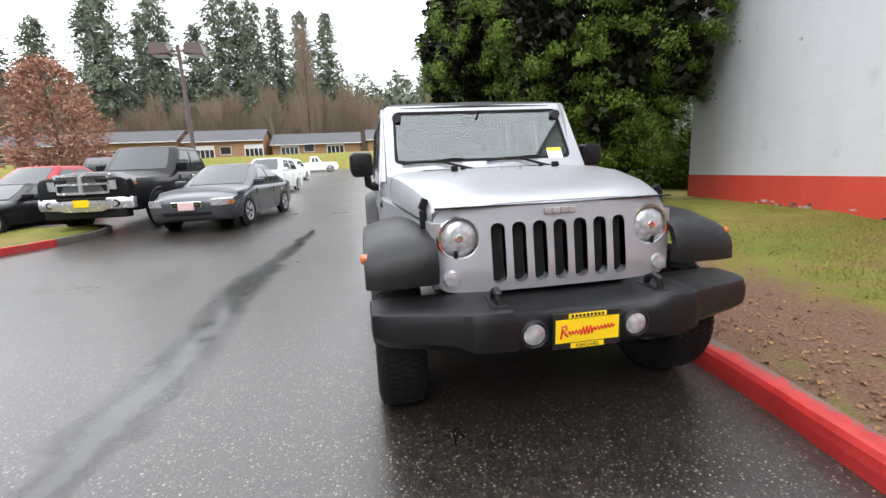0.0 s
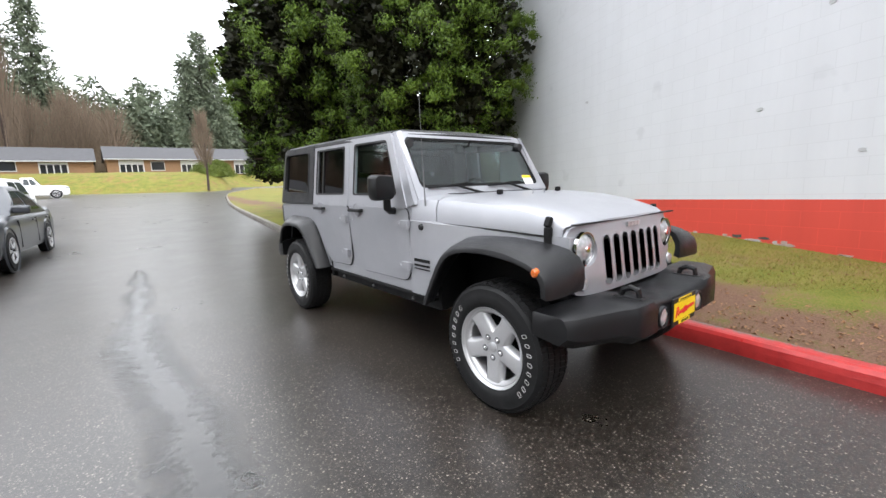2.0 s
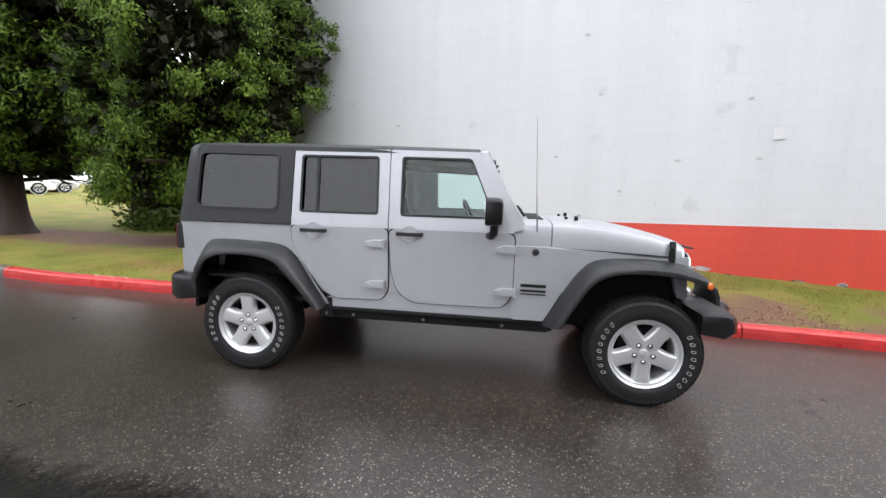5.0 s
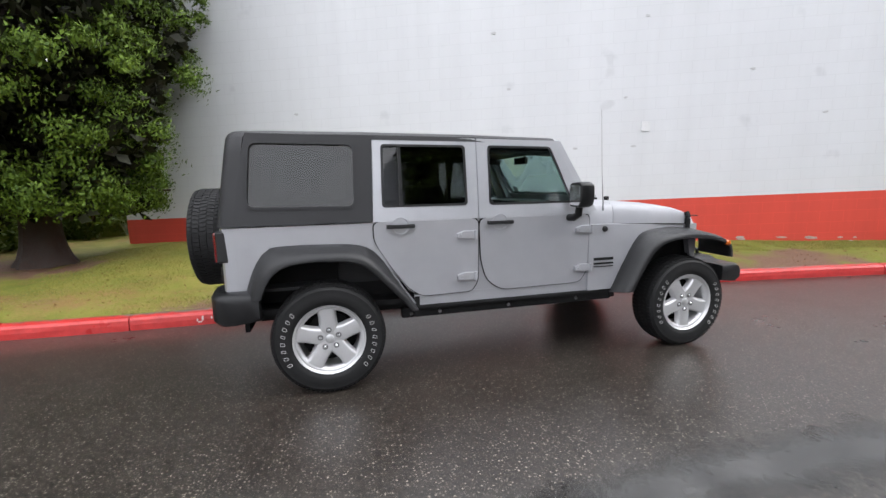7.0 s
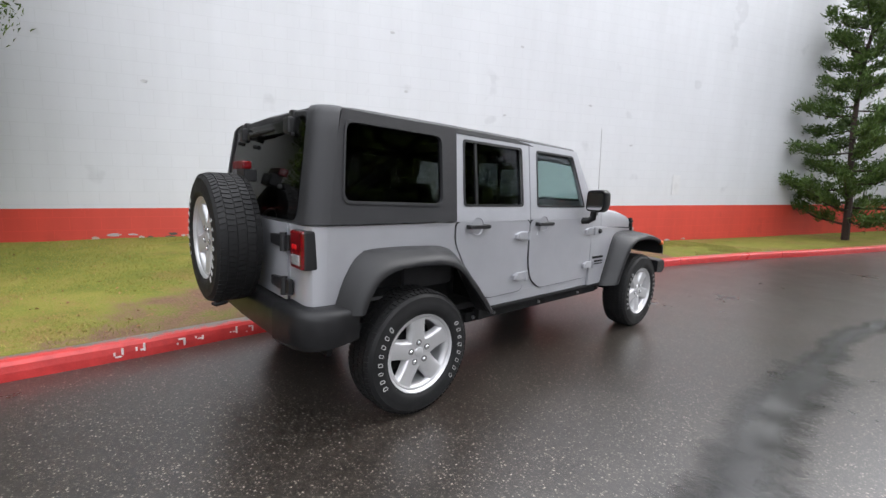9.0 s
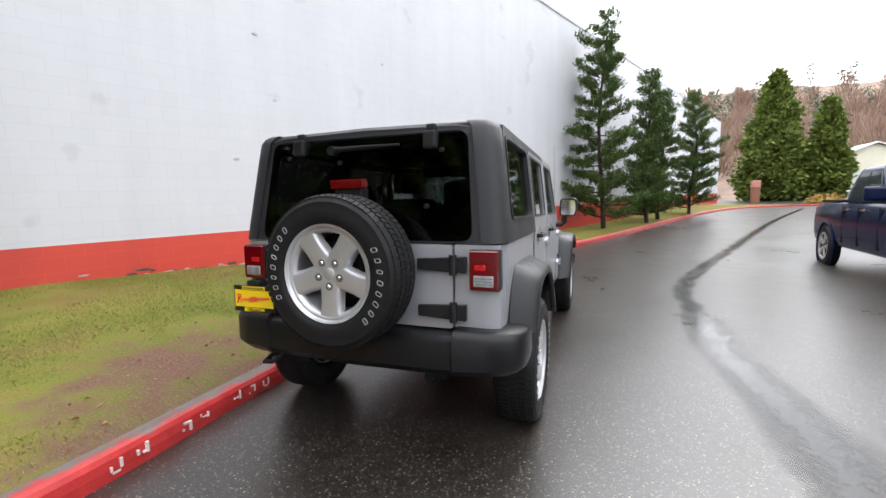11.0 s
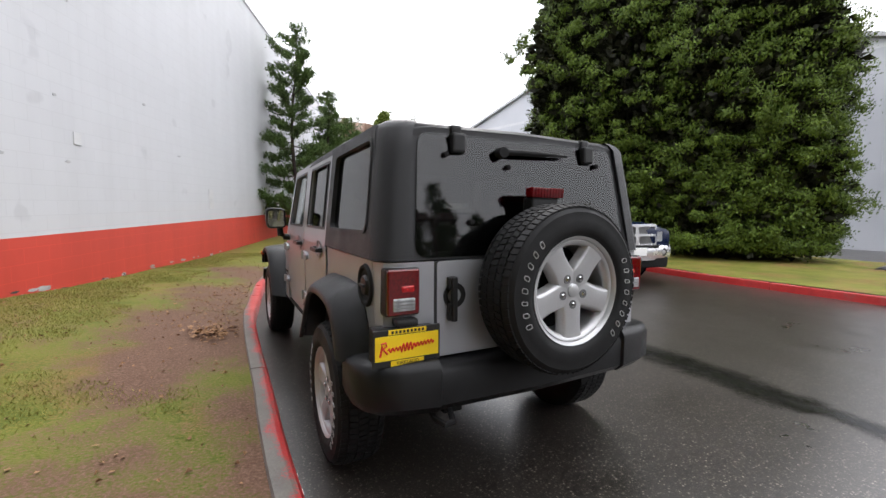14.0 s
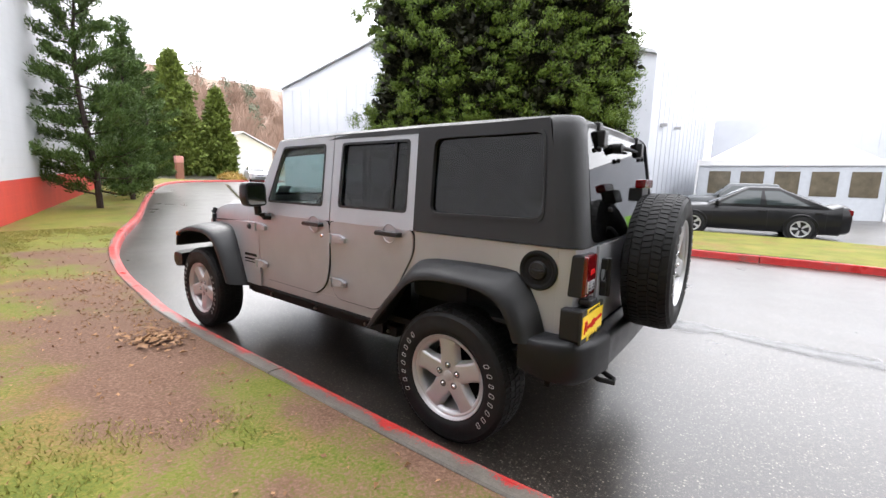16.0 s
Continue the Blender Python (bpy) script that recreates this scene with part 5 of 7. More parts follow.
    part("gearbox", box(-0.3, 0.3, -0.9, 0.6, 0.36, 0.5, 0.05), UNDER, car)
    part("fuel_tank", box(0.05, 0.55, 0.2, 1.1, 0.40, 0.55, 0.04), UNDER, car)
    part("engine_block", box(-0.45, 0.45, -1.75, -0.7, 0.55, 1.02), UNDER, car)
    part("bulkhead", box(-0.74, 0.74, -0.62, -0.56, 0.6, 1.2), UNDER, car)

    # windscreen
    def screen(u, v, w):
        s = (v - 1.2) / 0.55
        return (u * (1 - 0.05 * s), -0.655 + 0.335 * s + w, v)
    outer = bent([(-0.755, 1.205), (0.755, 1.205), (0.755, 1.755), (-0.755, 1.755)], 0.05)
    hole = bent([(-0.695, 1.315), (0.695, 1.315), (0.695, 1.71), (-0.695, 1.71)], 0.05)
    frame_ob = part("windscreen_frame", panel(outer, [hole], 0.05, screen), SILVER, car)
    for sx in (-1, 1):
        part("pillar_side", loft([[(sx * 0.70, -0.63, 1.2), (sx * 0.795, -0.635, 1.2), (sx * 0.803, -0.53, 1.18), (sx * 0.70, -0.53, 1.2)],
                                  [(sx * 0.69, -0.35, 1.755), (sx * 0.722, -0.34, 1.74), (sx * 0.722, -0.27, 1.745), (sx * 0.69, -0.27, 1.755)]]), SILVER, car)
    ws = part("windscreen", panel(rim_of(hole, -0.01), [], 0.006, lambda u, v, w: screen(u, v, w + 0.012)), GLASS_SHIELD, car, "wet windscreen glass")
    ws.visible_shadow = False
    part("frit", panel(rim_of(hole, -0.004), [rim_of(hole, 0.022)], 0.003, lambda u, v, w: screen(u, v, w + 0.008)), UNDER, frame_ob)
    rings = []
    for y, w, ze, zt in ((-0.545, 0.79, 1.088, 1.262), (-0.7, 0.768, 1.083, 1.266), (-0.822, 0.747, 1.078, 1.263)):
        ring = [(w * f, y, ze + (zt - ze) * h) for f, h in ((1.0, 0.0), (0.997, 0.55), (0.97, 0.82), (0.9, 0.93), (0.72, 0.965), (0.66, 0.99), (0.4, 1.0), (0.0, 1.01))]
        rings.append(ring + [(-x, yy, z) for x, yy, z in reversed(ring[:-1])])
    part("cowl", loft(rings), SILVER, car, smooth=True)
    part("cowl_vent", box(-0.5, 0.5, -0.78, -0.66, 1.262, 1.268, 0.002), UNDER, car)
    for x0, x1 in ((-0.62, -0.12), (0.02, 0.48)):
        a, b, c = screen(x0 - 0.02, 1.315, -0.02), screen(x1 - 0.12, 1.34, -0.025), screen(x1 + 0.02, 1.255, -0.03)
        part("wiper", joined(tube([a, b, tuple(screen(x1 - 0.06, 1.332, -0.022))], 0.009, 6), tube([screen((x0 + x1) / 2 - 0.03, 1.335, -0.03), c], [0.008, 0.012], 6)), UNDER, car, "black windscreen wiper")
    part("price_sticker", panel(rounded(0.51, 0.63, 1.315, 1.395, 0.008, 2), [], 0.002, lambda u, v, w: screen(u, v, w + 0.005)), WHITE, frame_ob, "white window sticker with a yellow band")
    part("sticker_band", panel(rounded(0.512, 0.628, 1.372, 1.394, 0.004, 2), [], 0.002, lambda u, v, w: screen(u, v, w + 0.002)), YELLOW, frame_ob)
    part("antenna", tube([(-0.76, -0.72, 1.19), (-0.755, -0.7, 1.5), (-0.75, -0.68, 1.98)], [0.006, 0.002, 0.0014], 6), PIT, car)
    for x in (-0.34, 0.34):
        part("bonnet_bumper", box(x - 0.022, x + 0.022, -1.06, -1.03, 1.255, 1.29, 0.008), UNDER, car)
    part("bonnet_loop", tube([(-0.07, -1.12, 1.25), (-0.065, -1.12, 1.285), (0.065, -1.12, 1.285), (0.07, -1.12, 1.25)], 0.007, 6), SILVER, car)
    for x in (-0.27, 0.27):
        part("washer_jet", box(x - 0.014, x + 0.014, -0.99, -0.965, 1.26, 1.28, 0.006), UNDER, car)

    # cabin
    part("dashboard", joined(box(-0.70, 0.70, -0.62, -0.30, 0.95, 1.262, 0.05), box(-0.14, 0.14, -0.4, 0.1, 0.65, 0.95, 0.04)), SEAT, car)
    wheel_bm = moved(lathe([(0.185 + 0.015 * math.cos(a), 0.015 * math.sin(a)) for a in (2 * math.pi * k / 8 for k in range(8))], 28, "y", wrap=True), Matrix.Translation((0.37, -0.14, 1.205)) @ Matrix.Rotation(radians(-22), 4, "X"))
    hub = moved(box(-0.17, 0.17, -0.015, 0.015, -0.03, 0.03, 0.01), Matrix.Translation((0.37, -0.14, 1.205)) @ Matrix.Rotation(radians(-22), 4, "X"))
    part("steering_wheel", joined(wheel_bm, hub, tube([(0.37, -0.14, 1.205), (0.37, -0.36, 1.12)], 0.03)), SEAT, car, smooth=True)
    for sx in (-1, 1):
        seat = part("front_seat", joined(box(sx * 0.37 - 0.24, sx * 0.37 + 0.24, 0.0, 0.5, 0.68, 0.86, 0.06), moved(box(-0.24, 0.24, -0.07, 0.07, 0.0, 0.62, 0.06), Matrix.Translation((sx * 0.37, 0.5, 0.82)) @ Matrix.Rotation(radians(-14), 4, "X"))), SEAT, car, smooth=True)
        part("headrest", moved(box(-0.13, 0.13, -0.05, 0.05, 0.0, 0.18, 0.045), Matrix.Translation((sx * 0.37, 0.67, 1.47))), SEAT, seat, smooth=True)
        part("headrest", moved(box(-0.13, 0.13, -0.05, 0.05, 0.0, 0.16, 0.045), Matrix.Translation((sx * 0.4, 1.5, 1.36))), SEAT, seat, smooth=True)
        part("roll_bar", tube([(sx * 0.64, -0.4, 1.66), (sx * 0.62, 0.5, 1.7), (sx * 0.62, 1.3, 1.7), (sx * 0.64, 1.9, 1.25), (sx * 0.64, 1.95, 0.8)], 0.035, 8), SEAT, car, smooth=True)
    part("rear_bench", joined(box(-0.6, 0.6, 0.95, 1.4, 0.7, 0.88, 0.06), moved(box(-0.6, 0.6, -0.07, 0.07, 0, 0.52, 0.06), Matrix.Translation((0, 1.42, 0.86)) @ Matrix.Rotation(radians(-10), 4, "X"))), SEAT, car, smooth=True)
    part("inside_mirror", joined(box(-0.12, 0.12, -0.36, -0.325, 1.6, 1.665, 0.012), tube([(0, -0.40, 1.70), (0, -0.345, 1.64)], 0.01)), UNDER, car)
    part("cargo_floor", box(-0.74, 0.74, 1.4, 2.05, 0.72, 0.74), SEAT, car)
    part("headlining", box(-0.68, 0.68, -0.26, 1.95, 1.735, 1.742), SEAT, car)
    for x in (0.54,):
        part("roll_hoop", tube([(-0.62, x, 0.8), (-0.62, x, 1.68), (0.62, x, 1.68), (0.62, x, 0.8)], 0.035, 8), SEAT, car)


build_car()


# ---- trees and shrubs ----
rng = np.random.default_rng(7)


def spray(centres, outs, per, spread, size, slim=0.42):
    """Small folded leaves round clump centres; outs: the way each clump grows."""
    n = len(centres) * per
    c = np.repeat(centres, per, 0) + rng.normal(0, 1, (n, 3)) * spread
    d = np.repeat(outs, per, 0) * 0.9 + rng.normal(0, 0.55, (n, 3))
    d /= np.linalg.norm(d, axis=1, keepdims=True)
    w = np.cross(d, rng.normal(0, 1, (n, 3)))
    w /= np.linalg.norm(w, axis=1, keepdims=True)
    s = size * rng.uniform(0.6, 1.3, (n, 1))
    fold = np.cross(d, w) * s * 0.12
    verts = np.stack([c, c + d * s * 0.5 + w * s * slim * 0.5 + fold, c + d * s, c + d * s * 0.5 - w * s * slim * 0.5 + fold], 1).reshape(-1, 3)
    faces = np.arange(n * 4).reshape(-1, 4)
    return verts, faces


def crown_points(n, height, radius, clear, lean, shape, low=1.5):
    """Places over the skin of a lumpy crown and their outward directions."""
    t = rng.uniform(0, 1, n) ** low
    a = rng.uniform(0, 2 * np.pi, n)
    prof = np.array([shape(v) for v in t])
    lump = 1 + 0.16 * np.sin(a * 3 + t * 17) + 0.12 * np.sin(a * 5 - t * 29 + 1) + 0.07 * np.sin(a * 9 + t * 61)
    z0 = clear + (height - clear) * t
    puff = np.array([noise.noise((math.cos(b) * radius * 1.0, math.sin(b) * radius * 1.0, zz * 1.0)) + 0.5 * noise.noise((math.cos(b) * radius * 2.3, math.sin(b) * radius * 2.3, zz * 2.6 + 9)) for b, zz in zip(a, z0)])
    r = radius * prof * lump * (0.9 + 0.22 * puff) * rng.uniform(0.74, 1.0, n)
    z = clear + (height - clear) * t
    p = np.stack([r * np.cos(a) + lean * t, r * np.sin(a), z], 1)
    o = np.stack([np.cos(a), np.sin(a), 0.35 + 0 * a], 1)
    return p, o / np.linalg.norm(o, axis=1, keepdims=True)


def puff_leaves(p, o, per, radius, size, slim=0.42):
    """Leaves over rounded boughs that stand out from a crown's skin: crowded towards their upper and outer side, thin below."""
    n = len(p) * per
    c, out = np.repeat(p, per, 0), np.repeat(o, per, 0)
    grow = out + np.array([0, 0, 0.55])
    grow /= np.linalg.norm(grow, axis=1, keepdims=True)
    u = rng.normal(0, 1, (n, 3)) + grow * 0.75
    u /= np.linalg.norm(u, axis=1, keepdims=True)
    back = (u * grow).sum(1, keepdims=True)
    u = np.where(back < -0.3, u - 1.6 * back * grow, u)
    reach = np.repeat(radius * rng.uniform(0.5, 1.15, (len(p), 1)), per, 0)
    shell = rng.uniform(0.0, 1.0, (n, 1)) ** 0.45
    lobes = 1 + 0.28 * np.sin(u[:, 0:1] * 7 + c[:, 2:3] * 9) * np.sin(u[:, 1:2] * 7 + c[:, 0:1] * 9) + 0.16 * np.sin(u[:, 2:3] * 13 + c[:, 1:2] * 17)
    c = c + u * reach * lobes * shell * np.array([1, 1, 0.8])
    nrm = u + rng.normal(0, 0.3, (n, 3))
    nrm /= np.linalg.norm(nrm, axis=1, keepdims=True)
    d = rng.normal(0, 0.5, (n, 3)) + out * 0.5 + np.array([0, 0, 0.5])
    d -= (d * nrm).sum(1, keepdims=True) * nrm * 0.75
    d /= np.linalg.norm(d, axis=1, keepdims=True)
    w = np.cross(d, nrm)
    w /= np.linalg.norm(w, axis=1, keepdims=True)
    s = size * rng.uniform(0.6, 1.35, (n, 1))
    fold = np.cross(d, w) * s * 0.14
    verts = np.stack([c, c + d * s * 0.5 + w * s * slim * 0.5 + fold, c + d * s, c + d * s * 0.5 - w * s * slim * 0.5 + fold], 1).reshape(-1, 3)
    return verts, np.arange(n * 4).reshape(-1, 4)


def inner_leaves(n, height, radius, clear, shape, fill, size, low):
    """Sprays that fill a crown's inside; INNER_LEAF paints the shade in there."""
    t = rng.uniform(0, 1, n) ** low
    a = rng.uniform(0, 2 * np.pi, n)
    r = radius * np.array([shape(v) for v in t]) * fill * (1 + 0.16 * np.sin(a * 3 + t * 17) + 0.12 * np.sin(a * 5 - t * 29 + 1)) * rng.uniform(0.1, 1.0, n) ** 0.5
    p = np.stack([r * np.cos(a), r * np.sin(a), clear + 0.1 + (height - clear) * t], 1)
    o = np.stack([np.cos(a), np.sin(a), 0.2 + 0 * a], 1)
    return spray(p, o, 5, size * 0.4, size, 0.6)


def dense_conifer(name, at, height, radius, clear, label, leaf, clumps=1100, per=34, spread=0.13, size=0.17, trunk=0.3, shape=None, fill=0.7, group="", low=1.5, inner=6000, shade=None):
    shape = shape or (lambda t: (min(1.0, 0.55 + 2.6 * t) if t < 0.2 else 1.0) * max(0.0, 1 - max(0, t - 0.25) / 0.75) ** 0.75 + 0.02)
    tree = thing(name, pose(*at), label, "tree", group)
    zs = [0, 0.3, clear + 1, height * 0.6]
    stem = []
    for i in range(26):
        z = -0.15 + (zs[-1] + 0.15) * (i / 25) ** 1.6
        girth = trunk * (1 - 0.7 * i / 25) * (1 + 0.55 * math.exp(-max(z, 0) * 4.5))
        stem.append([(girth * (1 + 0.22 * noise.noise((math.cos(b) * 2.2, math.sin(b) * 2.2, z * 0.5 + at[1]))) * math.cos(b), girth * (1 + 0.22 * noise.noise((math.cos(b) * 2.2 + 7, math.sin(b) * 2.2, z * 0.5))) * math.sin(b), z) for b in (2 * math.pi * k / 24 for k in range(24))])
    part("trunk", loft(stem), BARK, tree, smooth=True)
    for k in range(9):
        a = 2.4 * k
        z = clear * 0.75 + 0.22 * k
        part("limb", tube([(0, 0, z), (math.cos(a) * radius * 0.4, math.sin(a) * radius * 0.4, z + 0.1), (math.cos(a) * radius * 0.75, math.sin(a) * radius * 0.75, z + 0.05)], [0.06, 0.045, 0.02], 6), BARK, tree)
    p, o = crown_points(clumps, height, radius, clear, 0.0, shape, low)
    v, f = puff_leaves(p, o, per, spread, size)
    data_part("crown", v, f, leaf, tree)
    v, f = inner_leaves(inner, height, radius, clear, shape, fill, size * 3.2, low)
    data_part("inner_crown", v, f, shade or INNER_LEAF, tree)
    return tree


corner_label = "tall dense green conifer with a reddish trunk beside the white building"
for (x, y), h, r, clear in (((4.6, 6.05), 14.5, 2.55, 0.95), ((3.95, 10.3), 15.5, 2.3, 1.55), ((3.8, 13.9), 15.0, 2.15, 1.5)):
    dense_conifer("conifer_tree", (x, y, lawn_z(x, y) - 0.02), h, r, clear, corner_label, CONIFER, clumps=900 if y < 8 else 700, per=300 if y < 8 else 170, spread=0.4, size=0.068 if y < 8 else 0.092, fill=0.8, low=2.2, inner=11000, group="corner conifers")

hedge_label = "huge dense clipped cypress standing on the grass island"
hedge_shape = lambda t: min(1.0, 0.8 + 1.6 * t) * max(0.0, 1 - max(0, t - 0.55) / 0.45) ** 0.6 + 0.03
for x, y, h, r in ((-10.75, -8.4, 12.5, 2.1), (-11.6, -6.4, 13.5, 2.2), (-12.6, -4.2, 13.0, 2.2), (-13.2, -2.9, 10.5, 1.7)):
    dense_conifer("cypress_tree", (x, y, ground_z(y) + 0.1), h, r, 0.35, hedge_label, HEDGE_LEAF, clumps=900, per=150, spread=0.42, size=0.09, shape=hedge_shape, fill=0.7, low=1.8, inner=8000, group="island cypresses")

topiary_shape = lambda t: (min(1.0, 0.88 + 0.9 * t) if t < 0.36 else 0.95 * max(0.0, 1 - (t - 0.36) / 0.64) ** 0.8) * (0.9 if 0.34 < t < 0.38 else 1.0) + 0.01
for x, y, h, r in ((-18.7, -52.0, 13.3, 3.1), (-21.4, -60.0, 14.5, 2.2), (-23.0, -51.0, 9.8, 1.8)):
    dense_conifer("topiary_tree", (x, y, ground_z(y) + 0.1), h, r, 0.2, "tall cone-shaped clipped evergreen by the drive's end", TOPIARY, clumps=1200, per=62, spread=0.26, size=0.14, trunk=0.15, shape=topiary_shape, fill=0.9, inner=5000, shade=TOPIARY, group="topiary cones")


def wall_pine(at, height, reach, seed, label):
    """A thin young pine with upswept limbs and gaps of sky."""
    r = random.Random(seed)
    tree = thing("pine_tree", pose(*at), label, "tree", "pines along the wall")
    bend = [(0.12 * math.sin(k * 0.8 + seed), 0.1 * math.cos(k * 1.1 + seed), height * k / 8) for k in range(9)]
    part("trunk", tube(bend, [0.085 * (1 - k / 8.6) + 0.008 for k in range(9)], 8), BARK, tree, smooth=True)
    centres, outs = [], []
    n = 60
    for k in range(n):
        t = 0.05 + 0.93 * k / n
        a = 2.39996 * k + r.uniform(-0.4, 0.4)
        length = reach * (1 - t) ** 0.62 * r.uniform(0.55, 1.15) + 0.12
        if t > 0.45 and k % 5 == 0:
            length *= 1.5
        rise = r.uniform(0.02, 0.55) * length
        base = Vector(bend[min(8, int(t * 8))])
        base.z = height * t
        tip = base + Vector((math.cos(a) * length, math.sin(a) * length, rise))
        mid = base.lerp(tip, 0.5) + Vector((0, 0, -0.12 * length))
        part("limb", tube([base, mid, tip], [0.03 * (1 - t) + 0.008, 0.018 * (1 - t) + 0.006, 0.004], 5), BARK, tree)
        m = max(5, int(length * 16))
        for i in range(m):
            s = 0.22 + 0.8 * i / m
            q = (1 - s) ** 2 * base + 2 * s * (1 - s) * mid + s * s * tip
            centres.append(q + Vector((r.uniform(-0.1, 0.1), r.uniform(-0.1, 0.1), r.uniform(-0.04, 0.12))))
            outs.append((tip - base).normalized() * 0.7 + Vector((0, 0, 0.55)))
    v, f = spray(np.array([tuple(c) for c in centres]), np.array([tuple(o) for o in outs]), 34, 0.07, 0.13, 0.25)
    data_part("needles", v, f, PINE, tree)


for i, (x, y, top, reach) in enumerate(((-1.25, -13.3, 8.3, 1.6), (-3.1, -16.4, 6.9, 0.85), (-3.9, -18.6, 6.5, 1.0), (-6.1, -23.4, 7.4, 1.45))):
    wall_pine((x, y, ground_z(y) + 0.13), top - ground_z(y), reach, 11 + i, "young upswept pine growing at the foot of the white wall")


def build_shrub(at, w, h, leaf, label, name="shrub"):
    shrub = thing(name, pose(*at), label, "shrub")
    n = int(180 * w * h)
    a, t = rng.uniform(0, 2 * np.pi, n), rng.uniform(0.02, 1, n)
    r = w * np.sqrt(1 - (t * 0.95) ** 2) * rng.uniform(0.6, 1.05, n)
    p = np.stack([r * np.cos(a), r * np.sin(a), h * t], 1)
    o = np.stack([np.cos(a), np.sin(a), 0.6 + 0 * a], 1)
    v, f = spray(p, o, 11, 0.12, 0.16)
    data_part("foliage", v, f, leaf, shrub)
    bm = bmesh.new()
    bmesh.ops.create_icosphere(bm, subdivisions=3, radius=1.0)
    for vert in bm.verts:
        k = 0.78 + 0.2 * noise.noise(vert.co * 2.2)
        vert.co = Vector((vert.co.x * w * k, vert.co.y * w * k, max(0.0, vert.co.z) * h * k))
    part("inner_foliage", bm, leaf, shrub)


for x, y, w, h in ((8.3, 9.6, 1.5, 1.35), (10.6, 10.6, 1.7, 1.5), (6.6, 8.6, 1.1, 1.0), (12.8, 11.8, 1.7, 1.4), (9.3, 7.7, 1.3, 1.8), (11.6, 8.5, 1.6, 2.0)):
    build_shrub((x, y, lawn_z(x, y) - 0.03), w, h, HEDGE_LEAF, "low dark evergreen shrub behind the corner of the building")
build_shrub((9.5, 56, 3.0), 2.4, 1.9, TOPIARY, "rounded green bush on the grass bank")


# ---- far side of the lot: bank, houses, woods ----
def build_bank():
    xs = list(np.arange(-70, 40.1, 2.5))
    prof = [(0, 0.0), (1.0, 0.35), (3, 1.15), (6, 2.0), (9, 2.45), (13, 2.6), (40, 2.7), (120, 2.9)]
    verts, faces = [], []
    for x in xs:
        y0 = float(np.interp(x, (-70, -9, -0.5, 7.3, 9.6, 13, 40), (58, 55.5, 49.5, 46.5, 48.5, 62, 80)))
        for d, h in prof:
            verts.append((x, y0 + d, ground_z(y0) - 0.05 + h + 0.15 * noise.noise((x * 0.3, d * 0.3, 0)) * min(1, d)))
    n = len(prof)
    for i in range(len(xs) - 1):
        for j in range(n - 1):
            faces.append((i * n + j, (i + 1) * n + j, (i + 1) * n + j + 1, i * n + j + 1))
    ob = data_part("grass_bank", verts, faces, LAWN, None, True)
    layer = ob.data.uv_layers.new(name="worn")
    for loop in ob.data.loops:
        layer.data[loop.index].uv = (-0.14, 0)
    tagged(ob, "green grass bank rising behind the lot", "bank", kind="structure")


build_bank()
BRICK = plain("tan_brick", (0.24, 0.135, 0.07), 0.8, vary=0.25, scale=3, fine=30)
ROOF = plain("grey_shingle", (0.085, 0.085, 0.09), 0.95, spec=0.2, vary=0.25, scale=2, fine=14)
FASCIA = plain("white_fascia", (0.5, 0.5, 0.49), 0.6)
DARK_PANE = plain("dark_pane", (0.02, 0.022, 0.025), 0.1)


def build_house(x0, x1, y, ridge, label):
    base, eave = 3.75, ridge - 1.9
    house = thing("house", pose((x0 + x1) / 2, y, base), label, "house", "row of low houses")
    w = (x1 - x0) / 2
    e, rz = eave - base, ridge - base
    part("wall", joined(box(-w + 0.3, w - 0.3, 0, 7, 0, e)), BRICK, house)
    for s in (-1, 1):
        part("gable", prism([(0, e), (7, e), (3.5, rz - 0.15)], s * (w - 0.32) - 0.02, s * (w - 0.32) + 0.02, "x"), BRICK, house)
    part("roof", joined(prism([(-0.7, e - 0.05), (3.5, rz), (3.5, rz - 0.2), (-0.7, e - 0.22)], -w, w, "x"), prism([(7.7, e - 0.05), (3.5, rz), (3.5, rz - 0.2), (7.7, e - 0.22)], -w, w, "x")), ROOF, house)
    part("fascia", box(-w, w, -0.76, -0.7, e - 0.2, e - 0.08), FASCIA, house)
    k, x = 0, -w + 1.6
    while x + 2.6 < w:
        if k % 2 == 0:
            gar = part("garage_front", box(x, x + 2.9, -0.12, 0.02, 0.15, min(2.2, e - 0.25)), FASCIA, house)
            for i in range(4):
                part("pane", box(x + 0.15 + 0.68 * i, x + 0.7 + 0.68 * i, -0.15, -0.11, 0.2, 1.55), DARK_PANE, gar)
        else:
            win = part("window", box(x, x + 1.7, -0.08, 0.02, 0.7, 2.0), FASCIA, house)
            part("pane", box(x + 0.08, x + 1.62, -0.11, -0.07, 0.8, 1.92), DARK_PANE, win)
        x += 3.7
        k += 1


for x0, x1, y, ridge in ((-62, -46, 73, 8.8), (-45, -30, 72, 8.9), (-29, -16.8, 71, 8.6), (-16.2, -1.4, 72, 7.75), (-0.6, 18.5, 71.5, 8.05), (21, 36, 78, 8.2)):
    build_house(x0, x1, y, ridge, "low tan-brick house with a grey shingle roof and white fascia")


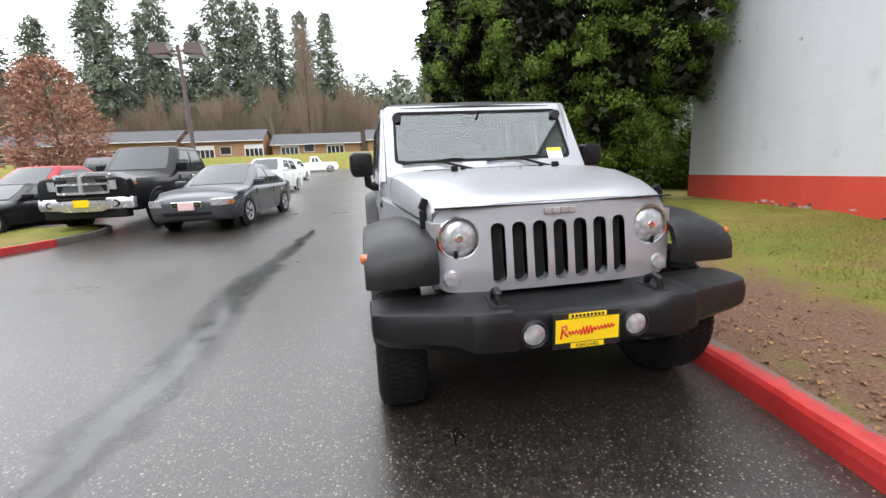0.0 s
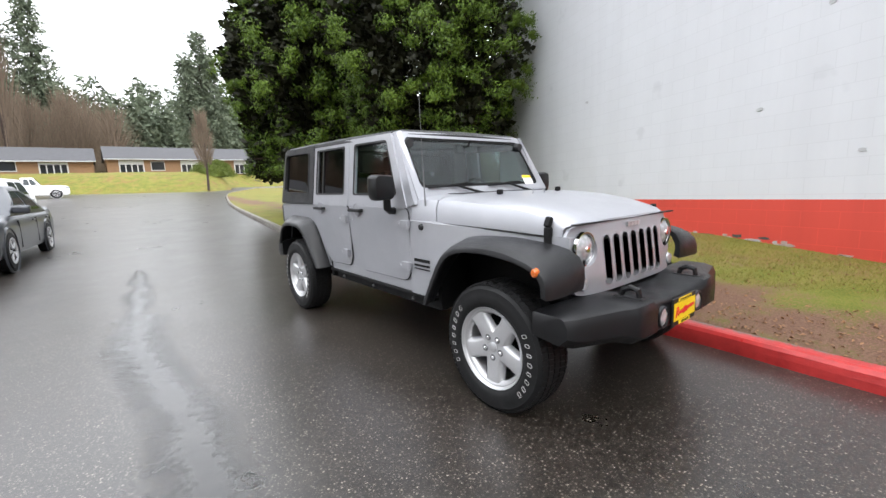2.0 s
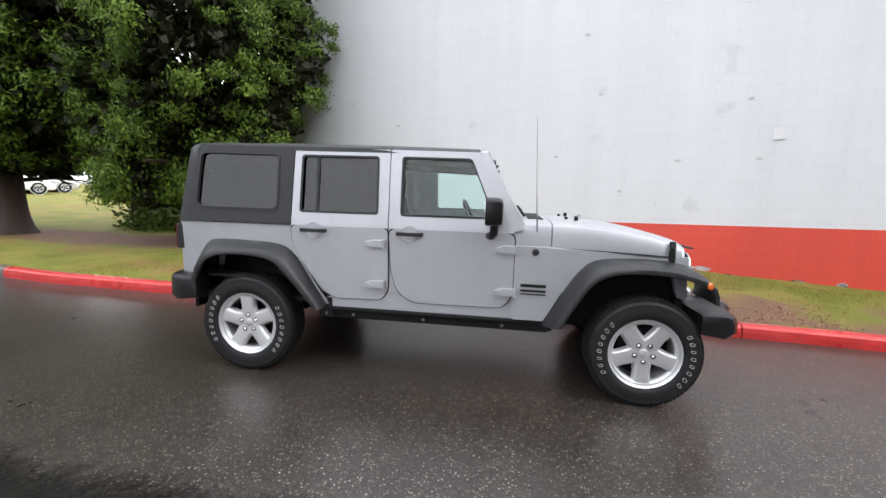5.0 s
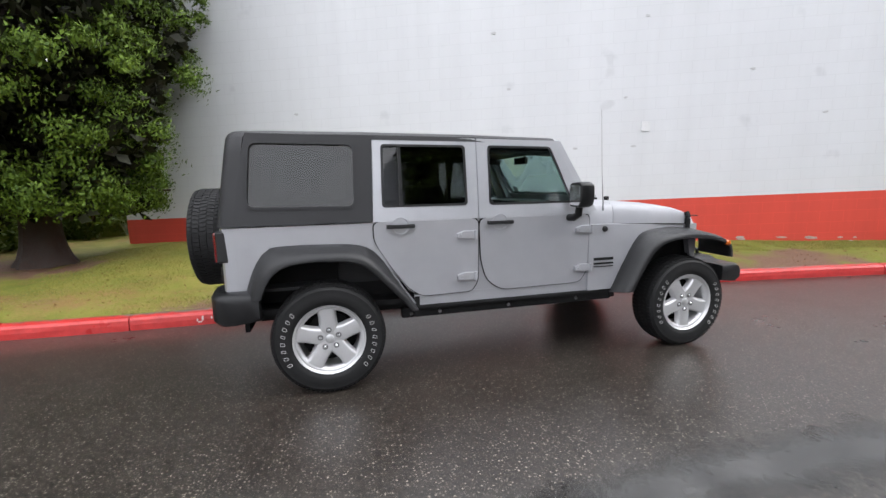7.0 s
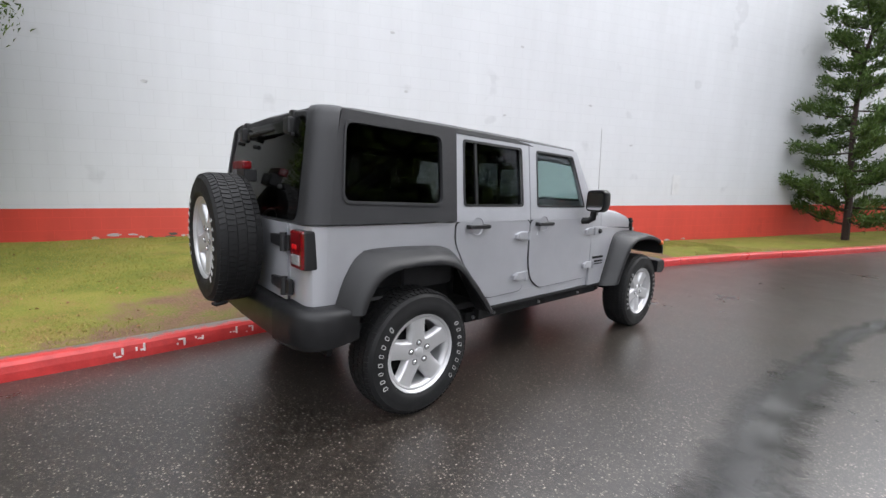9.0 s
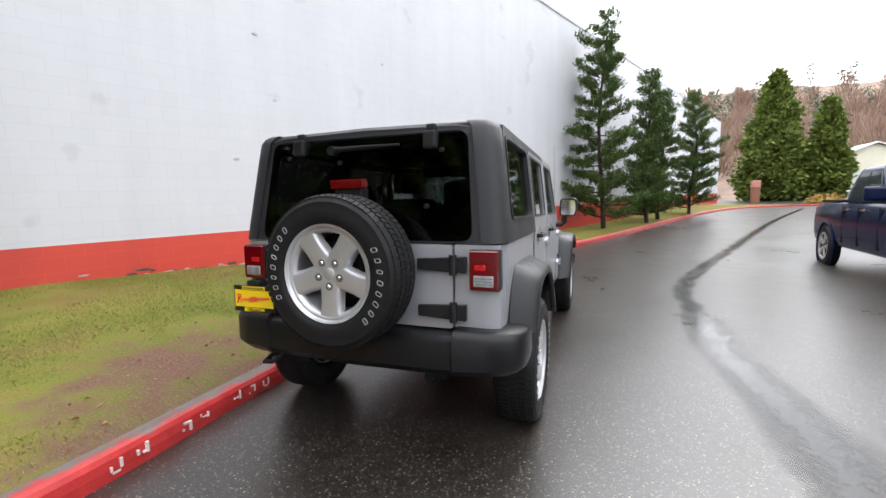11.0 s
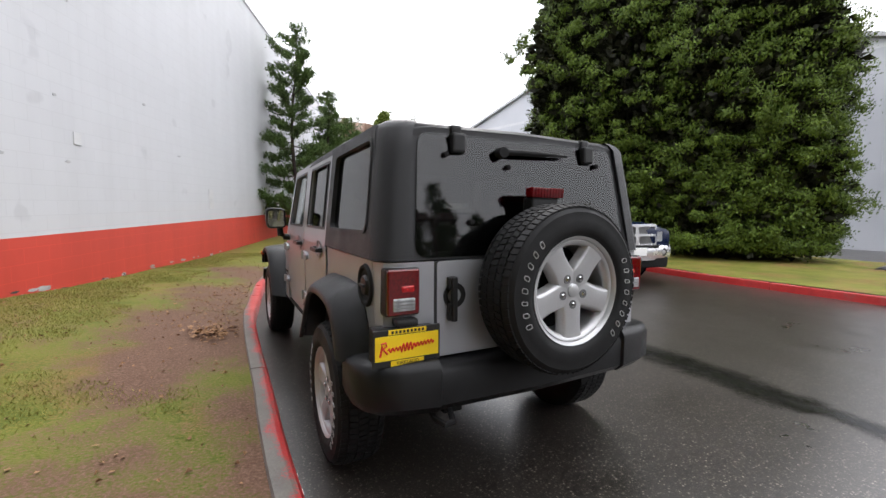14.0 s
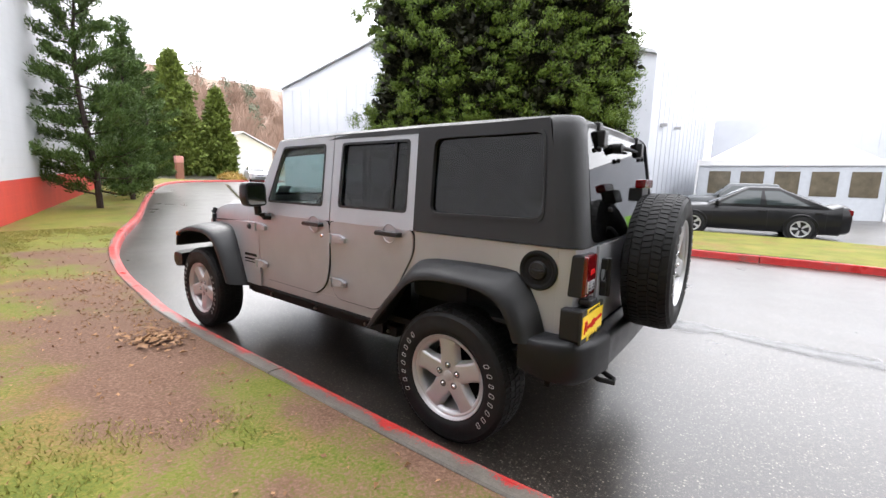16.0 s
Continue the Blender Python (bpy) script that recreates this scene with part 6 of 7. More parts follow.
def fir_spray(h, r, tiers=34, arms=7, leaves=7, size=0.75):
    """A shaggy fir: ragged drooping boughs hung with small sprays, bare stem low down."""
    centres, outs = [], []
    for i in range(tiers):
        t = 0.22 + 0.77 * i / tiers
        for k in range(arms):
            a = random.uniform(0, 6.283)
            ln = r * (1 - t) ** 0.55 * random.uniform(0.35, 1.2) * (0.75 if t < 0.35 else 1.0) + 0.25
            z = h * t + random.uniform(-0.4, 0.4)
            steps = max(2, int(ln / 0.7))
            for j in range(steps):
                s = (j + 0.6) / steps
                centres.append((math.cos(a) * ln * s, math.sin(a) * ln * s, z - 0.3 * ln * s * s))
                outs.append((math.cos(a) * 0.8, math.sin(a) * 0.8, -0.35))
    return spray(np.array(centres), np.array(outs), leaves, 0.28, size, 0.3)


def fir_wood_mesh(places, tiers, arms, size):
    allv, n = [], 0
    for x, y, z, h, r in places:
        v, f = fir_spray(h, r, tiers, arms, 2, size)
        allv.append(v + np.array([x, y, z]))
    v = np.concatenate(allv)
    return v, np.arange(len(v)).reshape(-1, 4)


def bare_mesh(places, thick=1.0, twigs=620):
    """Leafless crowns: a stem and many thin upright twigs."""
    verts, faces = [], []
    for x, y, z, h, r in places:
        for k in range(twigs):
            t = random.uniform(0.05, 0.95)
            a, rr = random.uniform(0, 6.28), r * math.sin(min(1, t + 0.25) * 2.6) * random.random() ** 0.5
            bx, by, bz = x + rr * 0.6 * math.cos(a), y + rr * 0.6 * math.sin(a), z + h * t * 0.8
            ln = random.uniform(0.12, 0.24) * h
            tx, ty = bx + math.cos(a) * rr * 0.5, by + math.sin(a) * rr * 0.5
            b = len(verts)
            wd = random.uniform(0.012, 0.04) * thick
            verts += [(bx - wd, by, bz), (bx + wd, by, bz), (tx, ty, bz + ln)]
            faces.append((b, b + 1, b + 2))
        b = len(verts)
        verts += [(x - 0.14, y, z), (x + 0.14, y, z), (x, y, z + h * 0.9)]
        faces.append((b, b + 1, b + 2))
    return verts, faces


random.seed(5)
tall = [(-52, 96, 4, 33, 4.5), (-47.5, 92, 4, 36, 5.0), (-44, 99, 4, 31, 4.2), (-39.5, 95, 4, 35, 4.6), (-35, 102, 4, 30, 4.0), (-28.5, 96, 4, 36.5, 5.0), (-25.5, 99, 4, 34, 4.4), (-21.5, 95, 4, 32.5, 4.0),
        (-18.5, 101, 4, 33, 4.0), (-12.5, 97, 4, 31, 4.0), (-7.2, 96, 4, 30.5, 3.2), (16.5, 92, 4, 27.5, 3.2), (18.5, 94, 4, 24, 2.8), (13.6, 90, 4, 22, 2.4), (-66, 90, 4, 26, 4.5), (-72, 88, 4, 24, 5), (-60, 93, 4, 28, 4.6), (-86, 80, 2.6, 28, 5)]
for p in tall:
    v, f = fir_spray(p[3], p[4] * 1.5, 38, 8, 6, 0.85)
    fir = thing("fir_tree", pose(*p[:3]), "tall shaggy dark fir at the edge of the woods", "tree", "tall firs")
    part("trunk", tube([(0, 0, -1), (0, 0, p[3] * 0.8)], [0.35, 0.08], 6), BARK, fir)
    data_part("crown", v, f, HAZED_FIR, fir)
wood = [(random.uniform(-120, 110), random.uniform(104, 140), 4, random.uniform(16, 23), random.uniform(4.5, 6)) for _ in range(210)]
wood += [(random.uniform(-120, 110), random.uniform(165, 200), 6, random.uniform(24, 34), random.uniform(6, 8)) for _ in range(130)]
v, f = fir_wood_mesh(wood, 15, 5, 1.6)
tagged(data_part("fir_wood", v, f, HAZED_FIR), "dense far fir woods", "woods", kind="stuff")
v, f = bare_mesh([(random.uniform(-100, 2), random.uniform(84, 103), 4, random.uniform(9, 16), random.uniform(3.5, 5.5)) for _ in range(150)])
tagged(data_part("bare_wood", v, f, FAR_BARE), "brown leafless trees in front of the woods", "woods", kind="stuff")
bare = thing("bare_tree", pose(-10.8, 84, 4), "tall pale leafless poplar behind the houses", "tree")
v, f = bare_mesh([(0, 0, 0, 27, 3.2)], 1.3)
data_part("bare_crown", v, f, FAR_BARE, bare)
part("trunk", tube([(0, 0, -0.5), (0, 0, 20)], [0.4, 0.1], 8), BARK, bare)
russet = thing("russet_tree", pose(-36.5, 55, ground_z(55)), "round tree keeping russet autumn leaves", "tree")
p, o = crown_points(420, 13.5, 4.6, 1.5, 0.0, lambda t: math.sin(min(1, 0.25 + t * 0.75) * math.pi) ** 0.6 + 0.05)
v, f = spray(p, o, 22, 0.35, 0.5)
data_part("crown", v, f, RUST_LEAF, russet)
part("trunk", tube([(0, 0, -0.3), (0, 0, 8)], [0.3, 0.08], 8), BARK, russet)
slim_tree = thing("young_tree", pose(7.1, 47.2, ground_z(47) - 0.05), "slim leafless street tree on the grass bank", "tree")
part("trunk", tube([(0, 0, 0), (0.1, 0, 3), (0.05, 0.1, 7)], [0.13, 0.1, 0.03], 8), BARK, slim_tree)
v, f = bare_mesh([(0, 0, 2.5, 6.5, 1.3)])
data_part("bare_crown", v, f, FAR_BARE, slim_tree)

# wooded hillside at the other end
# brown raised in tone, so that the colour holds the far haze
HILL = plain("hillside", (0.2, 0.135, 0.1), 0.95, vary=0.5, scale=0.09, fine=0.9)
xs, ys = np.arange(-260, 121, 20.0), np.arange(-260, -69, 10.0)
verts = [(x, y, 1.0 + max(0, -y - 80) * 0.3 + 7 * noise.noise((x * 0.025, y * 0.025, 0)) * min(1, max(0, (-y - 75) / 40))) for y in ys for x in xs]
n = len(xs)
faces = [(j * n + i, j * n + i + 1, (j + 1) * n + i + 1, (j + 1) * n + i) for j in range(len(ys) - 1) for i in range(n - 1)]
tagged(data_part("hillside", verts, faces, HILL, None, True), "brown winter hillside closing the view", "hill", kind="structure")
on_hill = lambda lo, hi, r0, r1: [(x, y, max(0, -y - 80) * 0.3 - 1 + 7 * noise.noise((x * 0.025, y * 0.025, 0)) * min(1, max(0, (-y - 75) / 40)), random.uniform(lo, hi), random.uniform(r0, r1)) for x, y in ((random.uniform(-120, 5), random.uniform(-190, -90)) for _ in range(230))]
# paler copy of FAR_BARE with distance haze painted in
HAZED_TWIG = leaf_material("hazed_twigs", (0.17, 0.115, 0.085), (0.34, 0.235, 0.18), 0.9)
v, f = bare_mesh(on_hill(9, 15, 3.5, 6.0), 3.6, 250)
tagged(data_part("hill_bare_wood", v, f, HAZED_TWIG), "leafless brown woods on the hillside", "woods", kind="stuff")
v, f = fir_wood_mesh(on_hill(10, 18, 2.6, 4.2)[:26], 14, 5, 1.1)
tagged(data_part("hill_fir_wood", v, f, HAZED_FIR), "scattered firs on the hillside", "woods", kind="stuff")

# ---- white metal buildings, tent, posts ----
def siding_material():
    m, nt, b = nodes_of("white_metal_siding")
    slow = noise_node(nt, 0.25, 5)
    nt.links.new(ramp(nt, slow.outputs["Fac"], [(0.3, (0.38, 0.395, 0.43)), (0.65, (0.45, 0.465, 0.5))]), b.inputs["Base Color"])
    b.inputs["Roughness"].default_value = 0.45
    return m


SIDING = siding_material()


def build_shed(name, corners, height, label, base=None):
    """A metal building over a closed line of corners, ribs standing out from its walls."""
    shed = thing(name, pose(corners[0][0], corners[0][1], 0), label, "building")
    o = Vector((*corners[0], 0))
    local = [Vector((*c, 0)) - o for c in corners]
    part("wall", prism([(p.x, p.y) for p in local], -0.3, height, "z"), SIDING, shed)
    part("roof", prism([(p.x * 1.004, p.y * 1.004) for p in local], height + 0.002, height + 0.18, "z"), plain(name + "_roof", (0.5, 0.51, 0.53), 0.5), shed)
    ribs = []
    for a, b in zip(local, local[1:] + local[:1]):
        d = (b - a).normalized()
        out = Vector((d.y, -d.x, 0))
        k = int((b - a).length / 0.9)
        for i in range(1, k):
            c = a + d * (0.9 * i)
            m = Matrix.Translation(c) @ Matrix.Rotation(math.atan2(d.y, d.x), 4, "Z")
            ribs.append(moved(box(-0.03, 0.03, -0.025, 0.025, 0, height), m))
        part("eave_gutter", tube([a + Vector((0, 0, height - 0.05)) + out * 0.08, b + Vector((0, 0, height - 0.05)) + out * 0.08], 0.07, 6), FASCIA, shed)
    tagged(part("siding_ribs", joined(*ribs), SIDING, shed), kind="stuff")
    return shed


shed = build_shed("metal_building", [(-23.0, -2.6), (-18.0, -29.3), (-32, -31.0), (-36, -1.3)], 8.35, "white ribbed metal building behind the cypresses")
for dx, dy, z in ((-4.5, 0.56, 5.0), (-1.8, 0.25, 4.9)):
    part("wall_lamp", joined(box(dx - 0.14, dx + 0.14, dy - 0.1, dy + 0.28, z, z + 0.16, 0.03)), plain("lamp_grey", (0.3, 0.3, 0.3), 0.5), shed)
front = [Vector((0, 0, 8.4)), Vector((1.25, -6.7, 11.0)), Vector((2.7, -14.4, 12.6)), Vector((5.0, -26.7, 8.4))]
o2 = Vector((-12.0, 0, 0))
part("gable_end", loft([[p + Vector((dx, 0, 0)) for p in (front[0], Vector((2.5, -13.4, 12.4)), front[3])] for dx in (0.0, -0.3)]), SIDING, shed)
for a, b in ((front[0], Vector((2.5, -13.4, 12.4))), (front[3], Vector((2.5, -13.4, 12.4)))):
    part("roof_slope", loft([[a + Vector((0.25, 0, 0.02)), b + Vector((0.25, 0, 0.02)), b + Vector((0.25, 0, 0.2)), a + Vector((0.25, 0, 0.2))], [a + o2, b + o2, b + o2 + Vector((0, 0, 0.18)), a + o2 + Vector((0, 0, 0.18))]]), plain("shed_roof_metal", (0.42, 0.43, 0.45), 0.5), shed)
build_shed("long_building", [(-37.5, -1.0), (-60, -1.0), (-60, 40.0), (-39.5, 40.0)], 6.7, "long low white building behind the marquee")
far_shed = thing("far_shed", pose(-32.5, -72, ground_z(-60)), "small cream gabled shed at the end of the drive", "building")
part("wall", prism([(-5, 0), (5, 0), (5, 4.4), (0, 6.5), (-5, 4.4)], 0, 9, "y"), plain("cream_siding", (0.62, 0.58, 0.46), 0.7), far_shed)
part("roof", joined(prism([(-5.4, 4.28), (0, 6.55), (0, 6.7), (-5.4, 4.45)], -0.4, 9.4, "y"), prism([(5.4, 4.28), (0, 6.55), (0, 6.7), (5.4, 4.45)], -0.4, 9.4, "y")), plain("pale_roof", (0.6, 0.6, 0.58), 0.6), far_shed)
part("garage_door", box(-0.4, 3.4, 8.98, 9.05, 0, 3.2), plain("grey_door", (0.5, 0.5, 0.48), 0.6), far_shed)

TENT = plain("white_canvas", (0.6, 0.6, 0.61), 0.75, vary=0.03, scale=1)
tent = thing("marquee_tent", pose(-30.2, 3.5, 0), "white peaked marquee tent with grey window walls", "tent")
rings = []
for s, z in ((1.0, 3.05), (0.72, 3.75), (0.48, 4.35), (0.26, 5.1), (0.1, 5.9), (0.02, 6.6)):
    rings.append([(4.0 * s * math.copysign(abs(math.cos(a)) ** 0.45, math.cos(a)), 4.0 * s * math.copysign(abs(math.sin(a)) ** 0.45, math.sin(a)), z) for a in (2 * math.pi * (k + 0.5) / 24 for k in range(24))])
part("canopy", loft(rings), TENT, tent, smooth=True)
part("valance", joined(*[box(*p, 2.75, 3.06) for p in ((-4.02, 4.02, -4.03, -3.98), (-4.02, 4.02, 3.98, 4.03), (-4.03, -3.98, -4, 4), (3.98, 4.03, -4, 4))]), TENT, tent)
CURTAIN = plain("grey_tent_wall", (0.4, 0.42, 0.45), 0.7)
part("tent_wall", joined(box(3.9, 3.94, -3.9, 3.9, 0, 2.8), box(-3.9, 3.9, 3.9, 3.94, 0, 2.8), box(-3.9, 3.9, -3.94, -3.9, 0, 2.8)), CURTAIN, tent)
PANE_WARM = plain("tent_window", (0.1, 0.085, 0.06), 0.2, vary=0.5, scale=2)
for k in range(5):
    part("tent_window", box(3.945, 3.96, -3.4 + 1.5 * k, -2.35 + 1.5 * k, 1.2, 2.45), PANE_WARM, tent)
for sx in (-1, 1):
    for sy in (-1, 1):
        part("pole", tube([(4.0 * sx, 4.0 * sy, 0), (4.0 * sx, 4.0 * sy, 3.05)], 0.06, 8), TENT, tent)

DARK_METAL = plain("dark_brown_metal", (0.07, 0.045, 0.04), 0.5)
lamp = thing("street_lamp", pose(-10.9, 24.3, ground_z(24.3)), "brown parking lot lamp post with two box heads", "lamp")
part("pole", tube([(0, 0, 0), (0, 0, 8.1)], [0.13, 0.09], 10), DARK_METAL, lamp)
part("crossbar", box(-0.75, 0.75, -0.04, 0.04, 7.7, 7.8), DARK_METAL, lamp)
for s in (-1, 1):
    head = part("lamp_head", prism([(s * 0.35, 7.55), (s * 1.45, 7.45), (s * 1.3, 8.1), (s * 0.5, 8.1)], -0.45, 0.45, "y", 0.03), DARK_METAL, lamp)
    part("lens", box(*sorted((s * 0.5, s * 1.3)), -0.35, 0.35, 7.46, 7.48), FASCIA, head)
post = thing("marker_post", pose(-13.0, -37.0, ground_z(-37) + 0.1), "short brown post with a pale red top", "post")
part("shaft", box(-0.28, 0.28, -0.2, 0.2, 0, 1.4, 0.03), plain("brown_post", (0.24, 0.1, 0.06), 0.7), post)
part("cap", box(-0.3, 0.3, -0.22, 0.22, 1.4, 1.95, 0.03), plain("pale_red", (0.5, 0.22, 0.18), 0.6), post)
build_shrub((-18.2, -38.5, ground_z(-38.5) + 0.08), 1.2, 0.6, leaf_material("ochre_leaf", (0.2, 0.13, 0.03), (0.42, 0.28, 0.07)), "low ochre shrub at the drive's end")
stand = thing("green_stand", pose(-27.0, 8.6, 0), "lime green display stand beside the marquee", "stand")
part("board", box(-0.1, 0.1, -0.3, 0.3, 0.3, 1.6, 0.03), plain("lime_green", (0.3, 0.65, 0.06), 0.5), stand)
part("foot", box(-0.2, 0.2, -0.25, 0.25, 0, 0.3, 0.02), UNDER, stand)


# ---- parked vehicles ----
CAR_GLASS = plain("car_glass", (0.03, 0.038, 0.04), 0.05, vary=0.05, spec=0.55)
BRIGHT = plain("bright_trim", (0.62, 0.62, 0.63), 0.25, metal=0.7, vary=0.05)
MESH_GREY = plain("grille_mesh", (0.1, 0.1, 0.1), 0.4, metal=0.6, vary=0.4, fine=220)


def cabin_rings(belt, roof, cab, bw, rw):
    """Closed outlines of a cabin from its belt to its roof: bowed screens, upright sides drawn in towards the top."""
    rings = []
    for t in np.linspace(0, 1, 9):
        z = belt - 0.03 + (roof - belt + 0.03) * t
        yf, yr = cab[0] + (cab[2] - cab[0]) * t, cab[1] + (cab[3] - cab[1]) * t
        hw = bw + (rw - bw) * t + 0.035 * math.sin(math.pi * t)
        ring = [(hw * 0.95 * u, yf + 0.11 * u * u, z) for u in np.linspace(-1, 1, 13)]
        ring += [(hw, yf + 0.17 + (yr - yf - 0.31) * u, z) for u in np.linspace(0, 1, 17)]
        ring += [(-hw * 0.95 * u, yr - 0.08 * u * u, z) for u in np.linspace(-1, 1, 13)]
        ring += [(-hw, yf + 0.17 + (yr - yf - 0.31) * u, z) for u in np.linspace(1, 0, 17)]
        rings.append(ring)
    mid = (cab[2] + cab[3]) / 2
    for k, dz in ((0.955, 0.03), (0.8, 0.05), (0.45, 0.06), (0.05, 0.062)):
        rings.append([(x * k, mid + (y - mid) * k, roof + dz) for x, y, z in rings[8]])
    return rings


def pane_on(rings, i0, i1, j0, j1, lift=0.01):
    """A pane lying on part of the cabin's skin, its edges turned in."""
    grid = [[Vector(rings[j][i]) for i in range(i0, i1 + 1)] for j in range(j0, j1 + 1)]
    nrm = (grid[0][1] - grid[0][0]).cross(grid[1][0] - grid[0][0]).normalized()
    bm = bmesh.new()
    rows = [[bm.verts.new(p + nrm * lift) for p in row] for row in grid]
    for a, b in zip(rows, rows[1:]):
        for i in range(len(a) - 1):
            bm.faces.new((a[i], a[i + 1], b[i + 1], b[i]))
    edge = [(0, i) for i in range(len(grid[0]))] + [(j, -1) for j in range(1, len(grid))] + [(-1, i) for i in range(len(grid[0]) - 2, -1, -1)] + [(j, 0) for j in range(len(grid) - 2, 0, -1)]
    low = [bm.verts.new(grid[j][i] - nrm * 0.006) for j, i in edge]
    for k in range(len(edge)):
        n = (k + 1) % len(edge)
        bm.faces.new((rows[edge[k][0]][edge[k][1]], low[k], low[n], rows[edge[n][0]][edge[n][1]]))
    return bm


def vehicle(name, m, label, paint, length, width, height, wheelbase, belt, bonnet, cabin, wheel_r=0.32, bed=None, chrome=False, plate=None, category="car", group="parked vehicles", front_amber=False):
    """A parked vehicle, nose to -y. cabin: belt front, belt rear, roof front, roof rear along y; bonnet: heights at nose, bonnet foot, tail."""
    car = thing(name, m, label, category, group)
    L, w = length / 2, width / 2
    fa, ra = -wheelbase / 2 - 0.02, wheelbase / 2 - 0.02
    tall = wheel_r > 0.37
    low = 0.42 if tall else 0.2
    dome = 0.1 if tall else 0.045
    zn, zb, zt = bonnet
    cab = cabin
    nose = 0.9 if tall else 0.72
    stations = [(-L, nose, low + 0.2, zn - 0.16, 0.02), (-L + 0.03, nose + 0.05, low + 0.1, zn - 0.07, 0.04), (-L + 0.1, nose + 0.05 + (0.95 - nose) * 0.5, low + 0.03, zn - 0.02, dome), (-L + 0.25, 0.97, low, zn + 0.005, dome),
                (-L + 0.55, 0.99, low, zn + (zb - zn) * 0.45, dome), ((cab[0] - L) / 2 - 0.1, 1.0, low, zn + (zb - zn) * 0.8, dome), (cab[0] - 0.15, 1.0, low, zb, dome), (cab[0] + 0.1, 1.0, low, belt + 0.005, 0.02),
                (cab[1] - 0.2, 1.0, low, belt + 0.005, 0.02), (cab[1] + 0.08, 0.995, low, zt + 0.02, 0.015), (L - 0.3, 0.975, low + 0.02, zt, 0.015), (L - 0.1, 0.94, low + 0.05, zt - 0.015, 0.02), (L - 0.02, 0.89, low + 0.1, zt - 0.07, 0.02), (L, 0.83, low + 0.2, zt - 0.17, 0.02)]
    rings = []
    for y, f, z0, z1, dm in stations:
        ww, h = w * f, z1 - z0
        ring = [(ww * 0.86, y, z0), (ww * 0.96, y, z0 + 0.05 * h), (ww * 0.99, y, z0 + 0.2 * h), (ww, y, z0 + 0.5 * h), (ww * 0.995, y, z0 + 0.66 * h), (ww * 0.965, y, z0 + 0.83 * h), (ww * 0.925, y, z1 - 0.035 - dm), (ww * 0.86, y, z1 - 0.008 - dm),
                (ww * 0.74, y, z1 - dm * 0.75), (ww * 0.62, y, z1 - dm * 0.12), (ww * 0.34, y, z1 + 0.014), (0, y, z1 + 0.022)]
        rings.append(ring + [(-x, yy, z) for x, yy, z in reversed(ring[:-1])])
    part("body", loft(rings), paint, car, smooth=True)
    cr = cabin_rings(belt, height - 0.06, cab, w * 0.92, w * (0.78 if tall else 0.7))
    cabin_ob = part("cabin", loft(cr), paint, car, smooth=True)
    part("windscreen", pane_on(cr, 1, 11, 1, 8), CAR_GLASS, cabin_ob)
    part("rear_window", pane_on(cr, 31, 41, 2, 7), CAR_GLASS, cabin_ob)
    for i0 in (13, 43):
        for a, b in (((1, 7), (8, 14)) if i0 == 13 else ((2, 8), (9, 15))):
            part("side_window", pane_on(cr, i0 + a, i0 + b, 1, 7), CAR_GLASS, cabin_ob)
    for sx in (-1, 1):
        for y in (fa, ra):
            at = Matrix.Translation((sx * w * 0.985, y, wheel_r)) @ Matrix.Diagonal((sx, 1, 1, 1))
            part("wheel_arch", moved(lathe([(wheel_r * 1.15, -0.1), (wheel_r * 1.15, 0.006), (0.0, 0.004)], 32, "x"), at), UNDER, car)
            part("arch_lip", moved(lathe([(wheel_r * 1.14, 0.0), (wheel_r * 1.15, 0.02), (wheel_r * 1.19, 0.026), (wheel_r * 1.26, 0.0)], 40, "x", wrap=True), at @ Matrix.Translation((0, 0, 0.01))), paint, car, smooth=True)
            wh = part("wheel", moved(lathe([(0.0, -0.15), (wheel_r * 0.96, -0.15), (wheel_r, -0.12), (wheel_r, 0.0), (wheel_r * 0.95, 0.026), (wheel_r * 0.7, 0.03), (wheel_r * 0.67, 0.01), (0.0, 0.006)], 32, "x"), at), RUBBER, car, smooth=True)
            spokes = [moved(prism([(-wheel_r * 0.06, 0.05), (wheel_r * 0.06, 0.05), (wheel_r * 0.13, wheel_r * 0.66), (-wheel_r * 0.13, wheel_r * 0.66)], 0.0, 0.028, "x", 0.006), Matrix.Rotation(radians(72 * k + 18), 4, "X")) for k in range(5)]
            ring = lathe([(wheel_r * 0.7, 0.01), (wheel_r * 0.7, 0.036), (wheel_r * 0.62, 0.03), (wheel_r * 0.6, 0.01)], 32, "x", wrap=True)
            part("rim", moved(joined(ring, *spokes), at), ALLOY, wh)
        z0, z1 = (zn - 0.37, zn - 0.17) if tall else (zn - 0.2, zn - 0.07)
        lens = part("headlamp", loft([[(sx * w * u, -L + back - 0.012, z0), (sx * w * u, -L + back - 0.012, z1), (sx * w * u, -L + back + 0.1, z1 + 0.02), (sx * w * u, -L + back + 0.1, z0)] for u, back in ((0.56, 0.0), (0.7, 0.01), (0.82, 0.04), (0.9, 0.1), (0.955, 0.22))]), CLEAR_LENS, car, smooth=True)
        if front_amber:
            part("amber_corner", loft([[(sx * w * u, -L + back - 0.018, z0 + 0.01), (sx * w * u, -L + back - 0.018, z0 + 0.6 * (z1 - z0)), (sx * w * u, -L + back + 0.1, z0 + 0.6 * (z1 - z0)), (sx * w * u, -L + back + 0.1, z0 + 0.01)] for u, back in ((0.885, 0.09), (0.93, 0.16), (0.965, 0.25))]), AMBER, lens)
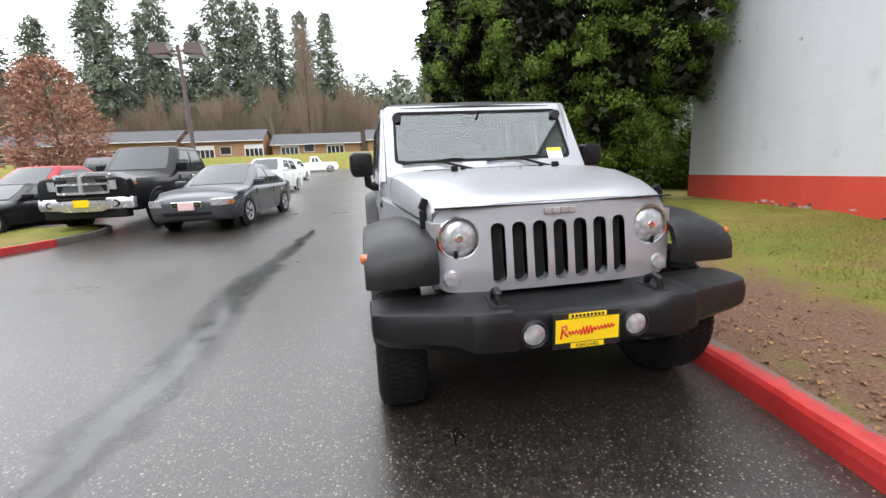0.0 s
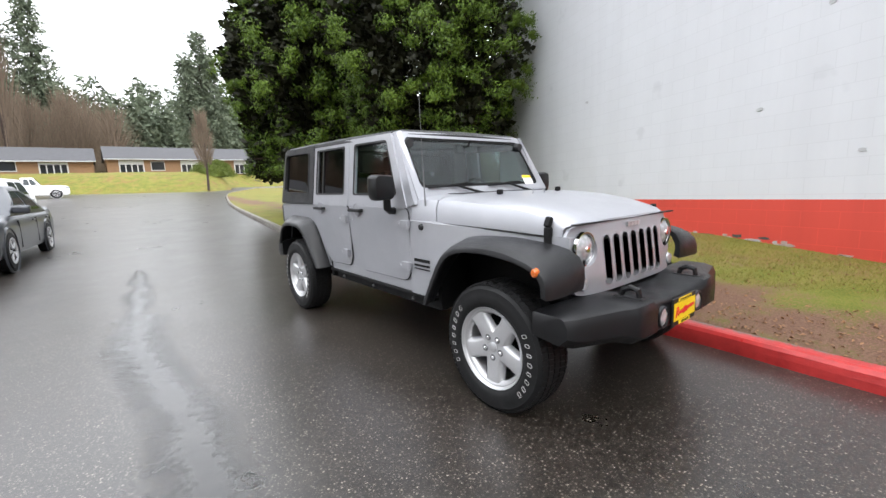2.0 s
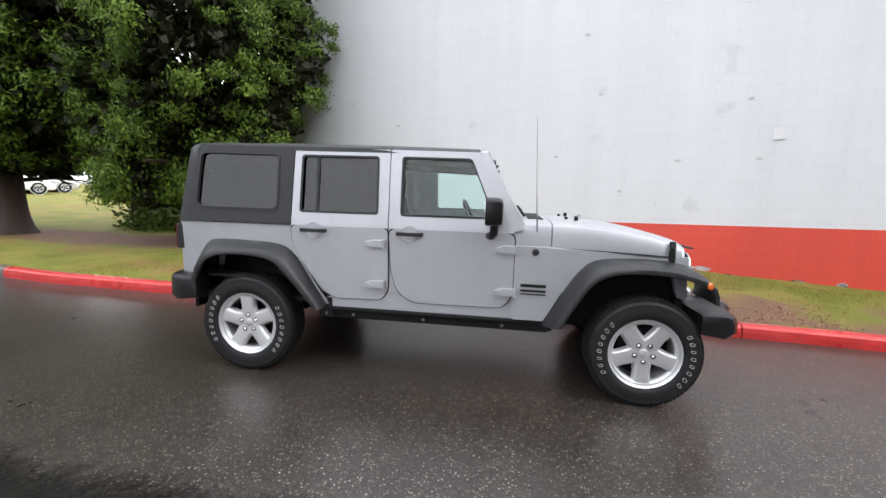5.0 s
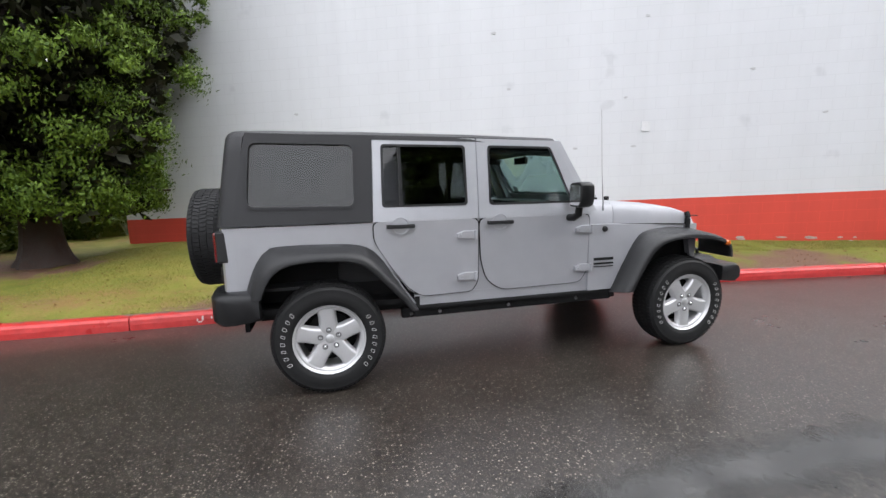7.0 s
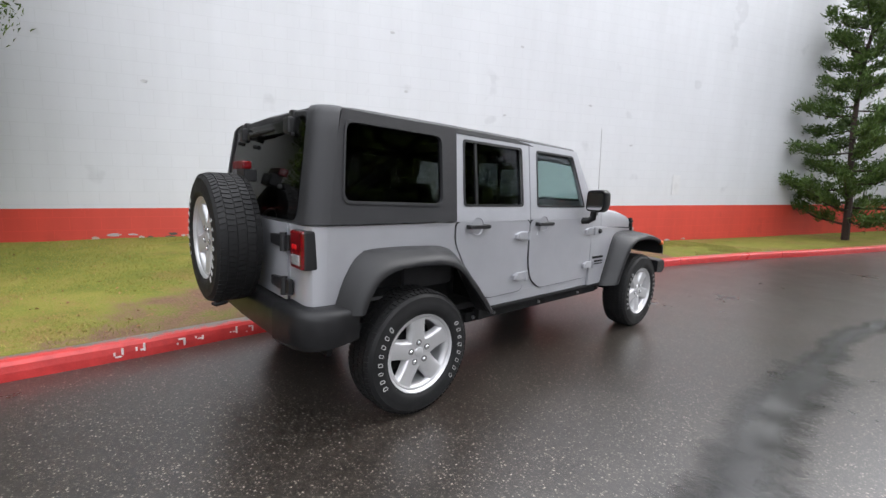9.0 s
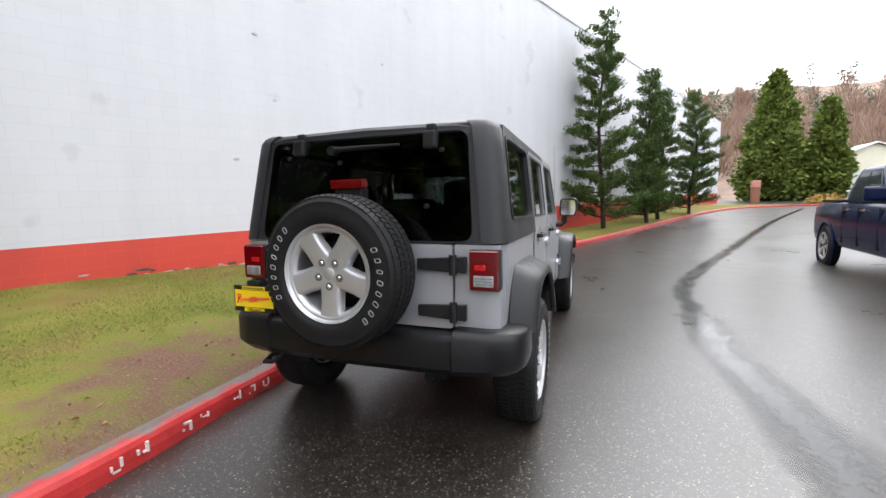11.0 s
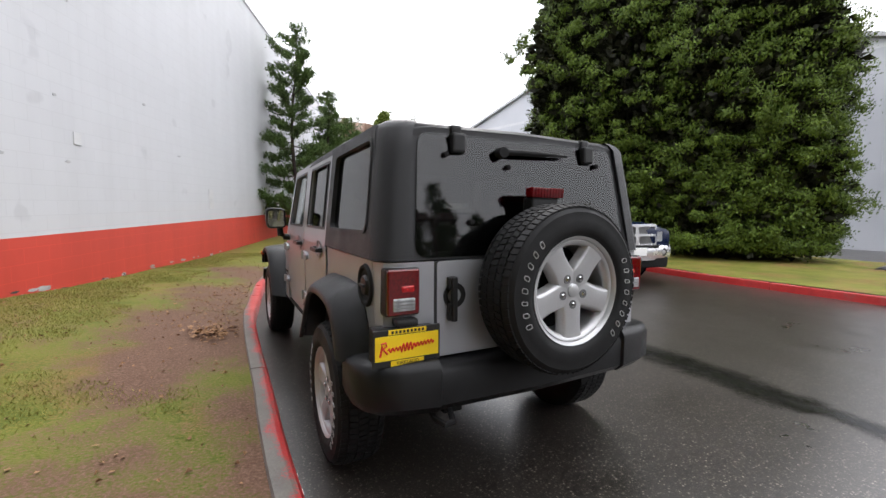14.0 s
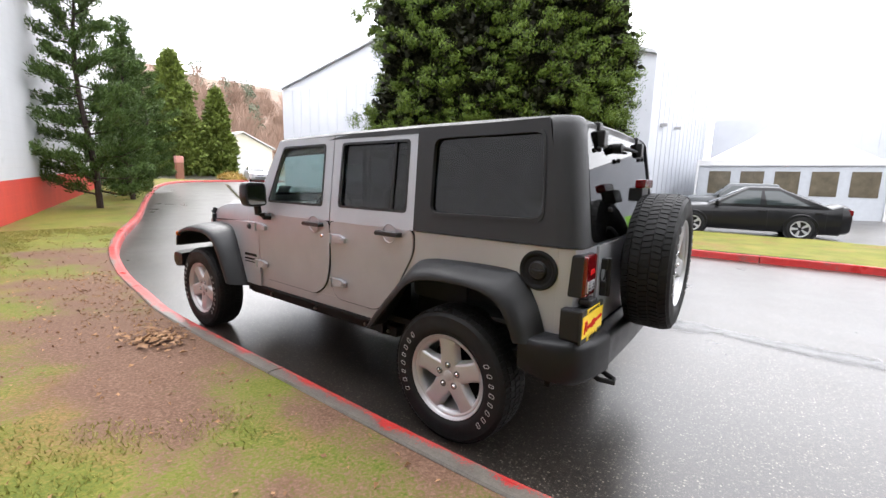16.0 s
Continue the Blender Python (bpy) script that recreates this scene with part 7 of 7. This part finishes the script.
        part("tail_lamp", box(*sorted((sx * w * 0.62, sx * w * 0.9)), L - 0.16, L + 0.002, zt - 0.27, zt - 0.1, 0.03), RED_LENS, car, smooth=True)
        part("mirror", box(*sorted((sx * (w * 0.9), sx * (w + 0.17))), cab[0] + 0.32, cab[0] + 0.42, belt + 0.0, belt + (0.22 if tall else 0.14), 0.045, 3), paint, car, smooth=True)
        seams = [cab[0] + 0.28, (cab[0] + cab[1]) / 2 + 0.05, cab[1] - 0.25]
        for y in seams:
            part("door_seam", box(*sorted((sx * w * 0.97, sx * (w * 1.0 + 0.001))), y, y + 0.007, low + 0.12, belt - 0.12), VOID, car)
        for y in seams[1:]:
            part("door_handle", box(*sorted((sx * w * 0.975, sx * (w + 0.01))), y - 0.26, y - 0.07, belt - 0.17, belt - 0.135, 0.008), CHROME if chrome else paint, car)
    gw = w * 0.57
    gz0, gz1 = (zn - 0.46, zn - 0.02) if chrome else (zn - 0.24, zn - 0.1)
    if chrome:
        def face(u, v, d):
            return (u, -L - 0.075 + 0.06 * (abs(u) / gw) ** 2 + (v - gz0) * 0.1 + d, v)
        zm = (gz0 + gz1) / 2
        holes = [bent(q, 0.03, 3) for q in ([(-gw + 0.05, gz0 + 0.05), (-0.04, gz0 + 0.05), (-0.04, zm - 0.022), (-gw + 0.05, zm - 0.022)], [(0.04, gz0 + 0.05), (gw - 0.05, gz0 + 0.05), (gw - 0.05, zm - 0.022), (0.04, zm - 0.022)],
                                          [(-gw + 0.05, zm + 0.022), (-0.04, zm + 0.022), (-0.04, gz1 - 0.05), (-gw + 0.05, gz1 - 0.05)], [(0.04, zm + 0.022), (gw - 0.05, zm + 0.022), (gw - 0.05, gz1 - 0.05), (0.04, gz1 - 0.05)])]
        grille = part("grille", panel(bent([(-gw + 0.03, gz0), (gw - 0.03, gz0), (gw + 0.02, gz1), (-gw - 0.02, gz1)], 0.05, 4), holes, 0.06, face, 3), BRIGHT, car)
        part("grille_mesh", panel(bent([(-gw + 0.04, gz0 + 0.03), (gw - 0.04, gz0 + 0.03), (gw - 0.04, gz1 - 0.03), (-gw + 0.04, gz1 - 0.03)], 0.03, 3), [], 0.01, lambda u, v, d: face(u, v, d + 0.03), 3), MESH_GREY, grille)
        bumper = [[(x, -L - 0.13 + 0.16 * (abs(x) / w) ** 3 + dy, z - 0.04 * (1 if abs(x) < w * 0.45 else 0) * (k in (0, 1))) for k, (dy, z) in enumerate(((0.12, low + 0.1), (0.02, low + 0.08), (0.0, low + 0.15), (0.0, low + 0.27), (0.03, low + 0.33), (0.15, low + 0.34)))] for x in np.linspace(-w * 0.99, w * 0.99, 21)]
        bump_ob = part("front_bumper", loft(bumper), BRIGHT, car, smooth=True)
        part("valance", box(-w * 0.86, w * 0.86, -L - 0.05, -L + 0.2, low - 0.12, low + 0.1, 0.05, 3), UNDER, car)
        part("bumper_step", box(-w * 0.5, w * 0.5, -L - 0.135, -L - 0.05, low + 0.285, low + 0.345, 0.02), UNDER, bump_ob)
        for sx in (-1, 1):
            fog = part("fog_recess", lathe([(0.0, -L - 0.1), (0.075, -L - 0.118), (0.085, -L - 0.05)], 20, "y", (sx * w * 0.68, 0.03, low + 0.2)), UNDER, bump_ob)
            part("fog_lamp", lathe([(0.0, -L - 0.128), (0.045, -L - 0.12), (0.055, -L - 0.05)], 16, "y", (sx * w * 0.68, 0.03, low + 0.2)), CLEAR_LENS, fog)
    else:
        grille = part("grille", box(-gw * 0.62, gw * 0.62, -L - 0.012, -L + 0.1, gz0, gz1, 0.03, 3), CHROME, car)
        part("grille_mesh", box(-gw * 0.55, gw * 0.55, -L - 0.018, -L + 0.05, gz0 + 0.025, gz1 - 0.025, 0.015), UNDER, grille)
        part("grille_bar", box(-gw * 0.5, gw * 0.5, -L - 0.026, -L, (gz0 + gz1) / 2 - 0.01, (gz0 + gz1) / 2 + 0.01), CHROME, grille)
        part("lower_intake", box(-w * 0.55, w * 0.55, -L - 0.008, -L + 0.1, low + 0.14, low + 0.22, 0.02), UNDER, car)
    if plate is not None:
        z = low + (0.14 if chrome else 0.26)
        part("licence_plate", box(-0.16, 0.16, -L - (0.15 if chrome else 0.04), -L - (0.12 if chrome else -0.02), z, z + 0.16, 0.005), plate, car)
    if bed:
        part("bed_cover", box(-w * 0.84, w * 0.84, cab[1] + 0.2, L - 0.12, zt + 0.0, zt + 0.05, 0.02), UNDER, car)
    return car


def at_ground(x, y, turn):
    return pose(x, y, ground_z(y), 0, 0, turn)


GREY_P, BLACK_P, BLUE_P = car_paint("graphite_paint", (0.06, 0.064, 0.074), 0.3), car_paint("black_paint", (0.01, 0.01, 0.011)), car_paint("navy_paint", (0.004, 0.01, 0.036), 0.0, 0.25)
WHITE_P, RED_P, DARKGREY_P, SILVER_P = car_paint("white_paint", (0.75, 0.75, 0.74)), car_paint("red_paint", (0.3, 0.012, 0.018)), car_paint("slate_paint", (0.05, 0.055, 0.06), 0.3), car_paint("light_silver_paint", (0.5, 0.51, 0.52), 0.5)
PINK_PLATE = plain("pink_white_plate", (0.75, 0.5, 0.5), 0.5)
vehicle("sedan", at_ground(-4.45, 8.45, -6.5), "wet graphite grey sedan parked facing the drive", GREY_P, 4.75, 1.83, 1.45, 2.74, 0.92, (0.74, 0.93, 0.98), (-1.0, 1.95, -0.1, 0.85), plate=PINK_PLATE, front_amber=True)
vehicle("pickup_truck", at_ground(-6.85, 9.85, -5), "large black pickup truck with a chrome grille and bumper", BLACK_P, 5.8, 2.02, 2.0, 3.57, 1.32, (1.3, 1.32, 1.34), (-0.95, 1.25, -0.35, 1.0), 0.41, True, True, YELLOW, "truck", front_amber=True)
vehicle("hatchback", at_ground(-5.35, 17.4, -8), "white hatchback parked behind the grey sedan", WHITE_P, 4.5, 1.8, 1.6, 2.65, 1.0, (0.9, 1.02, 1.1), (-0.9, 2.0, -0.2, 1.7))
vehicle("sedan", at_ground(-6.2, 27, -10), "white sedan farther along the row", WHITE_P, 4.7, 1.8, 1.48, 2.7, 0.95, (0.8, 0.96, 1.0), (-0.9, 1.7, -0.1, 0.95))
vehicle("red_car", at_ground(-11.2, 12.0, -6), "dark red car parked beside the black truck", RED_P, 4.9, 1.9, 1.6, 2.8, 1.02, (0.95, 1.05, 1.08), (-0.9, 1.9, -0.1, 1.3), plate=None)
vehicle("black_coupe", at_ground(-9.9, 8.6, -6), "black car with a yellow front plate", BLACK_P, 4.5, 1.8, 1.2, 2.7, 0.8, (0.68, 0.8, 0.85), (-0.7, 1.4, 0.1, 0.8), plate=YELLOW)
vehicle("pickup_truck", at_ground(-12.4, 19.0, 95), "dark grey pickup truck standing crosswise behind the row", DARKGREY_P, 5.7, 1.95, 1.9, 3.5, 1.25, (1.2, 1.24, 1.27), (-0.95, 1.25, -0.35, 1.0), 0.4, True, False, None, "truck")
vehicle("white_pickup", at_ground(-6.2, 44.0, 96), "old white pickup truck by the grass bank", WHITE_P, 4.7, 1.8, 1.65, 2.9, 1.0, (0.95, 1.0, 1.0), (-0.75, 0.65, -0.35, 0.5), 0.34, True, False, None, "truck")
vehicle("pickup_truck", at_ground(-6.28, -4.72, 172.6), "navy blue pickup truck with a chrome grille beside the island", BLUE_P, 5.75, 1.98, 1.92, 3.57, 1.3, (1.2, 1.26, 1.28), (-0.9, 1.15, -0.2, 0.95), 0.4, True, True, WHITE, "truck", front_amber=True)
vehicle("sedan", at_ground(-22.6, -42.0, 160), "dark grey sedan parked at the drive's end", DARKGREY_P, 4.6, 1.8, 1.5, 2.7, 0.95, (0.8, 0.95, 1.0), (-0.9, 1.7, -0.1, 1.1))
vehicle("sedan", at_ground(-20.3, -37.8, 160), "silver sedan parked farther down the drive", SILVER_P, 4.6, 1.8, 1.5, 2.7, 0.95, (0.8, 0.95, 1.0), (-0.9, 1.7, -0.1, 1.1))
vehicle("sedan", at_ground(-14.35, 2.3, 5), "glossy black sedan parked behind the island", BLACK_P, 4.95, 1.9, 1.55, 2.74, 0.97, (0.76, 0.98, 1.05), (-1.15, 2.15, -0.15, 0.9), 0.34)
vehicle("dark_car", at_ground(-23.5, 1.4, 5), "dark estate car parked in front of the marquee", DARKGREY_P, 4.8, 1.85, 1.75, 2.75, 1.1, (0.95, 1.1, 1.15), (-0.9, 2.1, -0.2, 1.9), 0.35)
vehicle("red_van", at_ground(-30, 12.8, 60), "red van parked beyond the marquee", RED_P, 4.8, 1.9, 1.9, 2.8, 1.1, (1.0, 1.15, 1.2), (-1.0, 2.2, -0.3, 2.0), 0.34)
for x, y, p, lab in ((15.5, 27, WHITE_P, "white car in the far lot beyond the building"), (18.6, 29, SILVER_P, "silver car in the far lot beyond the building")):
    vehicle("far_car", pose(x, y, lawn_z(x, y), 0, 0, 70), lab, p, 4.5, 1.8, 1.5, 2.7, 0.95, (0.8, 0.95, 1.0), (-0.9, 1.7, -0.1, 1.1))
van = thing("covered_load", pose(-14.6, 29.5, ground_z(29.5)), "white tarpaulin over a load behind the trucks", "tarpaulin")
part("cover", prism([(-1.6, 0), (1.9, 0), (1.7, 2.3), (0.9, 2.5), (-1.4, 1.3)], -1.2, 1.2, "y", 0.15, 3), TENT, van)


# ---- grass, fallen leaves and grit close to the camera ----
def near_lawn(n, seed):
    g = np.random.default_rng(seed)
    pts = []
    while len(pts) < n:
        y = float(g.uniform(-9, 5.6))
        kx = kerb_x(y, KERB_PTS) + 0.17
        x = float(g.uniform(kx, min(wall_x(y) - 0.02, kx + 5)))
        pts.append((x, y, x - kx))
    return pts


def build_grass():
    verts, faces = [], []
    g = random.Random(3)
    for x, y, d in near_lawn(150000, 21):
        patchy = noise.noise((x * 0.8, y * 0.8, 2)) + 0.55 * noise.noise((x * 2.6, y * 2.6, 5))
        worn = min(1.0, max(0.0, (1.7 - d) / 0.9)) * TRODDEN(y)
        if patchy < worn * 0.95 - 0.5 + g.random() * 0.35:
            continue
        h, a = g.uniform(0.012, 0.032), g.uniform(0, 6.28)
        z = lawn_z(x, y) - 0.004
        dx, dy = math.cos(a) * 0.0035, math.sin(a) * 0.0035
        lx, ly = g.uniform(-0.025, 0.025), g.uniform(-0.025, 0.025)
        b = len(verts)
        verts += [(x - dx, y - dy, z), (x + dx, y + dy, z), (x + lx, y + ly, z + h)]
        faces.append((b, b + 1, b + 2))
    tagged(data_part("grass_blades", verts, faces, GRASS), "short yellow-green grass blades on the lawn", "grass", kind="stuff")


def build_leaves():
    verts, faces = [], []
    g = random.Random(9)
    spots = near_lawn(1500, 33) + [(1.5 + g.gauss(0, 0.1), -0.92 + g.gauss(0, 0.13), 0.5) for _ in range(170)]
    heap = len(spots)
    while len(spots) < heap + 520:                      # litter caught along the kerb in front of the car
        y = g.uniform(-4.2, -1.0)
        kx = kerb_x(y, KERB_PTS) + 0.17
        d = abs(g.gauss(0, 0.4))
        spots.append((kx + d, y, d))
    for i, (x, y, d) in enumerate(spots):
        if i < 1500 and d > 2.6 and g.random() < 0.6:
            continue
        a, s = g.uniform(0, 6.28), g.uniform(0.008, 0.021) * (1.9 if 1500 <= i < heap else 1.0)
        z = lawn_z(x, y) + 0.006 + (g.uniform(0, 0.05) if 1500 <= i < heap else 0)
        c, sn = math.cos(a) * s, math.sin(a) * s
        b = len(verts)
        verts += [(x + c, y + sn, z + g.uniform(0, 0.012)), (x - sn * 0.6, y + c * 0.6, z + g.uniform(0, 0.02)), (x - c, y - sn, z), (x + sn * 0.6, y - c * 0.6, z + g.uniform(0, 0.015))]
        faces += [(b, b + 1, b + 2), (b, b + 2, b + 3)]
    tagged(data_part("fallen_leaves", verts, faces, DEAD_LEAF), "brown fallen leaves scattered over the lawn", "leaves", kind="stuff")


build_grass()
build_leaves()
